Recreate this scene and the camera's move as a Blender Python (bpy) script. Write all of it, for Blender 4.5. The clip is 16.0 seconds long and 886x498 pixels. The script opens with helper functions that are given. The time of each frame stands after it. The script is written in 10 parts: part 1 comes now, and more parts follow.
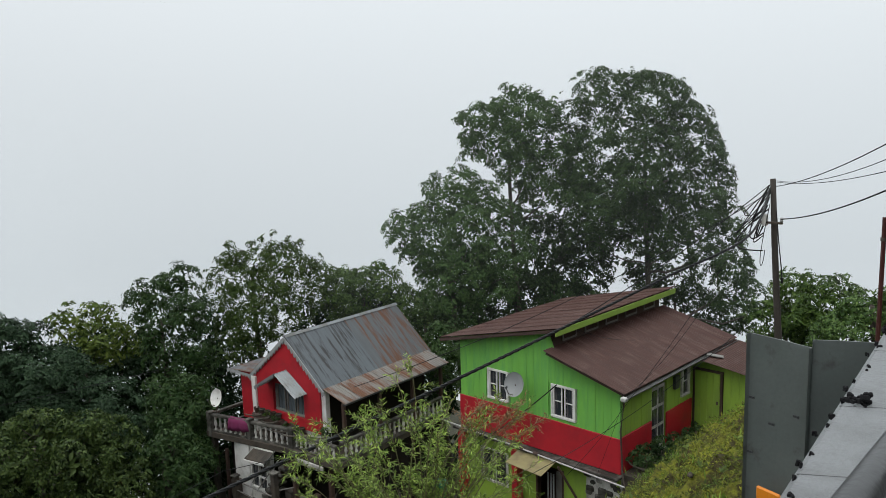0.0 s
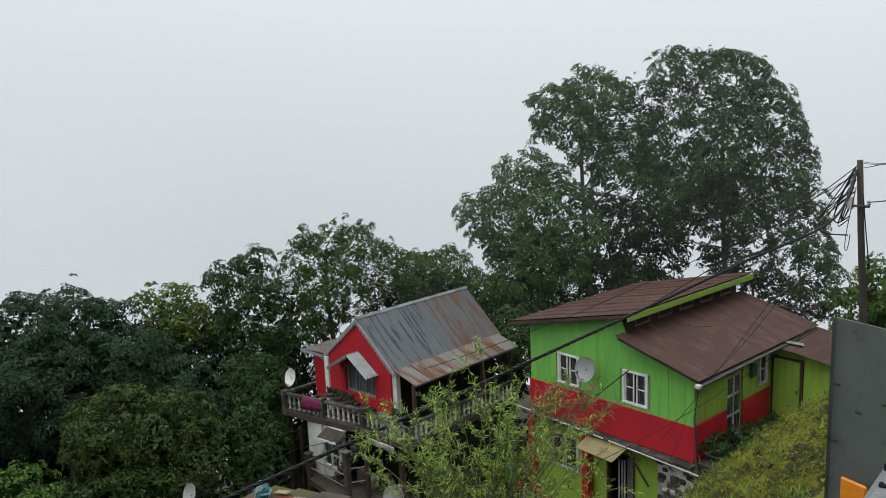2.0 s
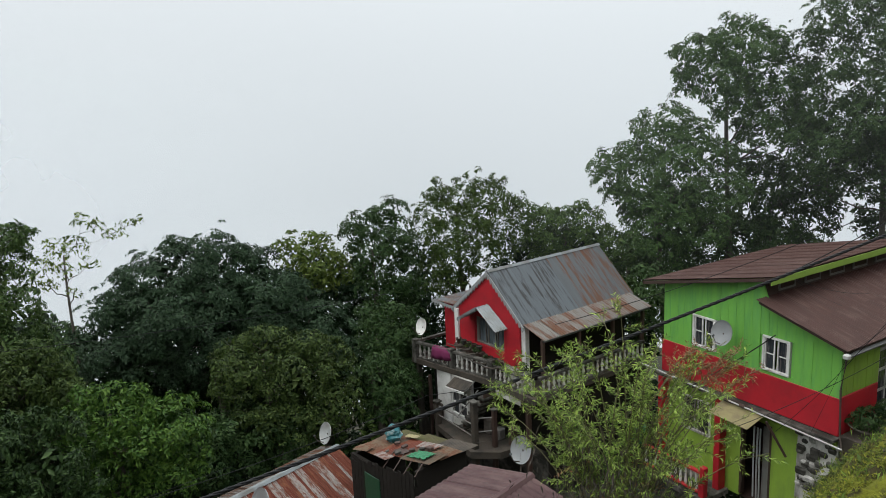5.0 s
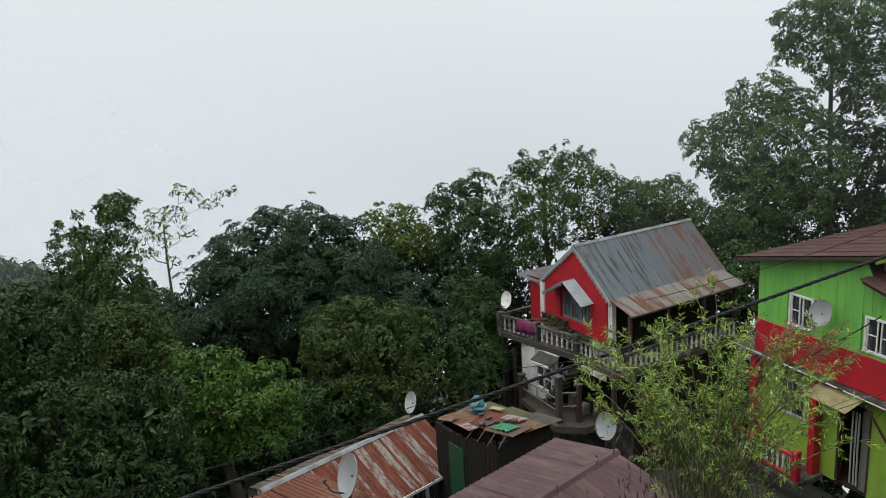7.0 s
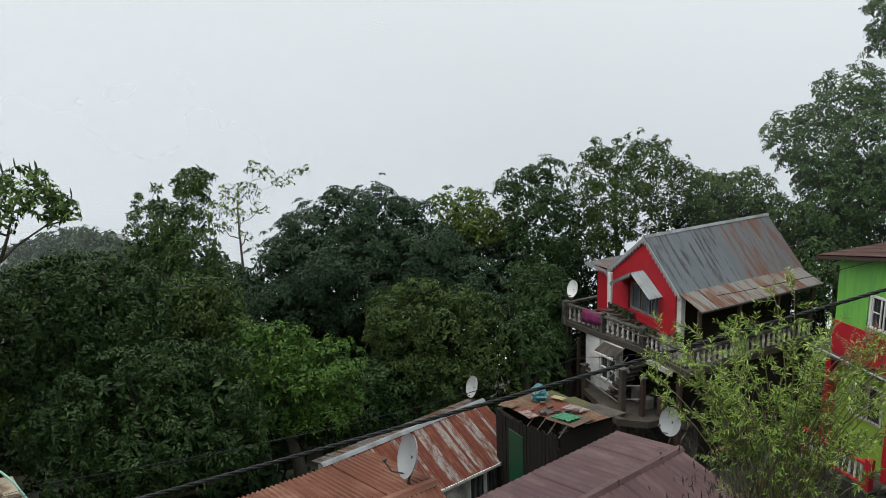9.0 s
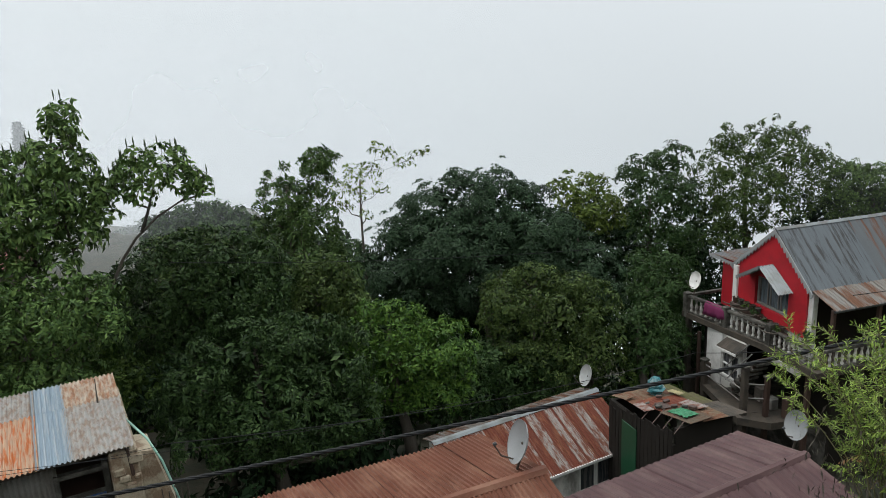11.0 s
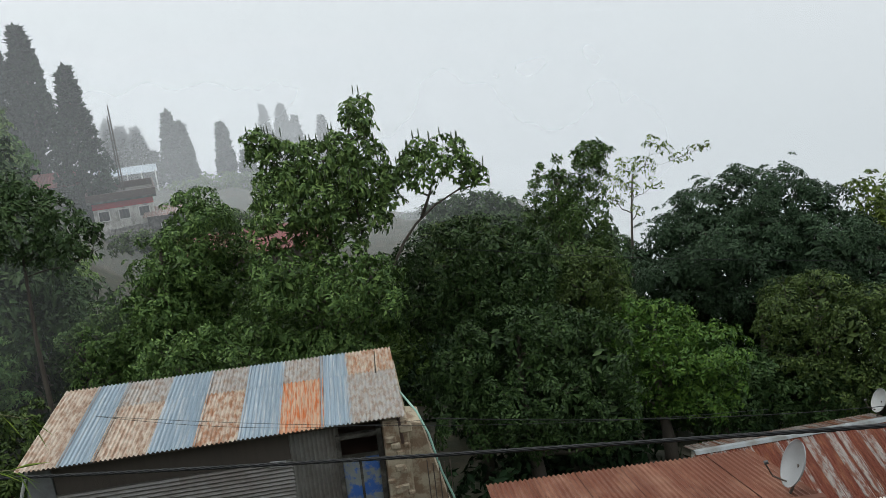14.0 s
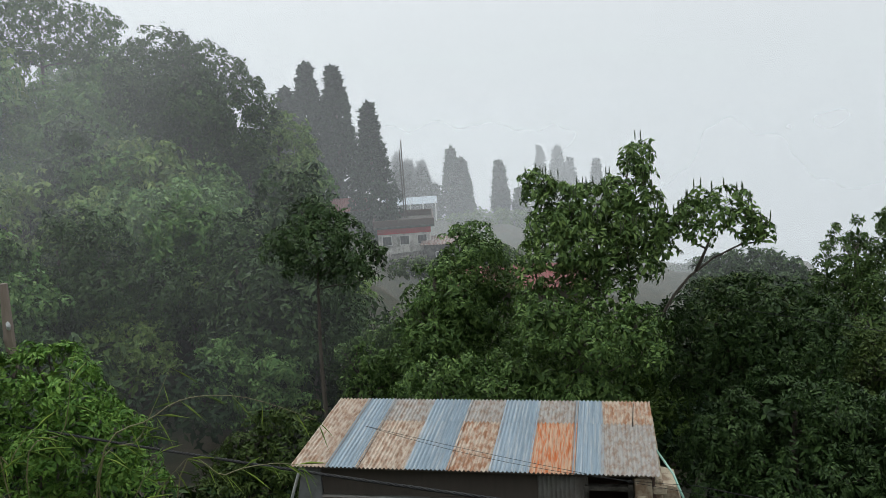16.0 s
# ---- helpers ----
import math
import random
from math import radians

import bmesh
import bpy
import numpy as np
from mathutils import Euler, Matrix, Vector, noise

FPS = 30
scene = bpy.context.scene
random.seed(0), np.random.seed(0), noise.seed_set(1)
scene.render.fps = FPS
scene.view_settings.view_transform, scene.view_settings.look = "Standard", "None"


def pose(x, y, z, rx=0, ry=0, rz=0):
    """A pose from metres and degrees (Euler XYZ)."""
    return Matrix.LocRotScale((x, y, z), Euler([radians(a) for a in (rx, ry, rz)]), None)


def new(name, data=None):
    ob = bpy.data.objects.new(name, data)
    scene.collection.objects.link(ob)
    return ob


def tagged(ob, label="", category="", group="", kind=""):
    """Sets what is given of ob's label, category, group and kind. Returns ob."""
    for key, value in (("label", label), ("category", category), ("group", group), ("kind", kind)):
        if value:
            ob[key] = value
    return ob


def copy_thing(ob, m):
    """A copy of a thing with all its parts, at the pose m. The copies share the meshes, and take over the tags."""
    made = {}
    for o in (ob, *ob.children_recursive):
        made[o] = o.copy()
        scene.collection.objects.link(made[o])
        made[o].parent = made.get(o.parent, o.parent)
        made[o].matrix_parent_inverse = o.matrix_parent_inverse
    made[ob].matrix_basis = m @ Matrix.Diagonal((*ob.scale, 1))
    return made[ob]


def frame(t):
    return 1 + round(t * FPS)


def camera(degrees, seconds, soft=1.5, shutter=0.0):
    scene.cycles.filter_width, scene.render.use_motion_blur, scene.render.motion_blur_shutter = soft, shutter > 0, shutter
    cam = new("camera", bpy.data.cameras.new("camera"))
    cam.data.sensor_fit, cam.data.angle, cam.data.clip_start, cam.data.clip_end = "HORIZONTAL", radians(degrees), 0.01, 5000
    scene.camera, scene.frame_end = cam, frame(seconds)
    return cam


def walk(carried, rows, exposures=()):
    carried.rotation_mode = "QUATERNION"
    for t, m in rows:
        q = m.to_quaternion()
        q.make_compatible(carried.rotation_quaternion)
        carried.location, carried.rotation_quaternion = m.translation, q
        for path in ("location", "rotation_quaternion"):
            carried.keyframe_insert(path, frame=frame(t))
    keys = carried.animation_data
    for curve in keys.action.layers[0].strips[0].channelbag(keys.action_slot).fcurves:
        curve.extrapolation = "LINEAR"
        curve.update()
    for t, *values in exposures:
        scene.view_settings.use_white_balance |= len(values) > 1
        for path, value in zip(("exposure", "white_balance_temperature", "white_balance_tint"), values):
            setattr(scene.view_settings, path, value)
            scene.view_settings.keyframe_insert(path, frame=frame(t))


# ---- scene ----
cam = camera(57.92, 16.0, soft=0.42)
# seconds, place in metres (the first eye is the origin), yaw, pitch, roll
ROWS = [
    (0.0, 0.000, 0.000, 0.000, 42.93, -9.36, 1.72),
    (0.5, -0.004, 0.000, -0.005, 44.03, -9.34, 1.96),
    (1.0, -0.011, 0.002, -0.010, 45.35, -9.41, 2.18),
    (1.5, -0.015, 0.006, -0.015, 46.69, -9.91, 2.29),
    (2.0, -0.018, 0.014, -0.019, 47.92, -10.34, 2.35),
    (2.5, -0.019, 0.014, -0.025, 48.95, -10.85, 2.35),
    (3.0, -0.023, 0.029, -0.032, 50.76, -11.67, 2.59),
    (3.5, -0.056, 0.002, -0.035, 52.35, -12.26, 2.71),
    (4.0, -0.089, -0.032, -0.040, 53.84, -12.65, 2.57),
    (6.5, -0.134, -0.116, -0.052, 62.02, -14.18, 3.30),
    (7.0, -0.154, -0.114, -0.060, 63.27, -14.75, 3.41),
    (7.5, -0.161, -0.125, -0.066, 64.56, -15.03, 3.34),
    (8.0, -0.165, -0.124, -0.069, 65.64, -15.07, 3.08),
    (10.5, -0.303, -0.113, -0.049, 74.63, -16.52, 2.33),
    (11.0, -0.292, -0.110, -0.045, 77.05, -16.48, 2.74),
    (11.5, -0.296, -0.113, -0.036, 79.32, -16.46, 3.30),
    (12.0, -0.312, -0.121, -0.033, 82.01, -16.38, 3.74),
    (12.5, -0.305, -0.122, -0.034, 84.99, -16.24, 3.99),
    (13.0, -0.298, -0.129, -0.041, 87.87, -16.10, 4.07),
    (13.5, -0.294, -0.136, -0.043, 91.14, -15.95, 4.34),
    (14.0, -0.302, -0.147, -0.053, 96.13, -15.66, 4.92),
    (14.5, -0.316, -0.173, -0.061, 103.33, -14.91, 5.15),
    (15.0, -0.342, -0.217, -0.068, 109.19, -13.66, 4.87),
    (15.5, -0.347, -0.259, -0.068, 114.26, -12.19, 4.33),
    (16.0, -0.330, -0.277, -0.060, 115.68, -11.15, 3.76),
]
walk(cam, [(t, pose(x, y, z, 90 + pitch, roll, yaw)) for t, x, y, z, yaw, pitch, roll in ROWS], exposures=[(0.0, 0.0), (1.5, 0.0), (2.0, -0.03), (2.8, 0.03), (3.5, 0.0), (4.0, 0.1), (8.0, 0.1), (13.0, 0.08), (15.0, 0.02), (16.0, 0.0)])

# ---- light: bright fog, soft light from all over the sky ----
world = bpy.data.worlds.new("fog_sky")
scene.world = world
world.use_nodes = True
wn, wl = world.node_tree.nodes, world.node_tree.links
wn.clear()
w_out = wn.new("ShaderNodeOutputWorld")
w_bg = wn.new("ShaderNodeBackground")
w_sky = wn.new("ShaderNodeTexSky")
w_sky.sky_type = "NISHITA"
w_sky.sun_disc = False
w_sky.sun_elevation, w_sky.sun_rotation = radians(65), radians(190)
w_sky.air_density, w_sky.dust_density, w_sky.ozone_density = 1.0, 6.0, 1.0
w_grey = wn.new("ShaderNodeHueSaturation")
w_grey.inputs["Saturation"].default_value = 0.10
w_grey.inputs["Value"].default_value = 0.06
w_tc = wn.new("ShaderNodeTexCoord")
w_sep = wn.new("ShaderNodeSeparateXYZ")
w_ramp = wn.new("ShaderNodeValToRGB")
w_ramp.color_ramp.elements[0].position = 0.42
w_ramp.color_ramp.elements[0].color = (0.675, 0.735, 0.772, 1)
w_ramp.color_ramp.elements[1].position = 0.62
w_ramp.color_ramp.elements[1].color = (0.920, 0.980, 1.020, 1)
zenith = w_ramp.color_ramp.elements.new(1.0)
zenith.color = (1.82, 1.89, 1.93, 1)
w_map = wn.new("ShaderNodeMapRange")
w_map.inputs["From Min"].default_value, w_map.inputs["From Max"].default_value = -1.0, 1.0
w_mix = wn.new("ShaderNodeMix")
w_mix.data_type = "RGBA"
w_mix.inputs["Factor"].default_value = 0.88
wl.new(w_tc.outputs["Generated"], w_sep.inputs[0])
wl.new(w_sep.outputs["Z"], w_map.inputs["Value"])
wl.new(w_map.outputs["Result"], w_ramp.inputs["Fac"])
wl.new(w_sky.outputs["Color"], w_grey.inputs["Color"])
wl.new(w_grey.outputs["Color"], w_mix.inputs["A"])
wl.new(w_ramp.outputs["Color"], w_mix.inputs["B"])
# the fog lies a little thicker over the valley to the west
w_dot, w_lim, w_pow, w_dim = wn.new("ShaderNodeVectorMath"), wn.new("ShaderNodeMath"), wn.new("ShaderNodeMath"), wn.new("ShaderNodeMath")
w_dot.operation, w_lim.operation, w_pow.operation, w_dim.operation = "DOT_PRODUCT", "MAXIMUM", "POWER", "MULTIPLY_ADD"
w_dot.inputs[1].default_value = (-0.99, -0.12, 0.0)
w_lim.inputs[1].default_value, w_pow.inputs[1].default_value = 0.0, 4.0
w_dim.inputs[1].default_value, w_dim.inputs[2].default_value = -0.085, 1.035
wl.new(w_tc.outputs["Generated"], w_dot.inputs[0])
wl.new(w_dot.outputs["Value"], w_lim.inputs[0])
wl.new(w_lim.outputs[0], w_pow.inputs[0])
wl.new(w_pow.outputs[0], w_dim.inputs[0])
wl.new(w_dim.outputs[0], w_bg.inputs["Strength"])
wl.new(w_mix.outputs["Result"], w_bg.inputs["Color"])
wl.new(w_bg.outputs[0], w_out.inputs[0])

sun_data = bpy.data.lights.new("sun", "SUN")
sun_data.energy, sun_data.angle, sun_data.color = 1.0, radians(40), (1.0, 0.97, 0.92)
sun = new("sun", sun_data)
sun.matrix_world = pose(0, 0, 60, 25, 0, -10)


# ---- materials ----
def mat(name, base, rough=0.7, metal=0.0, vary=0.25, scale=3.0, fine=40.0, bump=0.15, second=None, amount=0.5, stretch=(1, 1, 1),
        island=0.0, lo=0.45, hi=0.62, spec=0.5, obrand=0.0, trans=0.0):
    """A surface with two scales of variation, fine relief and, with second, patches of another colour."""
    m = bpy.data.materials.new(name)
    m.use_nodes = True
    n, l = m.node_tree.nodes, m.node_tree.links
    b = n["Principled BSDF"]
    tc = n.new("ShaderNodeTexCoord")
    mp = n.new("ShaderNodeMapping")
    mp.inputs["Scale"].default_value = stretch
    l.new(tc.outputs["Object"], mp.inputs["Vector"])
    rnd = n.new("ShaderNodeObjectInfo")
    add = n.new("ShaderNodeVectorMath")
    add.operation = "ADD"
    mul = n.new("ShaderNodeMath")
    mul.operation = "MULTIPLY"
    mul.inputs[1].default_value = 37.0
    l.new(rnd.outputs["Random"], mul.inputs[0])
    l.new(mp.outputs[0], add.inputs[0])
    l.new(mul.outputs[0], add.inputs[1])
    big = n.new("ShaderNodeTexNoise")
    big.inputs["Scale"].default_value, big.inputs["Detail"].default_value = scale, 5
    small = n.new("ShaderNodeTexNoise")
    small.inputs["Scale"].default_value, small.inputs["Detail"].default_value = fine, 3
    l.new(add.outputs[0], big.inputs["Vector"])
    l.new(add.outputs[0], small.inputs["Vector"])
    colour = n.new("ShaderNodeRGB").outputs[0]
    colour.default_value = (*base, 1)
    if second:
        r = n.new("ShaderNodeValToRGB")
        r.color_ramp.elements[0].position, r.color_ramp.elements[1].position = lo, hi
        r.color_ramp.elements[1].color = (amount, amount, amount, 1)
        patch = n.new("ShaderNodeTexNoise")
        patch.inputs["Scale"].default_value, patch.inputs["Detail"].default_value = scale * 0.8, 7
        patch.inputs["Roughness"].default_value = 0.65
        off = n.new("ShaderNodeVectorMath")
        off.inputs[1].default_value = (5.3, 1.7, 9.1)
        l.new(add.outputs[0], off.inputs[0])
        l.new(off.outputs[0], patch.inputs["Vector"])
        l.new(patch.outputs["Fac"], r.inputs["Fac"])
        mx = n.new("ShaderNodeMix")
        mx.data_type = "RGBA"
        l.new(r.outputs["Color"], mx.inputs["Factor"])
        l.new(colour, mx.inputs["A"])
        mx.inputs["B"].default_value = (*second, 1)
        colour = mx.outputs["Result"]
    hsv = n.new("ShaderNodeHueSaturation")
    l.new(colour, hsv.inputs["Color"])
    total = n.new("ShaderNodeMath")
    total.operation = "MULTIPLY_ADD"
    l.new(big.outputs["Fac"], total.inputs[0])
    total.inputs[1].default_value, total.inputs[2].default_value = vary * 2, 1 - vary
    t2 = n.new("ShaderNodeMath")
    t2.operation = "MULTIPLY_ADD"
    l.new(small.outputs["Fac"], t2.inputs[0])
    t2.inputs[1].default_value = vary
    l.new(total.outputs[0], t2.inputs[2])
    value = t2.outputs[0]
    if island or obrand:
        geo = n.new("ShaderNodeNewGeometry")
        t3 = n.new("ShaderNodeMath")
        t3.operation = "MULTIPLY_ADD"
        l.new(geo.outputs["Random Per Island"] if island else rnd.outputs["Random"], t3.inputs[0])
        k = island or obrand
        t3.inputs[1].default_value, t3.inputs[2].default_value = 2 * k, 1 - k
        t4 = n.new("ShaderNodeMath")
        t4.operation = "MULTIPLY"
        l.new(value, t4.inputs[0])
        l.new(t3.outputs[0], t4.inputs[1])
        value = t4.outputs[0]
        if island:
            hue = n.new("ShaderNodeMath")
            hue.operation = "MULTIPLY_ADD"
            l.new(geo.outputs["Random Per Island"], hue.inputs[0])
            hue.inputs[1].default_value, hue.inputs[2].default_value = -0.035, 0.515
            l.new(hue.outputs[0], hsv.inputs["Hue"])
    l.new(value, hsv.inputs["Value"])
    l.new(hsv.outputs["Color"], b.inputs["Base Color"])
    b.inputs["Metallic"].default_value = metal
    b.inputs["Specular IOR Level"].default_value = spec
    rr = n.new("ShaderNodeMath")
    rr.operation = "MULTIPLY_ADD"
    l.new(big.outputs["Fac"], rr.inputs[0])
    rr.inputs[1].default_value, rr.inputs[2].default_value = 0.25, rough - 0.12
    l.new(rr.outputs[0], b.inputs["Roughness"])
    if bump:
        bp = n.new("ShaderNodeBump")
        bp.inputs["Strength"].default_value, bp.inputs["Distance"].default_value = bump, 0.02
        l.new(small.outputs["Fac"], bp.inputs["Height"])
        l.new(bp.outputs[0], b.inputs["Normal"])
    if trans:
        tr = n.new("ShaderNodeBsdfTranslucent")
        l.new(hsv.outputs["Color"], tr.inputs["Color"])
        ms = n.new("ShaderNodeMixShader")
        ms.inputs[0].default_value = trans
        l.new(b.outputs[0], ms.inputs[1])
        l.new(tr.outputs[0], ms.inputs[2])
        l.new(ms.outputs[0], n["Material Output"].inputs["Surface"])
    return m


GREEN = mat("green_paint", (0.152, 0.405, 0.068), 0.55, vary=0.2, scale=1.2, fine=30, second=(0.105, 0.315, 0.082), amount=0.7, stretch=(3, 3, 0.5))
BARGE = mat("grey_bargeboard_paint", (0.24, 0.25, 0.25), 0.6, vary=0.2, scale=5)
RED = mat("red_paint", (0.378, 0.011, 0.020), 0.55, vary=0.18, scale=1.5, second=(0.216, 0.011, 0.018), amount=0.5)
LIME = mat("lime_paint", (0.225, 0.360, 0.045), 0.6, vary=0.2, scale=1.5, second=(0.165, 0.255, 0.045), amount=0.6, stretch=(2, 2, 0.6))
WHITE = mat("white_paint", (0.612, 0.612, 0.594), 0.5, vary=0.12, scale=4, second=(0.378, 0.369, 0.342), amount=0.5)
BROWNROOF = mat("brown_roof_paint", (0.049, 0.025, 0.021), 0.6, vary=0.55, scale=2.0, fine=30, second=(0.092, 0.060, 0.052), amount=0.75, stretch=(3.2, 0.7, 1), lo=0.5, hi=0.7, spec=0.2)
MAROON = mat("maroon_roof_paint", (0.056, 0.027, 0.028), 0.45, vary=0.22, scale=1.4, fine=25, second=(0.114, 0.072, 0.065), amount=0.6, lo=0.5, hi=0.66, stretch=(2, 0.7, 1), spec=0.22)
DARKWOOD = mat("dark_stained_wood", (0.045, 0.026, 0.02), 0.6, vary=0.3, scale=4, fine=50)
GLASS = mat("dark_window_glass", (0.025, 0.03, 0.035), 0.12, vary=0.2, scale=2, bump=0.02, second=(0.12, 0.11, 0.11), amount=0.6, lo=0.5, hi=0.55, stretch=(6, 6, 0.6))
ZINC = mat("weathered_zinc", (0.095, 0.108, 0.118), 0.45, 0.3, vary=0.22, scale=1.6, fine=30, second=(0.034, 0.032, 0.031), amount=0.85, stretch=(5, 0.5, 1), lo=0.5, hi=0.6, spec=0.22)
ZINCMID = mat("part_rusted_zinc", (0.091, 0.100, 0.106), 0.5, 0.25, vary=0.22, scale=1.6, fine=30, second=(0.105, 0.050, 0.030), amount=0.95, stretch=(4, 0.45, 1), lo=0.47, hi=0.6, spec=0.22)
ZINCRUST = mat("rust_streaked_zinc", (0.152, 0.144, 0.133), 0.55, 0.2, vary=0.2, scale=1.4, fine=30, second=(0.095, 0.040, 0.020), amount=0.95, stretch=(2.4, 0.5, 1), lo=0.45, hi=0.58, spec=0.22)
BLUEZINC = mat("blue_grey_sheet", (0.175, 0.225, 0.265), 0.5, 0.2, vary=0.3, scale=3, fine=30, second=(0.34, 0.35, 0.35), amount=0.6, lo=0.5, hi=0.64, stretch=(8, 0.3, 1))
OLDSHEET = mat("old_spotted_sheet", (0.33, 0.285, 0.235), 0.65, 0.1, vary=0.4, scale=6, fine=60, second=(0.165, 0.092, 0.056), amount=0.85, lo=0.42, hi=0.62, spec=0.22, stretch=(2.2, 0.8, 1))
GREYMIX = mat("grey_brown_sheet", (0.25, 0.245, 0.232), 0.6, 0.1, vary=0.35, scale=7, fine=55, second=(0.165, 0.115, 0.085), amount=0.85, lo=0.44, hi=0.62, stretch=(1.6, 0.8, 1), spec=0.22)
RUSTTAN = mat("rust_stained_sheet", (0.31, 0.265, 0.215), 0.7, 0.0, vary=0.4, scale=6, fine=55, second=(0.185, 0.085, 0.042), amount=0.9, lo=0.43, hi=0.6, stretch=(2.2, 0.8, 1), spec=0.2)
RUSTSHEET = mat("orange_rust_sheet", (0.33, 0.23, 0.16), 0.75, 0.0, vary=0.3, scale=7, fine=50, second=(0.30, 0.085, 0.024), amount=1.0, lo=0.46, hi=0.60, stretch=(5, 0.4, 1), spec=0.22)
ORANGEROOF = mat("red_oxide_roof", (0.105, 0.039, 0.023), 0.6, vary=0.3, scale=1.6, fine=30, second=(0.190, 0.099, 0.065), amount=0.7, stretch=(1, 0.5, 1), spec=0.22)
STRIPE_RUST = mat("deep_rust", (0.095, 0.026, 0.015), 0.7, vary=0.3, scale=3, fine=40, second=(0.160, 0.065, 0.034), amount=0.7, lo=0.5, hi=0.64, stretch=(2, 0.6, 1), spec=0.22)
STRIPE_ZINC = mat("pale_zinc", (0.200, 0.180, 0.168), 0.55, 0.1, vary=0.3, scale=5, fine=40, second=(0.110, 0.040, 0.024), amount=0.95, lo=0.45, hi=0.56, stretch=(2.5, 0.7, 1), spec=0.22)
GREYSHEET = mat("grey_sheet_wall", (0.18, 0.18, 0.17), 0.6, 0.25, vary=0.35, scale=1.5, fine=30, second=(0.117, 0.104, 0.091), amount=0.7)
PLANK = mat("grey_weathered_plank", (0.115, 0.10, 0.086), 0.8, vary=0.4, scale=2, fine=50, stretch=(1, 1, 8))
SOOTBOARD = mat("dark_weathered_board", (0.052, 0.044, 0.037), 0.8, vary=0.4, scale=2, fine=50, stretch=(8, 1, 1))
GREYPOST = mat("pale_weathered_post", (0.16, 0.13, 0.105), 0.8, vary=0.35, scale=3, fine=30, stretch=(6, 6, 0.7), bump=0.4)
REDPOLE = mat("dark_red_pole_paint", (0.06, 0.016, 0.014), 0.5, 0.2, vary=0.3, scale=6)
STONE = mat("lichen_stone_plaster", (0.30, 0.26, 0.19), 0.85, vary=0.3, scale=3, fine=30, bump=0.6, second=(0.14, 0.085, 0.05), amount=0.8, lo=0.45, hi=0.56)
CONCRETE = mat("stained_concrete", (0.091, 0.087, 0.076), 0.8, vary=0.35, scale=2.5, fine=40, bump=0.5, second=(0.017, 0.016, 0.012), amount=0.95, lo=0.4, hi=0.56)
PARAPET = mat("grey_plastered_parapet", (0.150, 0.160, 0.166), 0.65, vary=0.15, scale=6, fine=90, bump=0.35, second=(0.095, 0.099, 0.102), amount=0.7)
OLDWHITE = mat("dirty_whitewash", (0.468, 0.459, 0.432), 0.75, vary=0.2, scale=2, second=(0.144, 0.140, 0.126), amount=0.85, stretch=(1, 1, 0.6))
GALV = mat("galvanised_steel", (0.118, 0.136, 0.128), 0.45, 0.45, vary=0.18, scale=8, fine=60, bump=0.08, second=(0.05, 0.045, 0.04), amount=0.6, lo=0.6, hi=0.7)
DARKRAIL = mat("dark_rail_paint", (0.04, 0.043, 0.045), 0.4, 0.3, vary=0.15)
TIMBER = mat("old_pole_timber", (0.036, 0.030, 0.025), 0.8, vary=0.35, scale=3, fine=30, stretch=(6, 6, 0.7), bump=0.4)
CABLE = mat("black_cable", (0.014, 0.015, 0.016), 0.5, vary=0.2, spec=0.15)
DISHWHITE = mat("dish_enamel", (0.31, 0.325, 0.325), 0.4, vary=0.15, scale=5, second=(0.27, 0.27, 0.25), amount=0.5)
STEEL = mat("rusty_steel", (0.07, 0.055, 0.045), 0.6, 0.4, vary=0.3, scale=20)
MAGENTA = mat("magenta_cloth", (0.12, 0.010, 0.055), 0.85, vary=0.25, scale=6)
TEAL = mat("teal_plastic_sheet", (0.015, 0.10, 0.115), 0.4, vary=0.5, scale=7, second=(0.17, 0.22, 0.22), amount=0.9, lo=0.5, hi=0.58, bump=0.7)
TARP = mat("green_tarpaulin", (0.012, 0.13, 0.055), 0.45, vary=0.3, scale=8, bump=0.5)
TANRUST = mat("tan_rust_sheet", (0.114, 0.080, 0.052), 0.75, vary=0.3, scale=4, fine=40, second=(0.099, 0.042, 0.024), amount=0.9, lo=0.45, hi=0.55, bump=0.4, spec=0.22)
GREENPLASTIC = mat("green_plastic", (0.006, 0.045, 0.02), 0.45, vary=0.3, scale=5)
BLUEDOOR = mat("blue_scraped_paint", (0.17, 0.19, 0.19), 0.7, vary=0.25, scale=4, second=(0.02, 0.09, 0.32), amount=0.95, lo=0.48, hi=0.58)
ORANGE = mat("orange_reflector", (0.62, 0.20, 0.01), 0.45, vary=0.1)
YELLOWED = mat("khaki_sheet", (0.24, 0.21, 0.10), 0.6, vary=0.2, scale=2, second=(0.15, 0.12, 0.07), amount=0.7)
TEALPIPE = mat("pale_green_plastic", (0.20, 0.36, 0.30), 0.4, vary=0.15)
MOSSLEAF = mat("moss_blades", (0.112, 0.128, 0.015), 0.8, vary=0.4, scale=1.1, fine=5, bump=0, island=0.5, spec=0.2, trans=0.1, second=(0.030, 0.050, 0.010), amount=0.9, lo=0.46, hi=0.58)
CAPZINC = mat("pale_ridge_zinc", (0.205, 0.228, 0.236), 0.5, 0.3, vary=0.15, scale=2, fine=30, second=(0.106, 0.099, 0.084), amount=0.7)
GUTTER = mat("grey_gutter_plastic", (0.12, 0.123, 0.122), 0.55, vary=0.3, scale=3, fine=20, second=(0.06, 0.058, 0.052), amount=0.7)
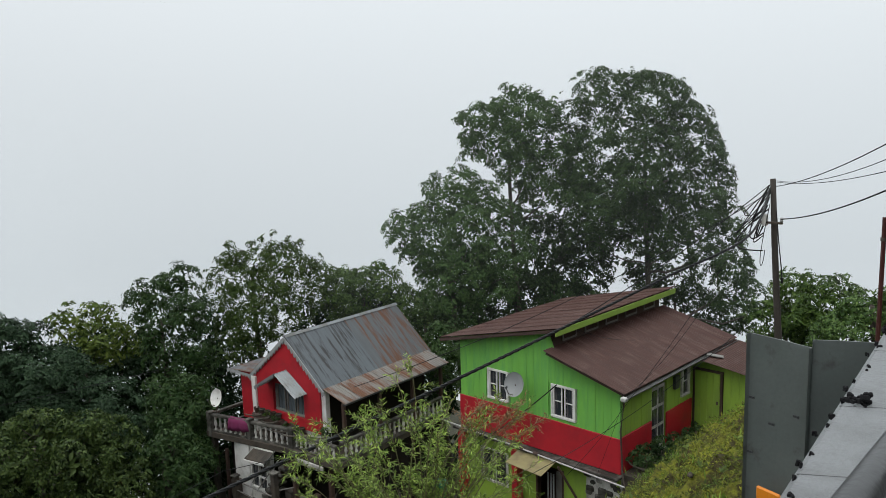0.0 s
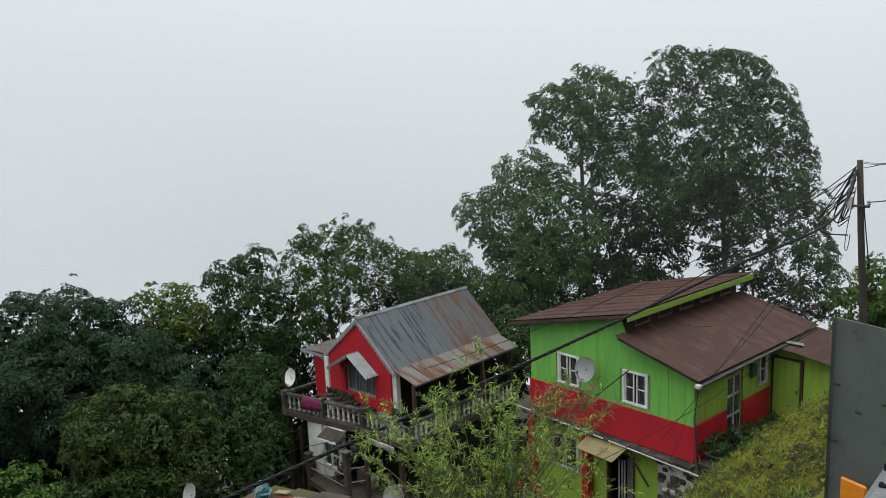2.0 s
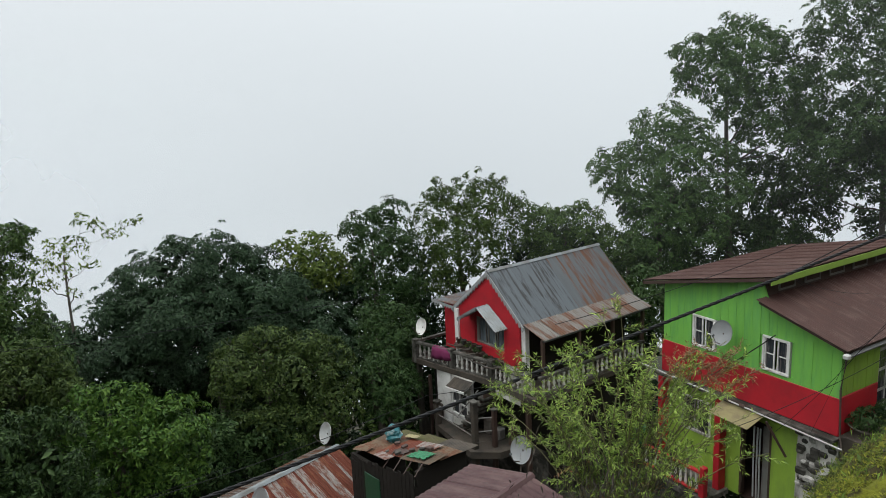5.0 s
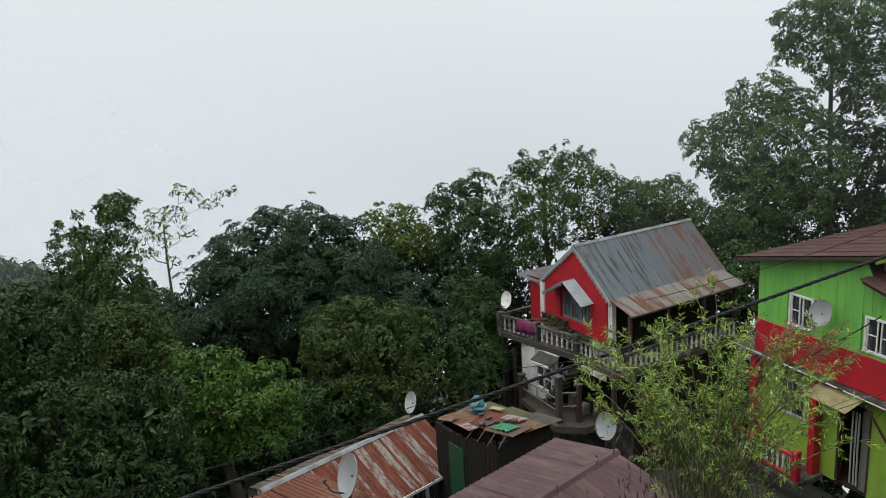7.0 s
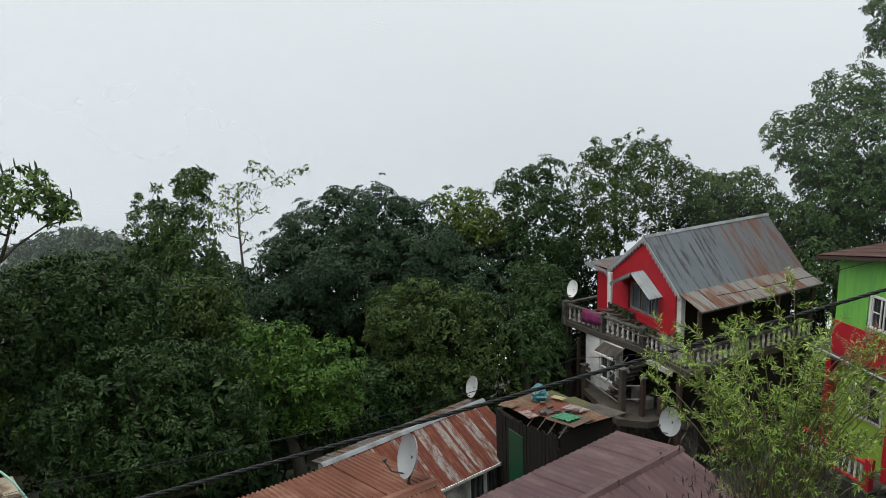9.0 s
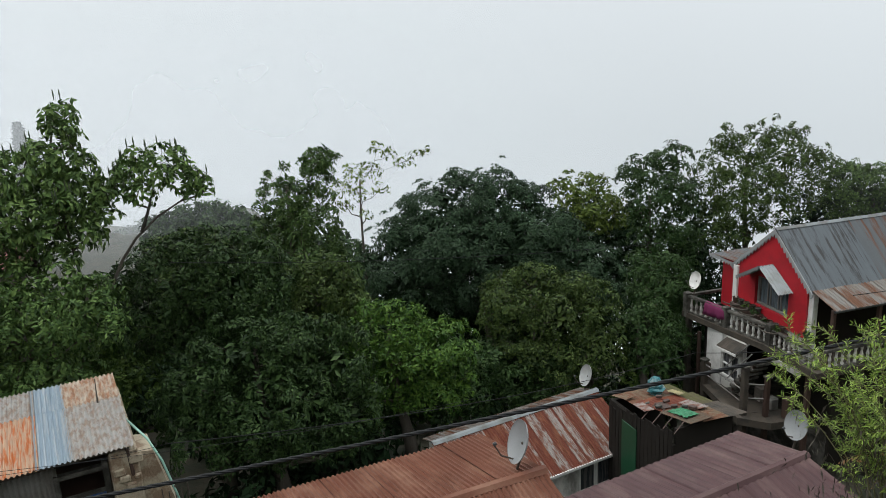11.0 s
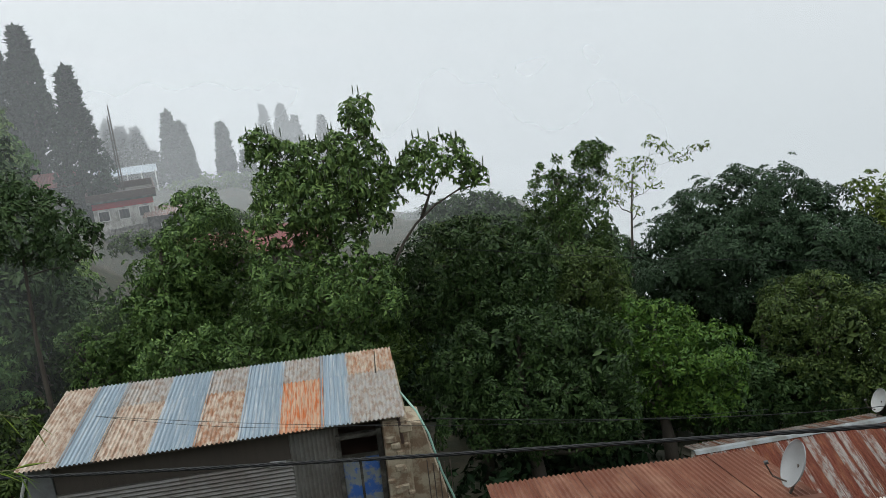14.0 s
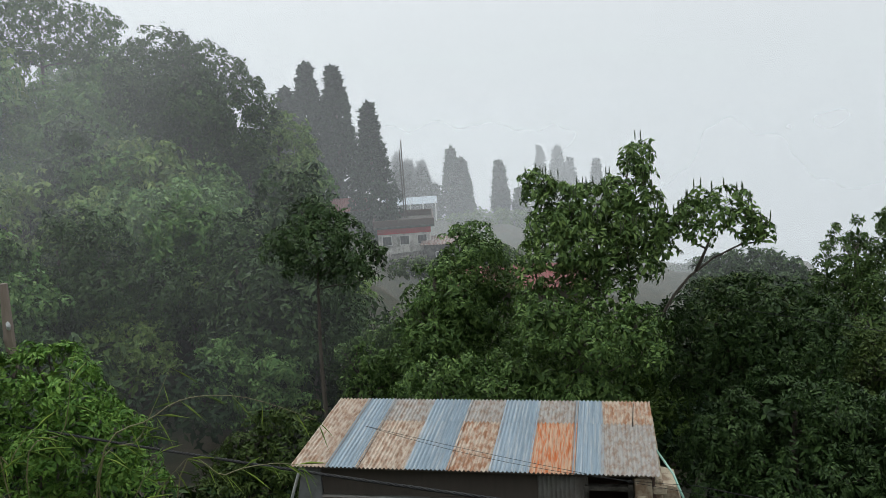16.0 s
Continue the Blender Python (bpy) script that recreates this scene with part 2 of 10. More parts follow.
FASCIA = mat("green_fascia_paint", (0.20, 0.31, 0.05), 0.6, vary=0.2, scale=2)
PALEPIPE = mat("grey_white_pipe", (0.42, 0.42, 0.41), 0.45, vary=0.15, scale=3)
GREYDISH = mat("grey_dish_mesh", (0.21, 0.22, 0.225), 0.5, vary=0.15, scale=5)
ROTTEN = mat("rotten_roof_sheet", (0.076, 0.059, 0.042), 0.8, vary=0.3, scale=2.5, fine=30, second=(0.099, 0.042, 0.024), amount=0.9, bump=0.4, spec=0.22)
ROTTENGREEN = mat("mossy_roof_sheet", (0.065, 0.065, 0.027), 0.85, vary=0.35, scale=3, fine=30, second=(0.061, 0.049, 0.034), amount=0.8, bump=0.4, spec=0.22)
MOSS = mat("yellow_green_moss", (0.100, 0.105, 0.012), 0.95, vary=0.6, scale=5, fine=40, bump=1.0, second=(0.026, 0.022, 0.010), amount=0.95, lo=0.44, hi=0.56, spec=0.15)
SOIL = mat("leafy_soil", (0.014, 0.018, 0.008), 0.95, vary=0.4, scale=0.8, fine=9, bump=0.9, second=(0.042, 0.034, 0.021), amount=0.7)
TAR = mat("crumbled_tar", (0.010, 0.010, 0.011), 0.9, vary=0.4, scale=60, fine=300, spec=0.1)
ROAD = mat("asphalt", (0.038, 0.038, 0.040), 0.85, vary=0.3, scale=3, fine=80, bump=0.5)
BARK = mat("bark", (0.06, 0.052, 0.042), 0.9, vary=0.4, scale=4, fine=25, bump=0.8, stretch=(2, 2, 0.5))
CANE = mat("bamboo_cane", (0.10, 0.095, 0.04), 0.55, vary=0.3, scale=3)
REDROOF = mat("faded_red_roof_paint", (0.129, 0.034, 0.032), 0.6, vary=0.25, scale=1.5, fine=20, second=(0.091, 0.034, 0.030), amount=0.8)
LANDING = mat("brown_stained_concrete", (0.052, 0.042, 0.032), 0.85, vary=0.35, scale=2, fine=40, bump=0.5, second=(0.023, 0.021, 0.017), amount=0.85)
CURTAINGLASS = mat("curtained_window_glass", (0.10, 0.125, 0.14), 0.2, vary=0.4, scale=2, fine=9, bump=0.02, second=(0.03, 0.035, 0.04), amount=0.9, stretch=(9, 9, 0.8))
# near-black colour stands in for shade, as in the open basement
SHADEWOOD = mat("shade_black_timber", (0.014, 0.012, 0.010), 0.8, vary=0.35, scale=4, fine=40, spec=0.2)
SPIKE = mat("dark_flower_spikes", (0.045, 0.062, 0.030), 0.8, vary=0.3, scale=3, fine=20, bump=0)
LEAF = {
    "fresh": mat("vivid_green_leaves", (0.073, 0.154, 0.027), 0.5, vary=0.3, scale=0.5, fine=4, bump=0, island=0.35, spec=0.16, trans=0.06),
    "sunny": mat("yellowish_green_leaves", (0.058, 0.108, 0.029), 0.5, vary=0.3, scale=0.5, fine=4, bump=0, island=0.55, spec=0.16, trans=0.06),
    "hill": mat("misty_green_leaves", (0.077, 0.151, 0.043), 0.5, vary=0.3, scale=0.3, fine=3, bump=0, island=0.25, spec=0.16, trans=0.05),
    "hillpale": mat("pale_misty_leaves", (0.113, 0.181, 0.051), 0.5, vary=0.3, scale=0.3, fine=3, bump=0, island=0.25, spec=0.16, trans=0.05),
    "dusky": mat("dusky_green_leaves", (0.034, 0.064, 0.021), 0.5, vary=0.3, scale=0.5, fine=4, bump=0, island=0.3, spec=0.16, trans=0.05),
    "leafy": mat("soft_green_leaves", (0.038, 0.064, 0.016), 0.5, vary=0.3, scale=0.5, fine=4, bump=0, island=0.55, spec=0.16, trans=0.06),
    "spire": mat("fresh_green_leaves", (0.041, 0.075, 0.020), 0.5, vary=0.3, scale=0.5, fine=4, bump=0, island=0.4, spec=0.16, trans=0.05),
    "broad": mat("dark_broad_leaves", (0.043, 0.084, 0.024), 0.5, vary=0.3, scale=0.5, fine=4, bump=0, island=0.3, spec=0.16, trans=0.03),
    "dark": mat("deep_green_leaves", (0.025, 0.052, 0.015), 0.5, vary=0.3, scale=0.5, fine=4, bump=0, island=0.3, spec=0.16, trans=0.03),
    "umbrella": mat("blue_green_leaves", (0.025, 0.050, 0.024), 0.5, vary=0.25, scale=0.5, fine=4, bump=0, island=0.4, spec=0.16, trans=0.08),
    # much darker leaves: shade inside the wood put into the colour
    "shade": mat("deep_shade_leaves", (0.0129, 0.0277, 0.0116), 0.55, vary=0.3, scale=0.5, fine=4, bump=0, island=0.3, spec=0.06, trans=0.02),
    # dark green leaves, with the crowns' deep shadows also put into the colour
    "shadowed": mat("shadowed_dark_leaves", (0.025, 0.051, 0.015), 0.5, vary=0.3, scale=0.5, fine=4, bump=0, island=0.6, spec=0.16, trans=0.02),
    "mid": mat("mid_green_leaves", (0.046, 0.086, 0.018), 0.5, vary=0.3, scale=0.5, fine=4, bump=0, island=0.55, spec=0.16, trans=0.04),
    "olive": mat("olive_leaves", (0.043, 0.073, 0.018), 0.5, vary=0.3, scale=0.5, fine=4, bump=0, island=0.45, spec=0.16, trans=0.1),
    "lime": mat("light_green_leaves", (0.070, 0.106, 0.020), 0.5, vary=0.3, scale=0.5, fine=4, bump=0, island=0.45, spec=0.16, trans=0.12),
    "bright": mat("bright_green_leaves", (0.043, 0.094, 0.015), 0.5, vary=0.3, scale=0.5, fine=4, bump=0, island=0.45, spec=0.16, trans=0.04),
    "big": mat("large_soft_leaves", (0.072, 0.126, 0.035), 0.5, vary=0.3, scale=0.5, fine=4, bump=0, island=0.55, spec=0.16, trans=0.12),
    "bamboo": mat("narrow_bamboo_leaves", (0.180, 0.270, 0.058), 0.55, vary=0.3, scale=0.8, fine=5, bump=0, island=0.6, spec=0.18, trans=0.1),
    "dry": mat("dry_reddish_leaves", (0.2100, 0.1260, 0.0595), 0.7, vary=0.3, scale=1, fine=5, bump=0, island=0.4, spec=0.3, trans=0.1),
    "grass": mat("grass_blades", (0.1120, 0.1848, 0.0280), 0.6, vary=0.25, scale=1, fine=5, bump=0, island=0.4, spec=0.3, trans=0.1),
    "cypress": mat("cypress_foliage", (0.0189, 0.0350, 0.0203), 0.8, vary=0.3, scale=0.4, fine=3, bump=0, island=0.4, spec=0.2),
}


# ---- building blocks ----
class Mesh:
    """Collects corners and faces of one part."""

    def __init__(self):
        self.v, self.f = [], []

    def add(self, verts, faces):
        k = len(self.v)
        self.v += [tuple(p) for p in verts]
        self.f += [tuple(i + k for i in q) for q in faces]
        return self

    def box(self, x0, x1, y0, y1, z0, z1, c=0.0, m=None):
        """A box with edges chamfered by c."""
        if c <= 0:
            pts = [(x, y, z) for x in (x0, x1) for y in (y0, y1) for z in (z0, z1)]
            fs = [(0, 1, 3, 2), (4, 6, 7, 5), (0, 4, 5, 1), (2, 3, 7, 6), (0, 2, 6, 4), (1, 5, 7, 3)]
        else:
            bm = bmesh.new()
            bmesh.ops.create_cube(bm, size=1)
            bmesh.ops.scale(bm, vec=(x1 - x0, y1 - y0, z1 - z0), verts=bm.verts)
            bmesh.ops.translate(bm, vec=((x0 + x1) / 2, (y0 + y1) / 2, (z0 + z1) / 2), verts=bm.verts)
            bmesh.ops.bevel(bm, geom=bm.edges[:], offset=min(c, 0.4 * min(x1 - x0, y1 - y0, z1 - z0)), segments=1, affect="EDGES")
            bm.verts.index_update()
            pts, fs = [tuple(v.co) for v in bm.verts], [tuple(v.index for v in q.verts) for q in bm.faces]
            bm.free()
        if m is not None:
            pts = [m @ Vector(p) for p in pts]
        return self.add(pts, fs)

    def beam(self, a, b, w, d, c=0.0):
        """A bar of section w x d from a to b."""
        a, b = Vector(a), Vector(b)
        m = Matrix.Translation((a + b) / 2) @ (b - a).to_track_quat("Z", "Y").to_matrix().to_4x4()
        return self.box(-w / 2, w / 2, -d / 2, d / 2, -(b - a).length / 2, (b - a).length / 2, c, m)

    def tube(self, pts, radii, n=8, cap=True):
        pts = [Vector(p) for p in pts]
        rings = []
        for i, p in enumerate(pts):
            d = (pts[min(i + 1, len(pts) - 1)] - pts[max(i - 1, 0)]).normalized()
            q = d.to_track_quat("Z", "Y").to_matrix()
            r = radii[i] if hasattr(radii, "__len__") else radii
            rings.append([p + q @ Vector((r * math.cos(2 * math.pi * k / n), r * math.sin(2 * math.pi * k / n), 0)) for k in range(n)])
        vs = [p for ring in rings for p in ring]
        fs = [(i * n + k, i * n + (k + 1) % n, (i + 1) * n + (k + 1) % n, (i + 1) * n + k) for i in range(len(pts) - 1) for k in range(n)]
        if cap:
            fs += [tuple(range(n))[::-1], tuple(range((len(pts) - 1) * n, len(pts) * n))]
        return self.add(vs, fs)

    def lathe(self, profile, n=12, m=None):
        """A turned piece from (radius, height) pairs."""
        vs = [Vector((r * math.cos(2 * math.pi * k / n), r * math.sin(2 * math.pi * k / n), z)) for r, z in profile for k in range(n)]
        if m is not None:
            vs = [m @ p for p in vs]
        fs = [(i * n + k, i * n + (k + 1) % n, (i + 1) * n + (k + 1) % n, (i + 1) * n + k) for i in range(len(profile) - 1) for k in range(n)]
        fs += [tuple(range(n))[::-1], tuple(range((len(profile) - 1) * n, len(profile) * n))]
        return self.add(vs, fs)

    def data(self, name, material, smooth=False):
        me = bpy.data.meshes.new(name)
        me.from_pydata([tuple(p) for p in self.v], [], self.f)
        me.materials.append(material)
        if smooth:
            me.polygons.foreach_set("use_smooth", [True] * len(me.polygons))
        me.update()
        return me


def thing(name, m, label, category, group="", kind=""):
    ob = new(name)
    ob.empty_display_size = 0.2
    ob.matrix_world = m
    return tagged(ob, label, category, group, kind)


def part(name, mesh, material, parent, label="", smooth=False, m=None):
    """One mesh object under a thing or a part."""
    ob = new(name, mesh.data(name, material, smooth) if isinstance(mesh, Mesh) else mesh)
    ob.parent = parent
    if m is not None:
        ob.matrix_local = m
    return tagged(ob, label)


def solo(name, mesh, material, label, category, group="", kind="", smooth=False, m=None):
    ob = new(name, mesh.data(name, material, smooth) if isinstance(mesh, Mesh) else mesh)
    if m is not None:
        ob.matrix_world = m
    return tagged(ob, label, category, group, kind)


def corrugated(w, l, pitch=0.076, depth=0.018, seg=4, sag=0.0):
    """A corrugated sheet: ribs run along y, from (0, 0) to (w, l), with its thickness."""
    nx, ny = max(2, int(w / pitch * seg)), 3
    vs, fs = [], []
    for j in range(ny + 1):
        for i in range(nx + 1):
            x = w * i / nx
            vs.append((x, l * j / ny, depth / 2 * math.cos(2 * math.pi * x / pitch) - sag * math.sin(math.pi * j / ny)))
    for j in range(ny):
        for i in range(nx):
            a = j * (nx + 1) + i
            fs.append((a, a + 1, a + nx + 2, a + nx + 1))
    k = len(vs)
    vs += [(x, y, z - 0.004) for x, y, z in vs]
    fs += [tuple(q + k for q in reversed(p)) for p in fs]
    for i in range(nx):
        fs += [(i, i + k, i + 1 + k, i + 1), tuple(q + ny * (nx + 1) for q in (i, i + 1, i + 1 + k, i + k))]
    out = Mesh()
    return out.add(vs, fs)


def sheet_roof(parent, m, w, l, cols, rows, pick, pitch=0.076, depth=0.018, overlap=0.06, rng=None, name="sheet"):
    """Roof sheets laid in columns over w and rows over l, in the frame m (x across, y down the slope or along the ribs)."""
    rng = rng or random.Random(3)
    cw, rl = w / cols, l / rows
    base = corrugated(cw + overlap, rl + (overlap if rows > 1 else 0), pitch, depth)
    cache = {}
    for c in range(cols):
        for r in range(rows):
            material, label = pick(c, r)
            if material.name not in cache:
                cache[material.name] = base.data(name, material)
            dz = 0.005 * (c % 2) + 0.009 * r + rng.uniform(-0.002, 0.002)
            part(name, cache[material.name], None, parent, label, m=m @ pose(c * cw, r * rl, dz, 0, 0, rng.uniform(-0.25, 0.25)))


def ground_z(x, y):
    """Height of the hillside: a road with a parapet along y, and the slope that falls from it."""
    r, az = math.hypot(x, y), math.degrees(math.atan2(-x, y))
    if x > -0.75:
        return -1.6 if x < 5.5 else -1.6 + (x - 5.5) * 0.6
    d = -x - 0.75
    bank = np.interp(d, [0, 0.3, 2, 4, 6, 9, 13, 20, 40, 600], [-1.6, -2.6, -3.4, -4.5, -6.4, -9.3, -12.2, -15, -24, -300])
    bank = bank - 0.42 * min(1.2, max(0, (az - 23.5) / 7)) * min(1, max(0, (r - 5) / 3))
    bank = bank - max(0, y - 11) * 0.33 - max(0, y - 30) * 0.3
    near = np.interp(r, [0, 0.8, 1.2, 3, 5, 10, 14, 20, 26, 36, 60, 600], [-1.6, -1.6, -3, -4.6, -6.3, -9.5, -11.2, -13.6, -15.2, -20, -31, -300])
    far = np.interp(r, [0, 0.8, 1.2, 3, 5, 10, 14, 20, 26, 50, 75, 100, 140, 180, 600], [-1.6, -1.6, -3, -4.6, -6.3, -9.5, -11.2, -13.6, -15.2, -21, -20, -17.5, -22, -36, -220])
    hill = np.interp(r, [0, 0.8, 1.2, 3, 5, 10, 14, 20, 26, 40, 60, 100, 600], [-1.6, -1.6, -3, -4.6, -6.3, -9.5, -11.2, -13, -13.6, -11.5, -5.5, -4, -150])

    def step(a, b):
        q = min(1, max(0, (az - a) / (b - a)))
        return q * q * (3 - 2 * q)
    z = bank + (near - bank) * step(31, 40)
    z = z + (far - z) * step(78, 92) - 9 * step(80, 86) * (1 - step(100, 112)) * min(1, max(0, (r - 45) / 30))
    return float(z + (hill - z) * step(112, 138))


# ---- the hillside ----
def hillside():
    n = 150
    s = np.linspace(-1, 1, n)
    axis = np.sign(s) * (np.abs(s) ** 2.6 * 600 + np.abs(s) * 6)
    vs = []
    for y in axis:
        for x in axis:
            z = ground_z(x, y)
            rough = 0 if x > -1.2 else min(1.2, 0.02 * math.hypot(x, y))
            vs.append((x, y, z + rough * noise.noise(Vector((x * 0.25, y * 0.25, 0)))))
    fs = [(j * n + i, j * n + i + 1, (j + 1) * n + i + 1, (j + 1) * n + i) for j in range(n - 1) for i in range(n - 1)]
    return Mesh().add(vs, fs)


solo("ground", hillside(), SOIL, "steep leafy hillside falling away into fog", "ground", kind="structure", smooth=True)
road = Mesh().box(-0.7, 5.4, -40, 60, -1.75, -1.58)
solo("road", road, ROAD, "grey asphalt road along the edge of the slope", "road", kind="structure")


# ---- trees ----
def leaves(pts, axes, size, width, k, rng, spread=0.9, droop=0.25):
    """Rosettes of k folded leaves at pts that open along axes: corners and triangles as arrays."""
    n = len(pts)
    pts, axes = np.repeat(pts, k, 0), np.repeat(axes, k, 0)
    side = rng.normal(size=(n * k, 3))
    side -= (side * axes).sum(1, keepdims=True) * axes
    side /= np.linalg.norm(side, axis=1, keepdims=True) + 1e-9
    d = side * spread + axes * rng.uniform(0.15, 0.7, (n * k, 1))
    d[:, 2] -= droop * rng.uniform(0.3, 1.3, n * k)
    d /= np.linalg.norm(d, axis=1, keepdims=True) + 1e-9
    c = np.cross(d, axes)
    c /= np.linalg.norm(c, axis=1, keepdims=True) + 1e-9
    up = np.cross(c, d)
    ln = size * rng.uniform(0.7, 1.25, (n * k, 1))
    w = ln * width
    mid = pts + d * ln * 0.5
    v = np.stack([pts, mid + c * w * 0.5 + up * w * 0.18, pts + d * ln - up * ln * 0.08, mid - c * w * 0.5 + up * w * 0.18], 1).reshape(-1, 3)
    i = np.arange(n * k)[:, None] * 4
    return v, np.concatenate([i + [0, 1, 2], i + [0, 2, 3]], 1).reshape(-1, 3)


def mesh_arrays(name, v, t, material):
    me = bpy.data.meshes.new(name)
    me.vertices.add(len(v))
    me.vertices.foreach_set("co", v.astype(np.float32).ravel())
    me.loops.add(len(t) * 3)
    me.loops.foreach_set("vertex_index", t.astype(np.int32).ravel())
    me.polygons.add(len(t))
    me.polygons.foreach_set("loop_start", np.arange(len(t), dtype=np.int32) * 3)
    me.materials.append(material)
    me.update(calc_edges=True)
    return me


def sprays(c, a, s, flat, leaf, width, cover, rng, droop):
    """Domed sprays of leaves round centres c, open along a, of radius s: leaves lie along each dome and point outwards."""
    n = len(c)
    count = np.maximum(5, (cover * math.pi * s * s / (leaf * leaf * width * 0.5)).astype(int))
    i = np.repeat(np.arange(n), count)
    m = len(i)
    e1 = np.cross(a, rng.normal(size=(n, 3)))
    e1 /= np.linalg.norm(e1, axis=1, keepdims=True) + 1e-9
    e2 = np.cross(a, e1)
    ph, rho = rng.uniform(0, 2 * math.pi, m), np.sqrt(rng.uniform(0, 1, m))
    wave = 1 + 0.25 * np.sin(2 * ph + rng.uniform(0, 6, n)[i]) + 0.22 * np.sin(5 * ph + rng.uniform(0, 6, n)[i])
    out = np.cos(ph)[:, None] * e1[i] + np.sin(ph)[:, None] * e2[i]
    size = s[i]
    p = c[i] + out * (size * wave * rho)[:, None] + a[i] * (size * (flat * (0.7 - rho ** 2) + rng.normal(size=m) * 0.07))[:, None]
    nrm = a[i] + out * (2 * flat * rho)[:, None] + rng.normal(size=(m, 3)) * 0.42
    nrm /= np.linalg.norm(nrm, axis=1, keepdims=True)
    d = out * (0.35 + rho)[:, None] + rng.normal(size=(m, 3)) * 0.55
    d -= (d * nrm).sum(1, keepdims=True) * nrm
    d[:, 2] -= droop * rng.uniform(0.2, 1.2, m)
    d /= np.linalg.norm(d, axis=1, keepdims=True) + 1e-9
    side = np.cross(d, nrm)
    side /= np.linalg.norm(side, axis=1, keepdims=True) + 1e-9
    up = np.cross(side, d)
    ln = leaf * rng.uniform(0.65, 1.3, (m, 1))
    w = ln * width
    base = p - d * ln * 0.4
    mid = base + d * ln * 0.45
    v = np.stack([base, mid + side * w * 0.5 + up * w * 0.15, base + d * ln - up * ln * 0.08, mid - side * w * 0.5 + up * w * 0.15], 1).reshape(-1, 3)
    k = np.arange(m)[:, None] * 4
    return v, np.concatenate([k + [0, 1, 2], k + [0, 2, 3]], 1).reshape(-1, 3)


def crown(lobes, rng, leaf, width, pad=0.45, flat=0.5, up=0.6, cover=1.0, pack=0.8, gap=0.1, squash=0.85, droop=0.25, core=1.4, loose=0.1):
    """Sprays set over the outside of uneven lobes, with gaps that look into the crown, and larger sparse leaves within."""
    C, A, S, Q, B = [], [], [], [], []
    for x, y, z, r in lobes:
        o = np.array([x, y, z])
        s0 = min(pad, 0.55 * r)
        n = max(7, int(pack * 4 * r * r / (s0 * s0)))
        k = np.arange(n) + 0.5
        ct, az = 1 - 2 * k / n, k * 2.39996 + rng.uniform(0, 6)
        u = np.stack([np.sqrt(1 - ct * ct) * np.cos(az), np.sqrt(1 - ct * ct) * np.sin(az), ct], 1) + rng.normal(size=(n, 3)) * 0.35 * s0 / r
        u /= np.linalg.norm(u, axis=1, keepdims=True)
        u = u[(u[:, 2] > -0.75) & (rng.uniform(size=n) > gap)]
        wob = np.array([noise.noise(Vector(q * 1.7) + Vector((x, y, z))) for q in u])
        c = o + u * (r * (0.88 + 0.32 * wob + np.clip(loose * rng.normal(size=len(u)), -0.25, 0.2)))[:, None] * [1, 1, squash]
        tips = rng.uniform(size=len(u)) < 0.16
        far = o + u[tips] * (r * rng.uniform(1.05, 1.3, (tips.sum(), 1))) * [1, 1, squash] + [0, 0, 0.05 * r]
        size = rng.uniform(0.55, 1.35, len(u))
        C += [c, far]
        A += [u * [1, 1, 0.35] + [0, 0, up] + rng.normal(size=u.shape) * 0.28, u[tips] * 0.4 + [0, 0, 0.8]]
        S += [s0 * size, s0 * 0.55 * size[tips]]
        m = int(core * 105 * r * r * 0.09 / max(0.09, leaf * leaf))
        q = rng.normal(size=(m, 3))
        q /= np.linalg.norm(q, axis=1, keepdims=True) + 1e-9
        Q.append(o + q * r * rng.uniform(0.05, 0.66, (m, 1)) * [1, 1, squash])
        B.append(q + [0, 0, 0.4])
    C, A, S = np.concatenate(C), np.concatenate(A), np.concatenate(S)
    buried = np.zeros(len(C), bool)
    for x, y, z, r in lobes:
        buried |= np.linalg.norm((C - [x, y, z]) / [1, 1, squash], axis=1) < r * 0.68
    C, A, S = C[~buried], A[~buried], S[~buried]
    A /= np.linalg.norm(A, axis=1, keepdims=True) + 1e-9
    v, t = sprays(C, A, S, flat, leaf, width, cover, rng, droop)
    if core:
        Q, B = np.concatenate(Q), np.concatenate(B)
        v2, t2 = leaves(Q, B / np.linalg.norm(B, axis=1, keepdims=True), max(0.3, leaf * 1.2), 0.42, 1, rng, droop=droop)
        v, t = np.concatenate([v, v2]), np.concatenate([t, t2 + len(v)])
    return v, t


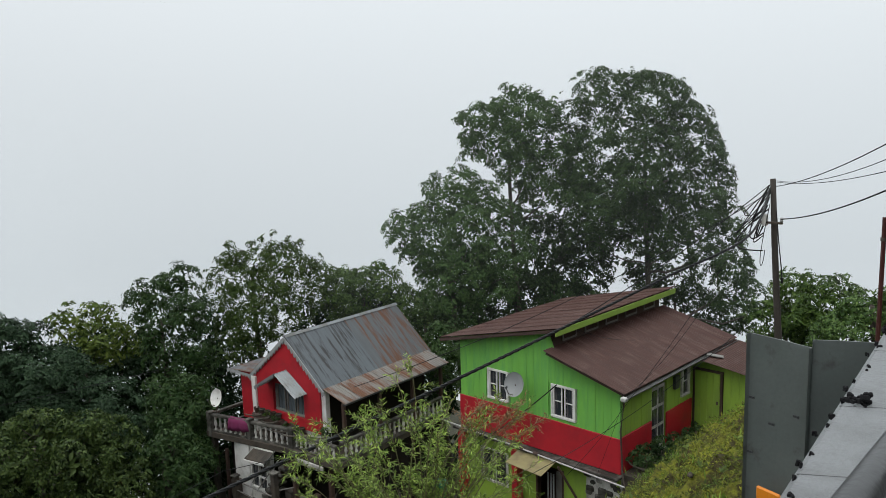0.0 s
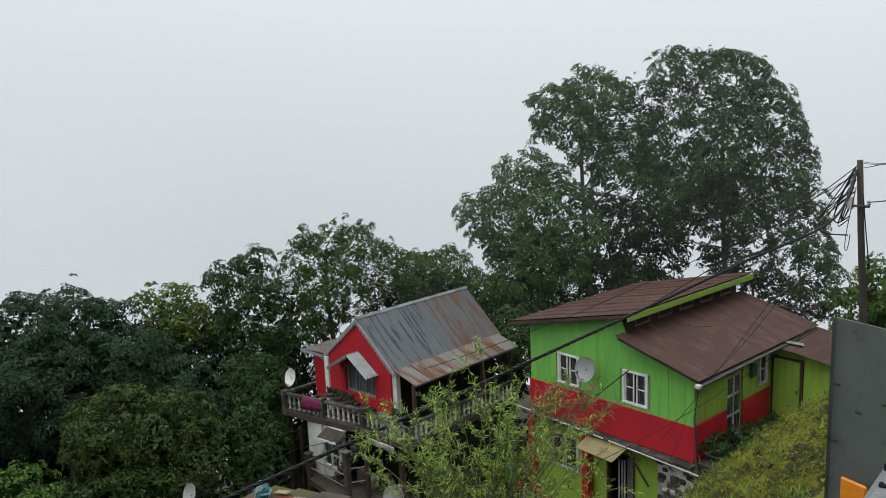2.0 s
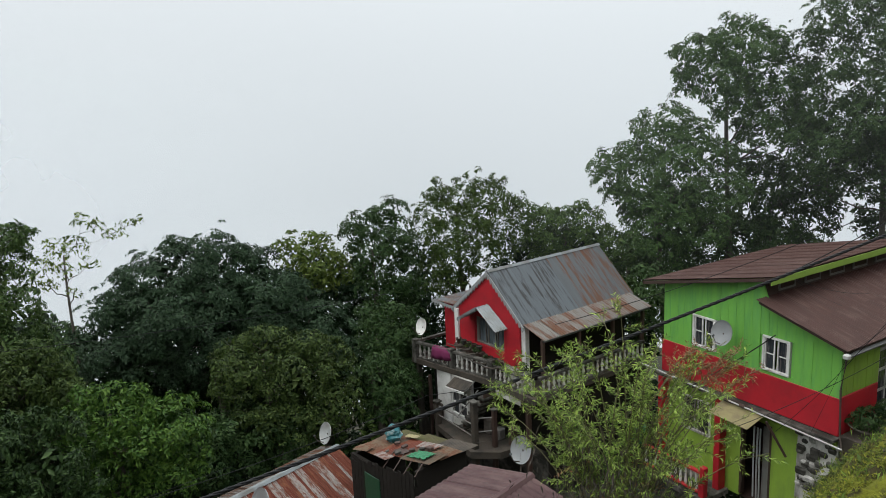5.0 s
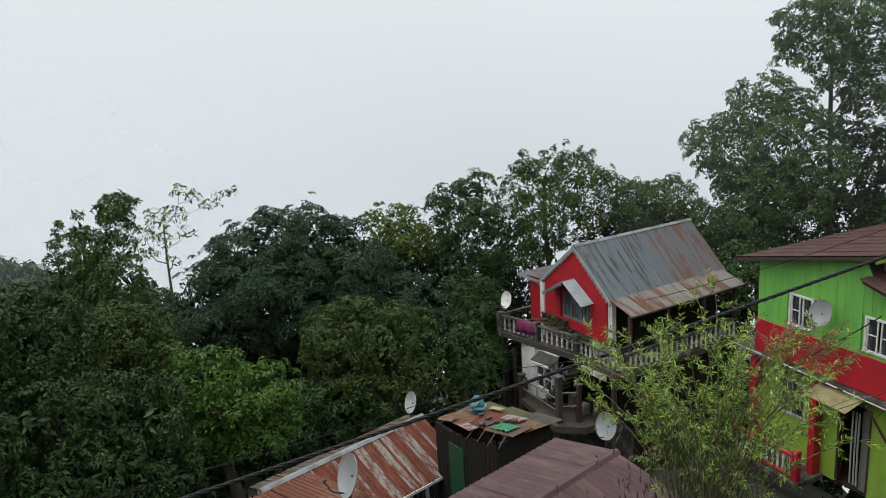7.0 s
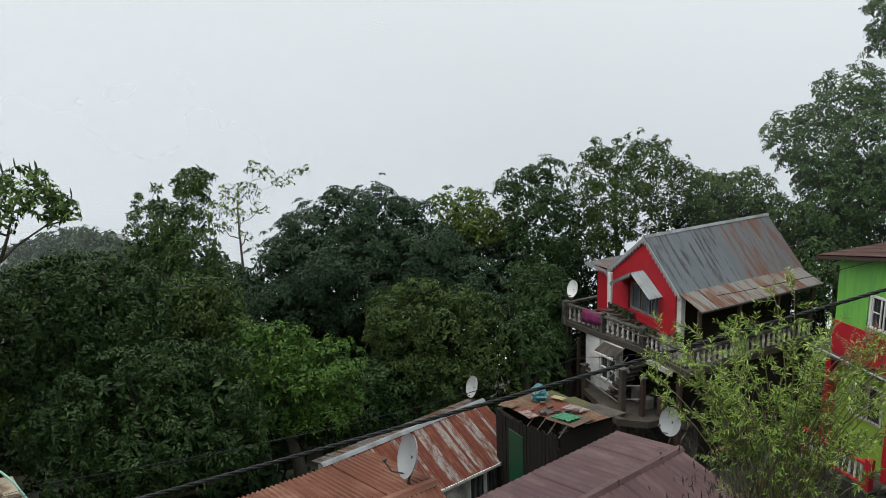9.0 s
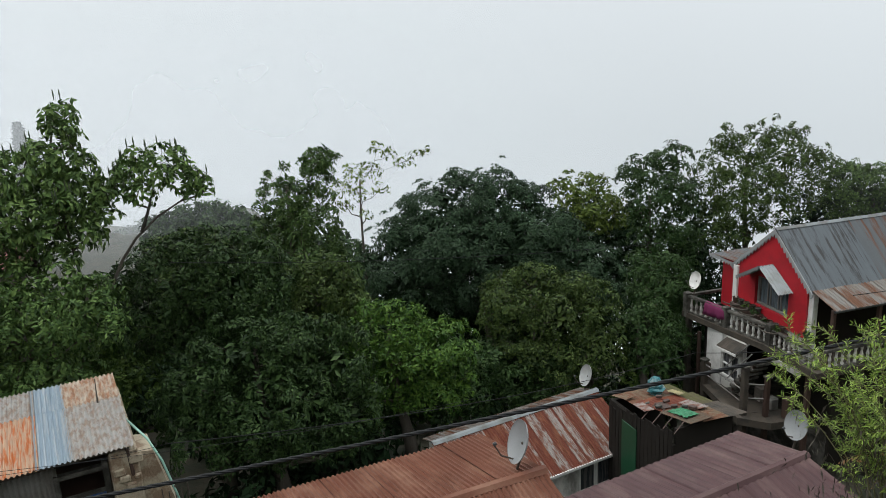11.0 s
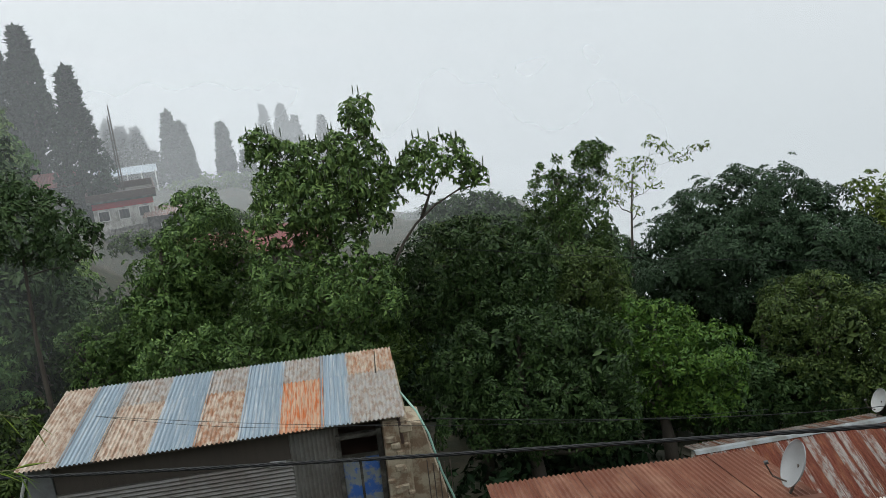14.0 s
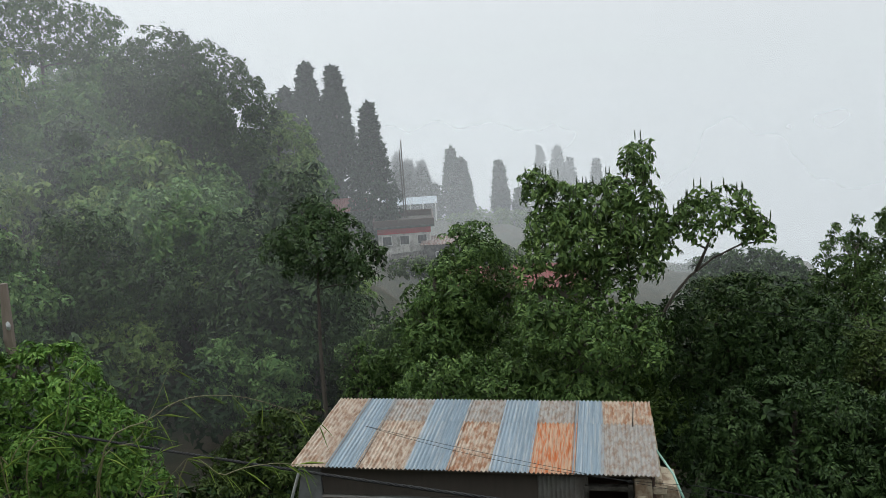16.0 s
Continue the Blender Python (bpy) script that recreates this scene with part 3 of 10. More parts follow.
# spray radius, dome, upturn, cover, packing, gaps, looseness, inner leaves, leaf width, droop
HABIT = {
    "broad": (0.27, 0.35, 0.6, 1.0, 1.1, 0.14, 0.18, 0.8, 0.40, 0.25),
    "dusky": (0.30, 0.35, 0.6, 1.0, 1.0, 0.14, 0.16, 0.8, 0.42, 0.25),
    "umbrella": (0.50, 0.36, 1.1, 1.2, 0.8, 0.05, 0.12, 2.1, 0.40, 0.15),
    "olive": (0.24, 0.5, 0.5, 0.9, 0.95, 0.2, 0.22, 0.7, 0.34, 0.35),
    "lime": (0.32, 0.4, 0.8, 1.0, 0.85, 0.18, 0.12, 0.7, 0.42, 0.3),
    "big": (0.26, 0.5, 0.9, 1.3, 1.1, 0.18, 0.2, 0.5, 0.38, 0.28),
    "dark": (0.36, 0.4, 0.6, 1.05, 0.95, 0.1, 0.12, 1.3, 0.40, 0.25),
    "shade": (0.6, 0.5, 0.6, 0.85, 0.7, 0.1, 0.1, 1.0, 0.42, 0.25),
    "shadowed": (0.32, 0.4, 0.5, 1.0, 0.95, 0.12, 0.16, 1.3, 0.38, 0.45),
    "leafy": (0.28, 0.4, 0.6, 1.0, 0.95, 0.14, 0.16, 1.2, 0.40, 0.3),
    "sunny": (0.28, 0.4, 0.6, 1.0, 0.95, 0.14, 0.16, 1.2, 0.40, 0.3),
    "spire": (0.26, 0.6, 0.7, 1.0, 0.95, 0.14, 0.20, 1.1, 0.38, 0.3),
}


def limbs(lobes, radius, rng, fork=0.65, stems=1, arms=()):
    """A tapered trunk from the origin; each lobe is reached by a limb from the nearest lower part of the tree."""
    out = Mesh()
    cx, cy = np.mean([q[0] for q in lobes]), np.mean([q[1] for q in lobes])
    low = min(q[2] - q[3] * 0.6 for q in lobes)
    top = max(q[2] for q in lobes)

    def trunk_at(t):
        return Vector((cx * t * 0.8 + 0.25 * math.sin(t * 5), cy * t * 0.8 + 0.25 * math.cos(t * 4) - 0.25, top * t))
    ts = [i / 9 * 0.9 for i in range(10)]
    out.tube([trunk_at(t) for t in ts], [radius * (1 - 0.85 * t) for t in ts], 8)
    nodes = [(trunk_at(t), radius * (1 - 0.85 * t) * 0.62) for t in np.linspace(max(0.1, low / top * fork), 0.8, 9)]
    reach = max(math.hypot(q[0] - cx, q[1] - cy) for q in lobes)
    for k in range(1, stems):
        a = 2 * math.pi * k / stems + 0.6
        foot, high = trunk_at(0.05 + 0.12 * k), trunk_at(0.8) + Vector((math.cos(a), math.sin(a), 0)) * reach * 0.55
        line = [foot.lerp(high, t) + Vector((math.cos(a), math.sin(a), 0)) * 0.8 * math.sin(math.pi * t) - Vector((0, 0, 0.5 * math.sin(math.pi * t))) for t in np.linspace(0, 1, 7)]
        out.tube(line, [radius * (0.75 - 0.08 * i) for i in range(7)], 6)
        nodes += [(q, radius * 0.35) for q in line[3:]]
    for arm in arms:
        line = [Vector(q) for q in arm]
        out.tube(line, [radius * (0.42 - 0.26 * i / (len(line) - 1)) for i in range(len(line))], 6)
        nodes += [(q, radius * 0.25) for q in line[1:]]
    axis = trunk_at(0.6)
    for x, y, z, r in sorted(lobes, key=lambda q: math.hypot(q[0] - axis.x, q[1] - axis.y) + 0.4 * abs(q[2] - axis.z)):
        b = Vector((x, y, z))
        a, rad = min(nodes, key=lambda q: (q[0] - b).length + 2.5 * max(0, q[0].z - b.z + 0.3))
        run = (b - a).length
        mid = a.lerp(b, 0.5) + Vector((rng.normal() * 0.08, rng.normal() * 0.08, -0.08)) * run
        rad = max(0.012, min(rad, 0.03 + 0.03 * run))
        out.tube([a, a.lerp(mid, 0.5) + Vector((0, 0, 0.03 * run)), mid, mid.lerp(b, 0.6), b], [rad, rad * 0.9, rad * 0.8, rad * 0.65, rad * 0.5], 5, False)
        nodes += [(mid, rad * 0.62), (b, rad * 0.45)]
        for _ in range(3):
            u = Vector(rng.normal(size=3))
            u.normalize()
            e = b + Vector((u.x * r, u.y * r, (0.2 + abs(u.z) * 0.7) * r)) * 0.98
            s = mid.lerp(b, rng.uniform(0.5, 1.0))
            out.tube([s, s.lerp(e, 0.5) + Vector((0, 0, -0.06 * r)), e], [rad * 0.4, rad * 0.28, 0.005], 3, False)
    return out


TREE_COUNT = [0]


def tree(base, kind, label, density, lobes, leaf=0.2, trunk=0.26, group="trees on the slope", stems=1, arms=()):
    TREE_COUNT[0] += 1
    rng = np.random.default_rng(TREE_COUNT[0])
    ob = thing("tree", pose(*base), label, "tree", group)
    part("trunk", limbs(lobes, trunk, rng, 0.75 if trunk < 0.2 else 0.65, stems, arms), BARK, ob, "dark mossy trunk with forking limbs", smooth=True)
    pad, flat, up, cover, pack, gap, loose, core, width, droop = HABIT.get(kind, (0.32, 0.4, 0.6, 1.0, 0.9, 0.12, 0.14, 1.2, 0.38, 0.3))
    sparse = min(1, density * 2) if density < 0.5 else 1
    v, t = crown(lobes, rng, leaf, width, pad, flat, up, cover * sparse, pack, gap, droop=droop, core=core * (0 if sparse < 1 and leaf < 0.25 else 1), loose=loose)
    part("crown", mesh_arrays("crown", v, t, LEAF[kind]), None, ob)
    if kind == "big":
        high = sorted(q[2] for q in lobes)[len(lobes) // 3]
        for x, y, z, r in lobes:
            for _ in range(2 if z > high else 0):
                a, q = rng.uniform(0, 6.28), rng.uniform(0.1, 0.8)
                c = (x + math.cos(a) * r * q, y + math.sin(a) * r * q, z + r * 0.85 * math.sqrt(1 - q * q) + 0.02)
                part("flower_spike", Mesh().tube([c, (c[0], c[1], c[2] + 0.14), (c[0] + 0.01, c[1], c[2] + 0.27)], [0.013, 0.02, 0.008], 6), SPIKE, ob, "dark upright flower spike")
    return ob


# trees, far to near
# trees, far to near
tree((-23.08, 25.75, -19.52), "broad", "leafy mid green tree with airy branches beside the tall dark tree", 1.00,
     [(0.6, -0.6, 13.3, 1.20), (-1.2, 1.3, 12.8, 1.20), (-0.4, 0.2, 16.3, 1.20), (0.8, -0.1, 14.9, 1.20), (-0.5, -0.9, 14.3, 1.20), (0.1, -0.8, 11.9, 1.20), (1.4, 1.2, 13.7, 1.20), (1.2, 0.6, 12.3, 1.20), (-1.6, -1.8, 14.8, 0.90), (1.0, 1.7, 15.1, 0.90), (-0.9, -0.9, 12.8, 0.90), (0.6, 0.9, 16.0, 0.90), (0.4, -0.0, 10.8, 0.60), (-1.4, -1.0, 15.4, 0.60), (-1.2, -1.6, 13.7, 0.60), (-0.5, -0.7, 15.4, 0.60), (1.7, 2.1, 14.2, 0.39), (0.7, 0.2, 11.3, 0.39), (1.7, 1.4, 12.7, 0.39), (-1.4, -0.5, 16.4, 0.39), (-0.1, -0.4, 15.1, 0.39), (-1.9, -1.8, 13.9, 0.39), (1.4, -0.3, 14.0, 0.39), (-1.0, 2.5, 13.4, 0.39), (-0.9, -0.7, 16.0, 0.39)], leaf=0.13)
tree((-22.71, 29.58, -21.06), "broad", "tall airy tree with feathery light green top behind the houses", 1.00,
     [(0.4, 0.4, 20.8, 1.20), (1.1, 0.8, 19.3, 1.20), (1.0, 0.8, 17.8, 1.20), (-0.5, -1.0, 19.8, 1.20), (0.1, -0.3, 18.7, 1.20), (-0.7, -0.3, 21.2, 0.90), (-1.2, -1.3, 20.9, 0.90), (1.1, 1.5, 20.5, 0.60), (0.7, -0.5, 19.7, 0.60), (1.7, 1.3, 18.5, 0.60), (-1.4, -1.7, 19.5, 0.60), (-0.0, 0.3, 21.8, 0.60), (1.5, 1.4, 16.8, 0.39), (-1.9, -1.6, 20.1, 0.39), (1.6, 1.6, 19.5, 0.39), (0.2, 0.2, 17.2, 0.39), (0.5, 1.7, 21.3, 0.39), (-0.9, -1.0, 18.9, 0.39), (-2.0, -1.6, 20.9, 0.39), (0.3, -0.9, 20.5, 0.39), (-1.8, 1.6, 20.4, 0.39), (0.2, -0.2, 17.7, 0.39), (-0.5, -0.1, 22.1, 0.39), (-1.2, -1.7, 20.1, 0.39), (-2.5, -0.2, 20.0, 0.39), (1.0, 0.2, 16.9, 0.39), (0.2, 1.0, 21.7, 0.39)], leaf=0.13)
tree((-18.03, 33.36, -22.50), "dusky", "huge rounded dark green broadleaf tree behind the green house", 1.00,
     [(1.6, 1.2, 18.5, 1.45), (1.1, 1.5, 20.6, 1.45), (0.3, -0.6, 17.8, 1.45), (-0.8, 1.6, 17.5, 1.45), (-1.9, -1.3, 23.3, 1.45), (-1.1, -2.3, 18.4, 1.45), (-2.5, 0.1, 18.1, 1.45), (2.4, 1.9, 15.3, 1.45), (0.3, -1.1, 20.7, 1.45), (-0.4, -0.2, 22.5, 1.45), (-1.4, -1.8, 21.3, 1.45), (1.3, 0.7, 16.8, 1.45), (0.4, -2.1, 19.3, 1.07), (-2.1, -2.5, 20.0, 1.07), (2.2, 2.5, 17.2, 1.07), (3.4, 2.1, 13.8, 1.07), (0.7, 1.9, 22.1, 1.07), (-0.6, -1.5, 16.8, 1.07), (1.0, -0.5, 19.4, 1.07), (-2.0, -2.9, 19.0, 0.70), (-3.3, -0.9, 18.8, 0.70), (-0.5, 1.4, 23.7, 0.70), (-2.2, -2.8, 17.7, 0.70), (-2.7, -2.1, 22.6, 0.70), (-1.1, -1.8, 20.0, 0.70), (0.3, 1.4, 23.3, 0.70), (-1.4, -2.3, 17.1, 0.70), (-2.4, -0.8, 16.8, 0.70), (1.9, 2.0, 19.5, 0.70), (-1.1, -0.3, 23.7, 0.70), (0.3, -0.6, 16.2, 0.70), (0.7, 0.0, 21.5, 0.70), (1.4, 2.4, 21.6, 0.45), (-1.4, -2.2, 16.3, 0.45), (1.5, 1.0, 15.5, 0.45), (-2.8, -2.9, 18.7, 0.45), (2.6, 1.7, 13.9, 0.45), (2.9, 2.4, 16.5, 0.45), (-2.8, -1.9, 21.6, 0.45), (-2.4, -2.6, 16.9, 0.45), (3.1, 3.2, 15.2, 0.45), (2.2, 2.7, 18.3, 0.45), (1.8, 2.5, 20.2, 0.45), (0.7, 0.1, 16.0, 0.45), (1.6, 2.8, 20.9, 0.45), (-0.8, 0.7, 24.0, 0.45), (-1.4, 1.8, 24.0, 0.45), (2.2, 2.6, 19.0, 0.45), (-2.7, -2.3, 21.0, 0.45), (-2.9, -2.8, 19.4, 0.45), (-0.3, -1.9, 20.0, 0.45), (0.5, 0.5, 22.6, 0.45), (2.2, 2.9, 19.5, 0.45), (3.3, 2.8, 14.7, 0.45), (3.8, 2.8, 13.1, 0.45)], leaf=0.13)
tree((-22.11, 31.85, -22.58), "dusky", "dark leafy tree in the shade of the tall trees", 1.00,
     [(-0.5, -1.0, 16.2, 1.30), (0.9, 0.8, 15.3, 1.30), (-0.1, -0.3, 14.7, 1.30), (0.0, 0.5, 16.8, 1.05), (-0.9, -1.5, 14.8, 0.80), (-1.1, -1.0, 17.5, 0.80), (1.0, 0.4, 14.1, 0.52), (1.6, 1.6, 15.6, 0.52), (0.5, -0.5, 15.8, 0.52), (-1.0, 1.7, 15.4, 0.52), (-0.5, -0.1, 17.4, 0.52), (0.9, 1.0, 16.5, 0.52)])
tree((-30.47, 20.48, -20.53), "olive", "olive green feathery tree behind the red house", 1.00,
     [(0.6, -0.9, 12.3, 1.15), (0.3, 1.0, 13.8, 1.15), (-0.9, -1.3, 13.2, 1.15), (0.7, 0.8, 12.0, 1.15), (0.0, -1.6, 11.1, 1.15), (-0.5, 0.0, 14.0, 0.88), (0.7, 1.9, 12.8, 0.88), (0.6, 2.2, 13.9, 0.60), (0.3, -0.1, 11.0, 0.60), (0.6, -0.3, 13.2, 0.60), (-0.4, -1.9, 12.2, 0.60), (-0.8, -1.2, 14.3, 0.60), (-0.5, 0.9, 14.6, 0.60), (-0.1, -1.9, 10.1, 0.39), (1.1, 1.7, 11.9, 0.39), (0.2, -0.6, 10.5, 0.39), (-0.0, 1.6, 14.6, 0.39), (0.3, -1.0, 13.4, 0.39), (0.0, -1.1, 10.2, 0.39), (-0.7, -0.6, 14.5, 0.39), (0.5, 0.6, 11.0, 0.39), (1.1, 0.1, 13.1, 0.39), (-1.6, 2.0, 12.4, 0.39), (-1.2, -1.6, 14.5, 0.18), (-1.2, -0.9, 15.1, 0.21), (-1.1, 0.1, 15.0, 0.16), (-1.7, 0.6, 14.9, 0.16), (-0.8, 1.2, 15.4, 0.18), (-0.2, 1.6, 15.1, 0.18), (-0.8, 0.5, 15.2, 0.16), (-0.1, 2.2, 14.9, 0.16)], leaf=0.13)
tree((-29.23, 25.99, -21.63), "mid", "mid green leafy tree behind the tin roofed house", 1.00,
     [(-0.4, -1.3, 13.3, 1.10), (-1.4, -0.5, 13.1, 1.10), (0.4, 0.4, 13.2, 1.10), (1.7, 1.8, 11.8, 1.10), (-0.0, -0.4, 12.4, 0.85), (1.2, 0.9, 12.4, 0.85), (-1.2, -1.7, 14.1, 0.60), (-0.8, -2.1, 12.8, 0.60), (0.4, 0.4, 12.2, 0.60), (-0.5, 0.0, 14.0, 0.60), (2.1, 2.8, 11.2, 0.39), (-0.4, -1.9, 12.4, 0.39), (1.7, 3.1, 11.7, 0.39), (0.1, 0.4, 14.3, 0.39), (-0.1, -1.5, 12.4, 0.39), (-1.2, -0.5, 12.0, 0.39), (0.6, 1.7, 13.0, 0.39), (-0.9, -1.0, 14.2, 0.39), (-0.5, -0.7, 14.1, 0.39), (-1.2, -0.1, 13.9, 0.39), (-1.1, -2.1, 13.4, 0.39), (0.4, -0.8, 13.4, 0.39), (-1.3, 0.8, 12.9, 0.39), (0.3, 1.1, 14.0, 0.39), (1.1, 1.8, 12.6, 0.39)], leaf=0.13)
tree((-30.71, 16.07, -19.56), "dark", "dark green dense tree at the edge of the slope", 1.00,
     [(0.6, -0.4, 8.4, 1.20), (-0.1, 0.1, 11.6, 1.20), (0.3, 0.3, 9.9, 1.20), (-1.0, -0.6, 12.4, 0.90), (-0.5, 0.7, 12.9, 0.90), (0.0, -1.1, 7.5, 0.60), (-0.3, -0.7, 10.1, 0.60), (0.8, 0.3, 7.2, 0.60), (-0.4, -0.8, 10.9, 0.60), (0.8, 0.8, 8.6, 0.60), (-0.1, -0.8, 9.2, 0.60), (0.7, -0.8, 7.0, 0.60), (-0.1, 1.1, 11.0, 0.60), (1.0, 0.6, 7.8, 0.39), (-0.3, -1.1, 8.2, 0.39), (-0.4, 1.5, 11.8, 0.39), (-0.8, -0.9, 11.7, 0.39), (-1.2, 0.2, 12.9, 0.39), (0.4, 1.2, 9.2, 0.39), (0.6, 0.3, 9.0, 0.39), (-0.8, 1.1, 8.5, 0.39)], leaf=0.15)
tree((-33.23, 13.90, -20.21), "lime", "light green tree with yellowish leaves among dark trees", 1.00,
     [(0.4, -0.1, 11.4, 0.80), (-0.7, -0.8, 12.2, 0.80), (0.7, 0.8, 11.0, 0.80), (-0.1, 0.5, 12.3, 0.62), (-0.3, -0.7, 11.3, 0.45), (0.1, -0.3, 10.6, 0.45), (0.6, 0.1, 10.6, 0.45), (0.7, 0.6, 11.8, 0.45), (-1.0, 1.4, 11.4, 0.45), (-0.4, -0.1, 12.5, 0.45), (0.3, -0.6, 12.0, 0.29), (-0.4, -1.2, 11.7, 0.29), (-0.2, -0.5, 10.9, 0.29), (0.3, 1.3, 11.5, 0.29), (0.3, -0.2, 12.1, 0.29), (-0.6, -1.5, 12.4, 0.29)])
tree((-30.72, 8.41, -18.21), "umbrella", "broad umbrella shaped dark green tree on the slope", 1.00,
     [(0.4, -1.9, 9.2, 1.50), (1.1, 1.6, 9.3, 1.50), (-0.8, -3.3, 7.7, 1.50), (0.7, -0.3, 7.9, 1.50), (1.9, 3.5, 7.8, 1.50), (-0.5, -0.0, 10.9, 1.50), (-1.2, -1.7, 10.8, 1.15), (1.4, 1.6, 7.3, 1.15), (-1.5, -3.4, 9.3, 1.15), (0.8, -0.2, 9.6, 1.15), (-2.3, 0.6, 8.7, 1.15), (-0.3, -1.9, 6.9, 1.15), (0.1, 1.8, 10.6, 0.80), (-2.1, -4.6, 8.1, 0.80), (-1.8, -2.8, 10.3, 0.80), (0.3, -1.1, 6.5, 0.52), (0.8, 0.0, 6.4, 0.52), (0.5, 0.7, 10.2, 0.52), (1.7, 2.6, 8.8, 0.52), (2.0, 3.7, 6.5, 0.52), (1.8, 2.1, 8.3, 0.52), (-0.5, 2.9, 7.5, 0.52), (0.1, 1.1, 11.1, 0.52), (-1.5, 1.6, 10.7, 0.52), (-0.3, -1.1, 10.2, 0.52), (-2.5, -0.5, 9.6, 0.52), (1.0, 3.2, 9.4, 0.52), (1.6, 2.4, 6.8, 0.52), (2.3, 4.5, 7.0, 0.52), (0.8, 2.8, 9.8, 0.52), (-0.9, -2.4, 9.9, 0.52), (1.1, 0.6, 7.1, 0.52), (-0.6, 1.1, 6.4, 0.52), (-1.3, -1.0, 11.5, 0.52), (1.2, 0.8, 8.2, 0.52), (-1.0, 1.5, 7.4, 0.52), (-1.8, -4.5, 7.3, 0.52)], leaf=0.13)
tree((-25.09, 8.85, -15.69), "leafy", "dull green tree below the dark umbrella tree", 1.00,
     [(0.5, 0.3, 5.4, 1.00), (-0.5, -1.3, 5.6, 1.00), (0.9, 1.3, 4.4, 1.00), (-0.0, -0.8, 4.3, 1.00), (-0.6, -0.1, 6.1, 1.00), (0.6, 0.2, 4.0, 1.00), (0.7, 1.5, 5.7, 0.78), (0.2, 1.0, 6.3, 0.78), (-0.9, -1.3, 6.5, 0.55), (-1.0, -1.8, 6.1, 0.36), (-2.3, -1.4, 5.6, 0.36), (1.1, 2.1, 4.8, 0.36), (0.8, 0.8, 3.4, 0.36), (-0.5, -1.6, 4.6, 0.36), (0.3, -0.7, 5.4, 0.36), (-2.0, 0.1, 4.5, 0.36), (-0.6, -0.8, 6.7, 0.36), (-0.8, -1.9, 5.0, 0.36), (0.1, -0.4, 3.4, 0.36), (1.1, 2.1, 4.2, 0.36), (0.8, 1.5, 3.4, 0.36)], leaf=0.13)
tree((-24.16, 12.42, -15.96), "dark", "dark green tree on the slope below the red house", 1.00,
     [(-0.2, -0.2, 4.9, 0.90), (0.4, 0.3, 4.0, 0.70), (-0.1, -0.5, 4.0, 0.50), (0.1, 0.6, 4.7, 0.50), (-0.0, -0.0, 5.7, 0.33), (-0.3, -0.3, 5.6, 0.33), (-0.1, 0.4, 5.3, 0.33), (0.2, -0.3, 3.7, 0.33)], leaf=0.14)
tree((-33.49, 3.76, -18.45), "lime", "thin sparse tree with bare forked trunk", 0.20,
     [(-1.2, 0.8, 12.9, 0.29), (-1.2, 1.4, 12.6, 0.34), (-0.9, 1.8, 12.2, 0.29), (-0.6, 2.4, 12.5, 0.36), (-0.3, 2.8, 12.7, 0.24), (-1.7, -0.2, 11.7, 0.53), (-1.4, 0.5, 11.9, 0.43), (-1.6, -0.8, 11.1, 0.48), (-0.9, 0.8, 11.1, 0.34), (-1.2, -0.7, 10.4, 0.34), (-0.9, -0.1, 11.0, 0.34), (-0.8, 0.1, 10.1, 0.29), (-1.7, -1.1, 10.6, 0.29)], leaf=0.16, trunk=0.13)
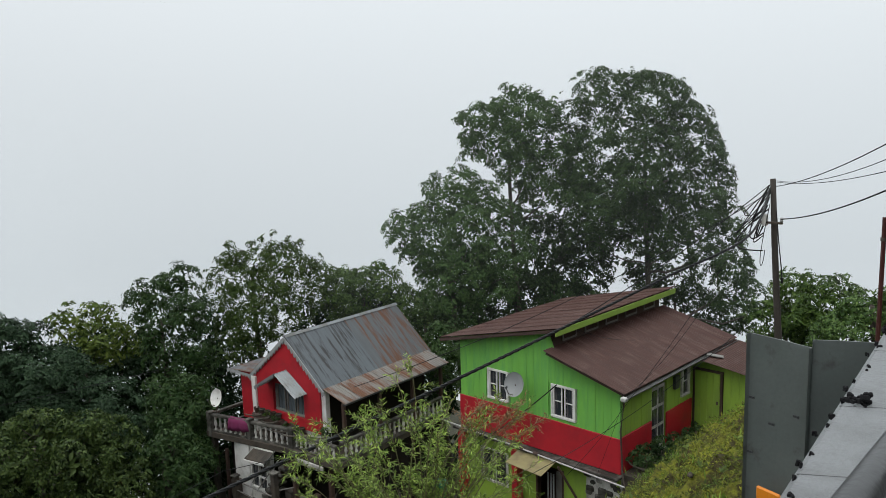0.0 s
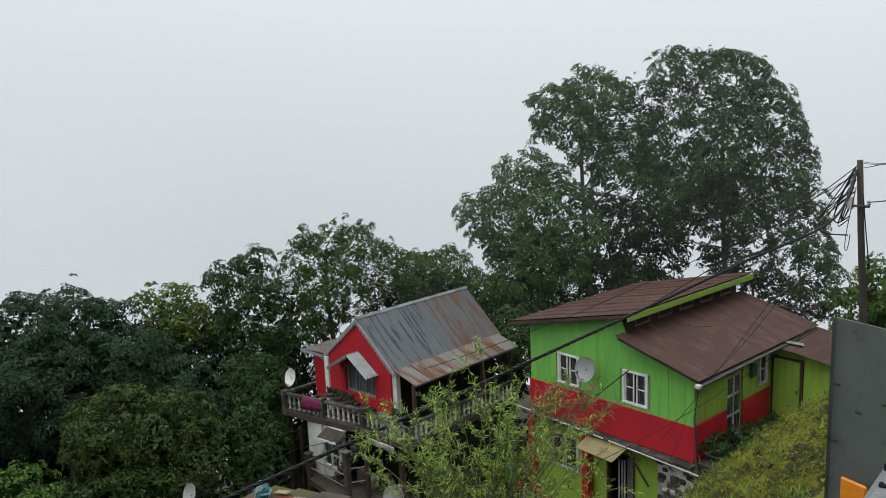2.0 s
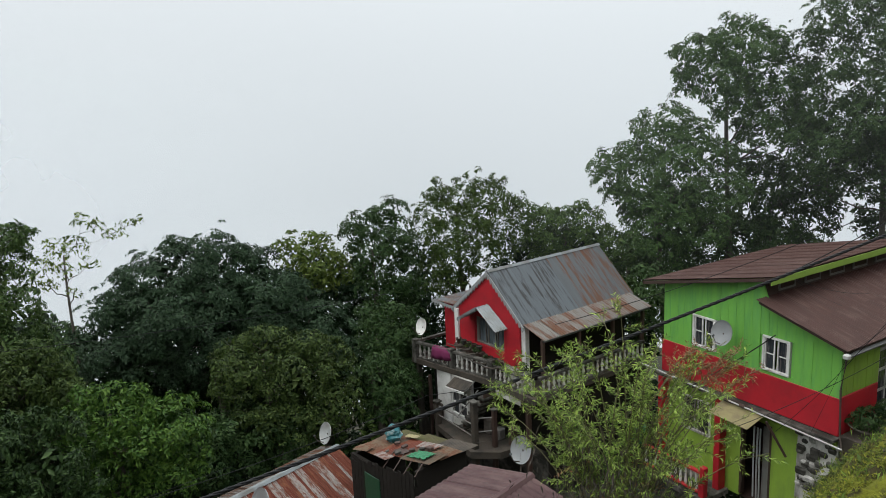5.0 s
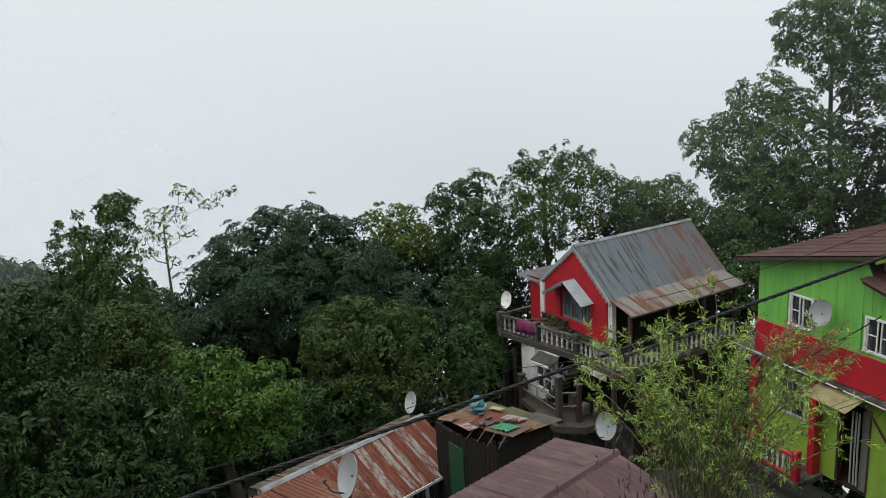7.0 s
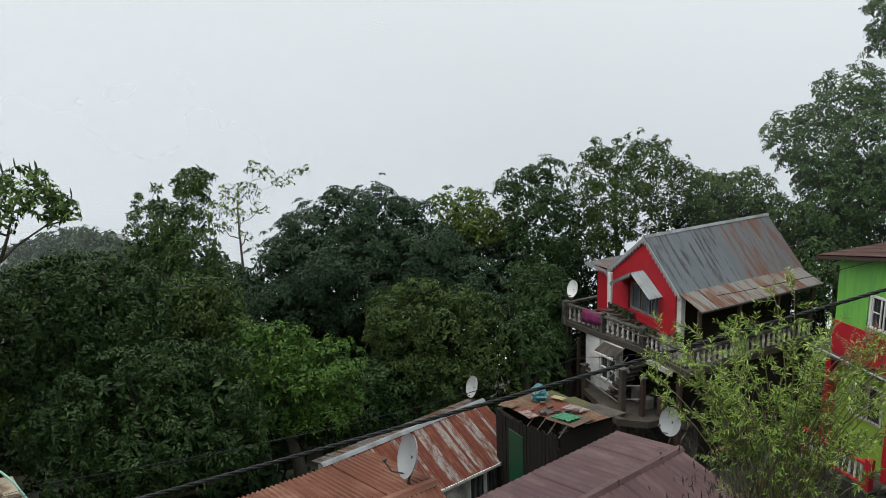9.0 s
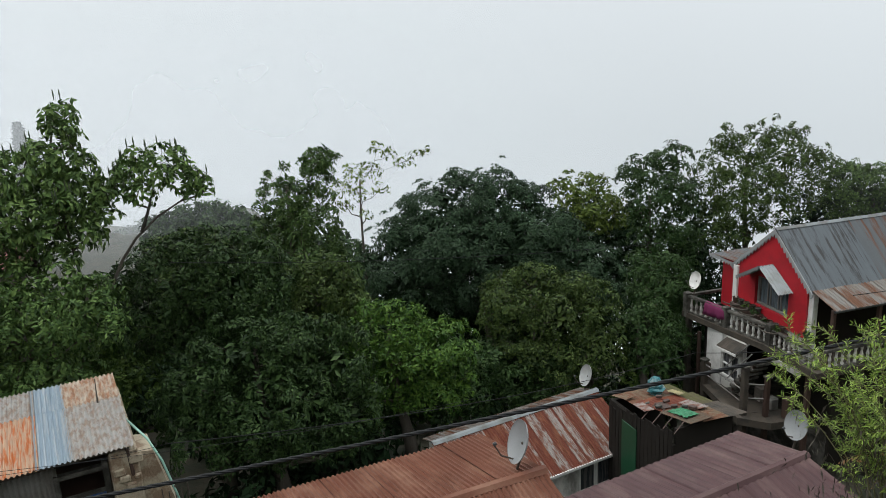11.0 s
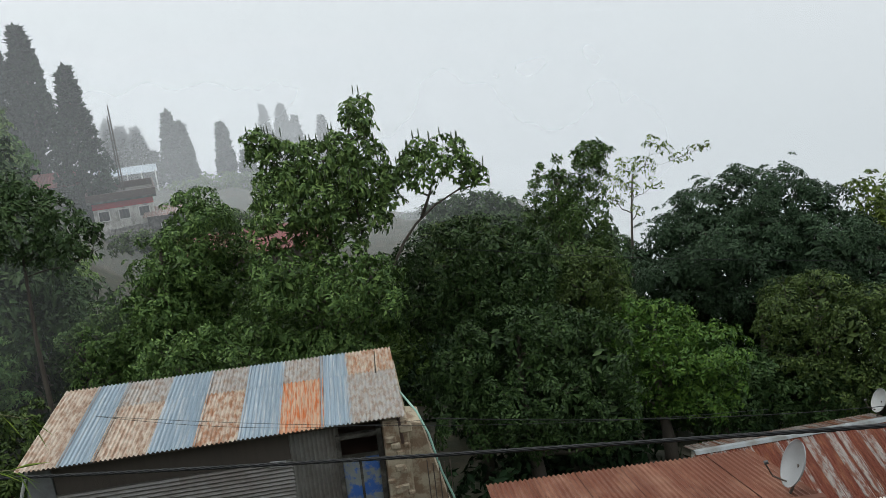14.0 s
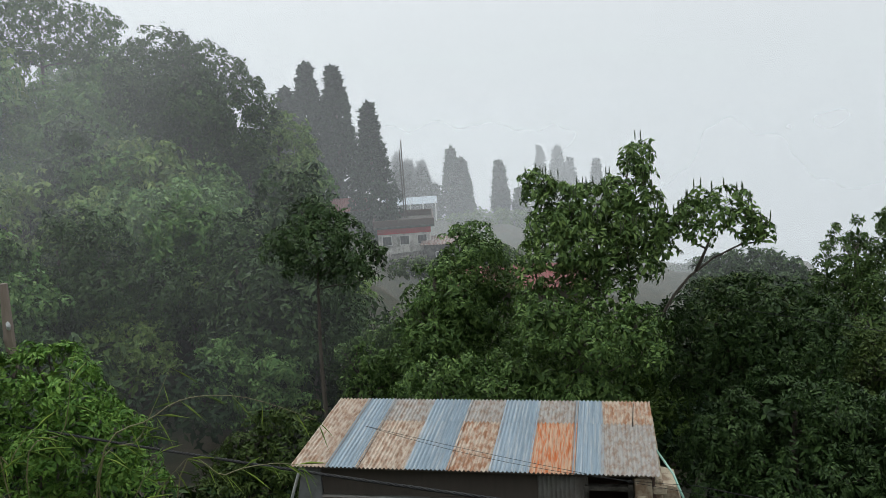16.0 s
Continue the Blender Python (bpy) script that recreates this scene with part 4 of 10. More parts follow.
tree((-28.94, 0.96, -16.25), "spire", "slender spired green tree on the slope", 1.00,
     [(-0.4, -1.0, 8.2, 0.80), (1.1, 0.1, 6.6, 0.80), (1.1, -0.1, 8.0, 0.80), (-0.4, -0.7, 10.0, 0.80), (0.4, 0.3, 9.1, 0.80), (0.8, 1.1, 7.3, 0.80), (1.4, 1.0, 6.5, 0.80), (-0.5, 0.4, 10.2, 0.80), (0.4, -0.6, 7.0, 0.80), (-0.0, -0.5, 9.2, 0.57), (-1.8, -0.4, 8.7, 0.57), (0.4, 0.8, 8.3, 0.57), (-1.0, -1.4, 9.0, 0.57), (-0.5, 0.8, 11.1, 0.57), (-0.4, -1.2, 7.2, 0.35), (1.5, 0.3, 7.5, 0.35), (1.0, 0.6, 5.7, 0.35), (0.8, -0.2, 8.7, 0.35), (-2.0, -0.1, 8.0, 0.35), (0.9, 1.6, 6.8, 0.35), (-0.7, -1.6, 8.5, 0.35), (-0.3, 0.7, 9.6, 0.35), (-0.1, -0.1, 9.7, 0.35), (-1.0, -1.4, 9.7, 0.35), (0.3, -0.5, 6.2, 0.35), (0.2, -0.9, 7.7, 0.23), (-1.5, -0.9, 7.2, 0.23), (1.0, 1.1, 5.5, 0.23), (-0.6, 0.4, 11.3, 0.23), (0.5, 1.1, 7.9, 0.23), (0.8, 0.7, 7.8, 0.23), (-0.8, 0.8, 7.3, 0.23), (0.4, 0.1, 8.5, 0.23), (-0.6, -0.5, 10.6, 0.23), (-0.1, -1.4, 7.9, 0.23), (-0.2, 0.3, 10.9, 0.23), (0.7, -0.1, 5.8, 0.23), (-0.3, -0.9, 9.4, 0.23), (-2.1, -0.9, 9.0, 0.23), (1.2, 1.3, 5.7, 0.23), (1.2, 1.5, 5.9, 0.23), (0.4, 1.6, 5.6, 0.23), (0.4, 1.0, 8.8, 0.23), (1.2, 1.7, 6.5, 0.23), (0.0, -0.9, 9.1, 0.23), (-0.7, -1.6, 8.1, 0.23), (-1.1, -1.3, 10.2, 0.23), (1.3, 0.6, 7.0, 0.23), (1.1, 0.2, 5.8, 0.23), (-0.7, -1.5, 7.4, 0.23), (-0.1, -1.3, 7.0, 0.23), (1.4, 1.8, 6.3, 0.23), (1.1, 0.0, 7.4, 0.23), (0.3, -0.4, 5.9, 0.23), (-1.3, -1.3, 10.5, 0.18), (-1.1, -1.1, 10.8, 0.14), (-2.3, -1.1, 10.6, 0.14), (-1.3, -0.5, 11.0, 0.18), (-0.8, -0.8, 10.4, 0.24), (-0.8, 0.6, 11.5, 0.22), (-0.5, 1.0, 11.6, 0.22), (-0.3, 1.4, 11.4, 0.20), (-0.2, 0.8, 11.2, 0.28), (-1.7, 0.9, 11.0, 0.28), (-0.5, -0.4, 10.5, 0.26), (-0.6, 0.3, 10.9, 0.26), (-1.0, 0.1, 11.2, 0.16)], leaf=0.14)
tree((-23.59, 3.56, -14.83), "bright", "bright green leafy tree above the tin roofs", 1.00,
     [(0.4, 0.7, 3.4, 0.95), (-0.2, -0.1, 4.9, 0.95), (-0.1, -0.6, 3.4, 0.95), (0.8, 1.2, 4.6, 0.95), (-0.6, -1.2, 4.7, 0.95), (-0.5, -0.4, 5.7, 0.50), (0.8, 1.6, 3.7, 0.50), (0.3, 0.8, 5.3, 0.50), (1.0, 0.2, 4.6, 0.50), (-1.7, 0.6, 3.4, 0.50), (-0.3, -1.4, 3.8, 0.50), (-0.8, -1.0, 5.6, 0.50), (0.0, 0.3, 5.8, 0.33), (0.6, -0.2, 2.9, 0.33), (0.8, 1.4, 3.2, 0.33), (-0.2, -1.3, 3.1, 0.33), (0.4, -0.7, 4.5, 0.33), (0.8, -0.3, 4.5, 0.33), (-1.8, 0.1, 3.3, 0.33)], leaf=0.15)
tree((-21.77, -0.61, -14.28), "shadowed", "dark green dense tree beside the rusty shed", 1.00,
     [(0.3, -2.0, 3.3, 1.10), (0.6, 0.7, 3.9, 1.10), (-1.2, 0.8, 3.0, 1.10), (-0.1, 1.8, 4.6, 1.10), (0.1, -0.8, 5.4, 1.10), (0.6, -0.7, 4.0, 1.10), (-1.3, -0.8, 3.0, 1.10), (-0.2, 0.6, 5.3, 1.10), (0.2, -2.0, 4.8, 1.10), (0.3, 2.0, 3.2, 0.85), (0.4, 0.1, 2.7, 0.85), (0.4, 1.0, 2.7, 0.60), (0.6, -0.9, 2.8, 0.60), (-0.5, 1.7, 5.5, 0.60), (-0.2, -2.9, 3.8, 0.60), (-0.1, -1.9, 5.6, 0.39), (0.9, 0.1, 4.8, 0.39), (-0.4, 2.4, 5.3, 0.39), (-0.5, -0.2, 6.0, 0.39), (0.3, 2.6, 3.8, 0.39), (0.3, 1.9, 2.3, 0.39), (0.7, -1.6, 2.6, 0.39)], leaf=0.14)
tree((-23.97, -2.38, -14.89), "shadowed", "dark green leafy tree below the spreading tree", 1.00,
     [(-0.1, 0.5, 8.2, 1.00), (0.1, -0.6, 7.6, 1.00), (0.4, -1.7, 6.8, 1.00), (0.2, 0.1, 6.0, 1.00), (0.4, 1.1, 7.2, 1.00), (-1.4, 1.1, 6.6, 1.00), (0.1, 1.8, 6.0, 0.78), (0.0, -1.7, 7.9, 0.78), (-0.1, 1.8, 7.9, 0.78), (0.4, -0.9, 6.0, 0.78), (0.4, 1.0, 5.6, 0.55), (0.3, 2.1, 7.1, 0.55), (-0.6, -0.5, 8.5, 0.55), (-0.6, -1.2, 8.3, 0.55), (-0.2, -2.4, 7.4, 0.55), (0.6, -0.5, 6.8, 0.36), (0.1, -1.8, 5.7, 0.36), (1.0, 0.1, 7.1, 0.36), (-1.9, -0.2, 6.1, 0.36), (-0.4, 1.3, 8.6, 0.36), (0.9, 1.1, 6.4, 0.36), (-0.1, -2.6, 6.8, 0.36), (0.9, 0.3, 7.7, 0.36)], leaf=0.14)
tree((-26.26, 1.44, -15.49), "leafy", "mid green bushy tree below the spired tree", 1.00,
     [(0.3, -0.1, 6.5, 0.90), (-1.1, -0.0, 6.1, 0.90), (0.5, 0.8, 6.0, 0.70), (-0.2, -0.5, 7.3, 0.70), (0.6, -0.3, 5.6, 0.70), (0.3, 0.6, 5.1, 0.50), (0.0, -0.9, 6.0, 0.50), (0.1, 0.2, 7.3, 0.50), (-0.1, -1.0, 6.7, 0.33), (0.0, 0.9, 6.6, 0.33), (-0.1, 0.6, 6.9, 0.33)], leaf=0.14)
tree((-20.71, -5.60, -14.19), "big", "spreading tree with large light green leaves and upright flower spikes", 1.00,
     [(-1.4, 2.2, 10.2, 0.55), (-0.7, -0.8, 9.7, 0.55), (-0.6, 0.2, 9.4, 0.55), (-2.5, -0.2, 9.0, 0.55), (-1.1, 0.1, 10.3, 0.55), (-2.6, -0.3, 10.0, 0.55), (-1.5, 0.3, 11.3, 0.55), (-1.7, -1.8, 10.8, 0.55), (-0.6, -1.8, 9.4, 0.55), (-0.9, -1.2, 10.3, 0.55), (-2.8, -1.8, 9.9, 0.55), (-1.3, 1.0, 9.5, 0.55), (-0.8, -0.9, 8.9, 0.55), (-2.1, -1.3, 8.6, 0.55), (-1.1, -1.8, 8.5, 0.55), (-1.5, 0.7, 10.6, 0.55), (-1.5, -0.7, 10.7, 0.55), (-1.5, 2.8, 10.7, 0.55), (-1.5, -2.1, 10.0, 0.55), (-0.6, -2.3, 8.8, 0.43), (-1.8, -2.4, 10.9, 0.43), (-1.4, 1.5, 10.1, 0.43), (-0.8, 0.1, 8.7, 0.43), (-1.1, -2.6, 9.2, 0.43), (-0.5, -0.2, 10.0, 0.43), (-2.0, 0.4, 12.1, 0.43), (-1.3, 3.3, 10.3, 0.43), (-0.7, 0.7, 9.0, 0.43), (-0.6, -1.3, 9.8, 0.30), (-2.8, -2.0, 9.3, 0.30), (-1.7, -1.2, 11.0, 0.30), (-1.0, -0.4, 8.8, 0.30), (-1.1, 1.1, 10.1, 0.30), (-2.4, 0.8, 9.9, 0.30), (-1.7, 2.1, 10.9, 0.30), (-0.7, 0.6, 10.1, 0.30), (-0.7, -0.5, 8.5, 0.30), (-1.5, -2.6, 9.6, 0.30), (-1.1, -0.1, 10.9, 0.30), (-1.6, -2.5, 11.4, 0.30), (-1.5, -2.3, 10.5, 0.30), (-0.6, -0.3, 9.3, 0.30), (-2.5, -0.9, 8.9, 0.30), (-0.5, -1.3, 9.3, 0.30), (-1.1, 0.3, 10.8, 0.30), (-2.9, -0.1, 10.5, 0.30), (-1.4, 3.4, 9.9, 0.20), (-1.6, -2.8, 11.4, 0.20), (-1.2, 3.8, 10.2, 0.20), (-0.7, 0.5, 9.8, 0.20), (-1.1, 3.8, 10.0, 0.20), (-1.9, -0.4, 11.3, 0.20), (-1.7, 0.6, 11.6, 0.20), (-2.8, 0.3, 11.5, 0.20), (-0.7, -0.8, 8.4, 0.20), (-1.9, -1.2, 8.1, 0.20), (-1.5, 3.2, 10.9, 0.20), (-1.2, 3.4, 10.7, 0.20), (-0.4, 0.4, 10.0, 0.20), (-1.4, -2.0, 10.5, 0.20), (-2.5, -2.3, 10.3, 0.20), (-1.0, 1.1, 9.1, 0.20), (-1.5, 1.8, 10.7, 0.20), (-1.0, -0.7, 10.2, 0.20), (-2.7, -1.1, 9.8, 0.20), (-1.9, -2.0, 11.3, 0.20), (-1.8, 0.1, 11.8, 0.20), (-1.4, 1.1, 10.4, 0.20), (-2.3, 1.0, 10.2, 0.20), (-1.0, 1.9, 10.0, 0.20), (-1.9, -2.8, 11.0, 0.20), (-1.5, -0.4, 11.1, 0.20), (-1.7, -0.9, 11.1, 0.20), (-1.4, 0.7, 11.3, 0.20), (-1.6, 0.8, 11.0, 0.20), (-1.3, 1.7, 10.5, 0.20), (-2.4, 1.6, 10.3, 0.20), (-1.0, -1.1, 10.8, 0.20), (-1.7, 2.4, 10.9, 0.20), (-1.0, -2.3, 8.3, 0.20), (-0.6, 0.1, 9.9, 0.20), (-2.8, -0.5, 9.4, 0.20), (-1.5, -2.1, 11.4, 0.20)], arms=[[(-0.22, 0.07, 5.43), (-0.67, 0.82, 7.03), (-1.04, 1.53, 8.34), (-1.17, 1.91, 8.84), (-1.30, 2.50, 9.33), (-1.40, 3.16, 9.69), (-1.42, 3.71, 9.80)], [(-1.21, 2.08, 8.98), (-1.37, 2.32, 9.57), (-1.52, 2.48, 10.08)], [(-0.23, -0.17, 5.45), (-0.61, -1.08, 6.72), (-0.95, -1.93, 7.83), (-1.18, -2.42, 8.62), (-1.36, -2.45, 9.23)], [(-0.30, 0.25, 5.72), (-0.81, 0.55, 7.51), (-1.34, 0.23, 9.34), (-1.87, 0.06, 11.16), (-2.13, 0.22, 12.05)]], trunk=0.12)
tree((-20.28, -6.09, -14.11), "sunny", "leafy green tree at the foot of the spreading tree", 1.00,
     [(0.3, 0.4, 7.4, 0.85), (0.1, -1.1, 7.8, 0.85), (-0.1, 1.4, 7.4, 0.85), (-0.2, 0.8, 8.2, 0.50), (0.3, -0.4, 7.2, 0.50), (-0.2, -0.4, 7.9, 0.50), (-0.0, -1.7, 7.2, 0.33), (0.1, -1.2, 7.0, 0.33), (-0.3, -1.8, 8.1, 0.33), (-0.2, 1.0, 6.7, 0.33), (-0.1, 1.6, 8.1, 0.33), (-0.2, 0.2, 8.1, 0.33), (0.3, -0.0, 6.8, 0.33)], leaf=0.15)
tree((-23.14, -11.12, -15.23), "sunny", "yellowish green bushy tree behind the rusty shed", 1.00,
     [(0.5, -0.0, 6.8, 0.95), (0.3, 0.7, 9.0, 0.95), (0.3, 1.1, 7.8, 0.95), (-0.2, -1.0, 8.6, 0.95), (-0.5, 0.3, 10.0, 0.95), (0.2, -1.1, 7.4, 0.95), (0.3, -1.2, 6.3, 0.72), (0.8, 0.3, 8.2, 0.72), (-2.0, -1.1, 7.3, 0.72), (-0.1, 1.6, 8.7, 0.72), (0.4, 0.9, 6.7, 0.72), (-0.9, 1.0, 9.7, 0.50), (0.6, -0.4, 6.0, 0.50), (-0.6, -0.6, 9.4, 0.50), (0.5, 0.3, 6.0, 0.33), (-0.3, -1.7, 7.9, 0.33), (-0.1, 1.7, 8.1, 0.33), (-0.7, -0.3, 10.6, 0.33), (0.5, -1.4, 5.7, 0.33), (0.5, -1.7, 6.1, 0.33), (-0.6, 1.4, 9.3, 0.33), (0.9, 0.7, 7.7, 0.33), (0.3, -1.6, 6.7, 0.33), (0.1, 1.4, 7.0, 0.33)], leaf=0.14)
tree((-21.77, -10.90, -14.85), "sunny", "light green bushy tree behind the tin shed", 1.00,
     [(0.4, -0.3, 7.7, 0.90), (0.0, 0.4, 8.7, 0.90), (-0.4, 0.7, 9.7, 0.90), (0.6, -1.0, 6.9, 0.70), (0.2, 0.3, 6.8, 0.50), (-0.3, 0.8, 7.9, 0.50), (0.1, -0.5, 8.5, 0.50), (-0.3, 0.5, 7.2, 0.50), (-0.9, 0.8, 8.4, 0.33), (0.4, -0.3, 6.4, 0.33), (-0.5, -0.5, 9.2, 0.33), (-1.2, 0.5, 10.4, 0.33), (0.7, -0.6, 6.3, 0.33), (0.8, -1.1, 7.7, 0.33), (-0.5, 0.9, 9.0, 0.33), (0.4, -0.2, 6.9, 0.33), (0.0, -1.1, 8.1, 0.33)], leaf=0.15)
tree((-20.64, -14.79, -14.43), "dusky", "slim trunked dark green tree with umbrella crown", 1.00,
     [(-0.2, -0.2, 9.8, 0.80), (-0.9, 0.8, 9.1, 0.80), (-0.2, -1.3, 9.9, 0.80), (-1.0, -0.3, 10.5, 0.62), (-0.9, 0.6, 10.0, 0.62), (-0.5, -0.8, 10.8, 0.45), (-0.6, 0.1, 9.0, 0.45), (-0.4, -1.1, 9.2, 0.45), (-1.4, 1.4, 9.4, 0.29), (-1.5, 0.9, 9.7, 0.29), (-0.6, -0.5, 8.9, 0.29), (-0.8, -0.5, 11.1, 0.29), (-0.4, -0.6, 10.3, 0.29), (-1.7, -1.5, 10.1, 0.29), (-1.3, 1.3, 8.8, 0.29), (-1.5, 0.1, 10.5, 0.29), (-0.4, 0.4, 9.5, 0.29), (-2.2, -0.8, 9.1, 0.29)], leaf=0.15, trunk=0.12)
tree((-12.79, -17.50, -13.37), "fresh", "bright green leafy bush on the slope", 1.00,
     [(0.6, 0.5, 5.4, 0.95), (-0.8, -1.6, 4.4, 0.95), (0.1, 0.3, 6.9, 0.95), (0.5, -0.9, 6.1, 0.95), (-0.2, 1.2, 5.5, 0.95), (0.8, -1.2, 4.7, 0.95), (0.5, -0.7, 7.2, 0.72), (-0.5, 1.9, 4.5, 0.72), (-0.1, 0.5, 4.3, 0.72), (-0.5, 0.9, 6.4, 0.50), (-0.9, 1.6, 5.1, 0.50), (0.8, -1.8, 5.4, 0.50), (0.7, -1.5, 6.8, 0.50), (0.7, -0.0, 4.4, 0.50), (-0.6, 0.1, 7.5, 0.33), (-0.5, 1.4, 6.2, 0.33), (-1.5, 0.2, 5.6, 0.33), (0.6, 0.5, 6.2, 0.33), (-0.3, -0.3, 7.5, 0.33), (0.4, 1.1, 6.1, 0.33), (-1.3, -1.3, 5.0, 0.33), (-0.1, 1.4, 4.2, 0.33), (0.6, -2.0, 6.2, 0.33), (1.3, -1.5, 4.3, 0.33), (0.0, 1.7, 4.8, 0.33), (-1.3, -0.0, 3.9, 0.33), (-0.6, 1.7, 5.9, 0.33), (-0.4, 0.9, 7.0, 0.33), (0.0, -0.5, 7.6, 0.33), (0.1, 1.1, 6.3, 0.33), (-1.4, -0.9, 5.4, 0.33), (0.4, -2.0, 7.2, 0.33), (0.4, 0.3, 4.2, 0.33)], leaf=0.15)
tree((-35.95, -33.29, -10.24), "dusky", "huge round dark tree on the misty hilltop", 1.00,
     [(0.2, -1.7, 13.3, 1.60), (0.4, 0.6, 8.5, 1.60), (-0.8, 0.8, 12.2, 1.60), (1.5, -2.7, 11.9, 1.60), (-1.0, 2.5, 10.5, 1.60), (0.8, -1.8, 9.6, 1.60), (-1.1, 2.7, 8.2, 1.60), (1.1, 1.1, 10.4, 1.60), (-0.2, 1.5, 7.1, 1.20), (1.3, -0.6, 11.6, 1.20), (-1.9, 3.6, 10.2, 0.80), (0.6, 2.4, 9.4, 0.80), (-0.2, -0.2, 13.0, 0.80), (-1.7, -1.6, 13.1, 0.80), (-1.5, 2.2, 12.0, 0.80), (0.8, -0.7, 7.6, 0.80), (1.7, -2.9, 10.5, 0.80), (-1.9, 3.8, 9.2, 0.80), (0.6, -3.3, 13.6, 0.80), (-1.9, 3.1, 11.3, 0.52), (0.9, -1.8, 8.3, 0.52), (0.5, 0.1, 11.9, 0.52), (0.3, 0.3, 6.9, 0.52), (1.7, -4.2, 12.2, 0.52), (-0.8, 0.5, 13.6, 0.52), (-0.9, -1.0, 14.1, 0.52), (1.2, -4.0, 13.2, 0.52), (-0.6, 2.8, 6.9, 0.52), (1.6, -4.4, 11.0, 0.52), (0.2, 2.1, 8.4, 0.52), (-2.1, 0.1, 8.2, 0.52), (1.5, -1.7, 10.7, 0.52), (-0.6, -3.9, 10.8, 0.52), (-0.9, 3.5, 9.6, 0.52), (-3.0, 1.8, 9.5, 0.52), (1.0, -0.7, 8.5, 0.52), (-0.5, -2.1, 8.5, 0.52), (1.4, -2.9, 9.7, 0.52)], leaf=0.24)
tree((-38.79, -48.43, -5.62), "broad", "tall pale leafy tree on the misty hill", 0.30,
     [(1.6, -2.3, 11.2, 1.60), (0.4, -0.5, 12.0, 1.60), (-0.0, 0.3, 10.2, 1.60), (-1.4, 3.1, 10.5, 1.60), (-0.8, 1.2, 12.0, 1.60), (-0.5, 2.0, 9.6, 1.20), (0.8, -1.5, 10.0, 1.20), (2.1, -3.5, 9.9, 1.20), (-1.5, 2.7, 12.3, 0.80), (0.8, -1.9, 12.8, 0.80), (1.6, -3.9, 12.3, 0.80), (1.6, -2.2, 9.6, 0.80), (-2.0, 3.8, 11.8, 0.80), (1.8, -4.1, 11.3, 0.52), (-1.0, 0.3, 13.2, 0.52), (-0.5, -0.7, 13.5, 0.52), (-1.0, 3.3, 9.2, 0.52), (0.4, -1.3, 13.2, 0.52), (-2.1, 4.4, 10.8, 0.52), (1.1, -3.0, 12.6, 0.52), (0.4, -0.9, 9.4, 0.52), (-0.2, 2.1, 10.5, 0.52), (-2.5, 4.5, 11.4, 0.52), (-0.4, 0.1, 12.9, 0.52), (-1.4, -1.2, 13.1, 0.52)], leaf=0.27)
tree((-34.72, -43.65, -6.97), "hill", "long leaved grey green tree on the misty slope", 1.00,
     [(1.0, -0.0, 3.1, 1.70), (1.8, -1.7, 3.8, 1.70), (-1.0, 2.0, 7.1, 1.70), (0.4, -2.7, 7.4, 1.70), (-0.9, 2.6, 2.4, 1.70), (2.2, -3.7, 2.2, 1.70), (0.9, 0.0, 5.7, 1.70), (-1.7, 4.5, 4.1, 1.70), (0.3, 2.3, 4.2, 1.70), (1.5, -3.8, 6.0, 1.70), (-0.6, -0.4, 7.6, 1.70), (1.6, -1.6, 1.6, 1.30), (-1.2, 3.0, 5.5, 1.30), (-2.9, 1.0, 5.5, 1.30), (-0.0, 0.8, 1.9, 1.30), (0.3, 2.3, 5.7, 0.90), (-3.0, -1.7, 5.6, 0.90), (-1.7, 4.0, 2.2, 0.90), (-2.2, 5.5, 2.8, 0.90), (-2.3, 3.9, 6.2, 0.90), (1.5, -4.5, 7.4, 0.90), (2.2, -3.5, 4.3, 0.90), (0.7, -5.6, 4.2, 0.90), (-0.2, 4.0, 4.2, 0.90), (-2.1, 3.1, 7.2, 0.90), (2.8, -3.8, 0.7, 0.90), (-2.4, 4.6, 5.4, 0.58), (1.7, -1.5, 5.3, 0.58), (-2.0, 1.7, 8.5, 0.58), (0.8, -4.0, 8.0, 0.58), (1.2, 1.5, 4.4, 0.58), (-2.2, -2.8, 4.2, 0.58), (2.1, -2.6, 1.0, 0.58), (1.0, -4.1, 0.8, 0.58), (0.9, -0.7, 1.3, 0.58), (-1.4, 0.5, 8.3, 0.58), (-0.4, -1.7, 8.5, 0.58), (1.4, -1.2, 6.0, 0.58)], leaf=0.30)
tree((-41.59, -31.58, -12.92), "hillpale", "leafy tree on the edge of the misty hill", 1.00,
     [(0.1, 0.9, 8.2, 1.50), (-0.5, -0.0, 10.7, 1.50), (0.4, 0.0, 6.2, 1.50), (0.3, -0.8, 8.9, 1.15), (0.7, -1.0, 7.5, 1.15), (0.9, -1.3, 6.2, 0.80), (-0.1, 1.4, 6.9, 0.80), (-0.9, 1.2, 9.5, 0.80), (0.3, -1.1, 10.1, 0.80), (-0.5, -1.1, 12.1, 0.52), (-0.7, -0.3, 12.0, 0.52), (0.4, 0.7, 9.4, 0.52), (1.0, -0.9, 5.4, 0.52), (-0.9, 1.6, 7.5, 0.52), (-1.3, 1.1, 10.4, 0.52), (-0.1, 1.2, 6.0, 0.52), (-0.2, -1.3, 10.9, 0.52)], leaf=0.25)
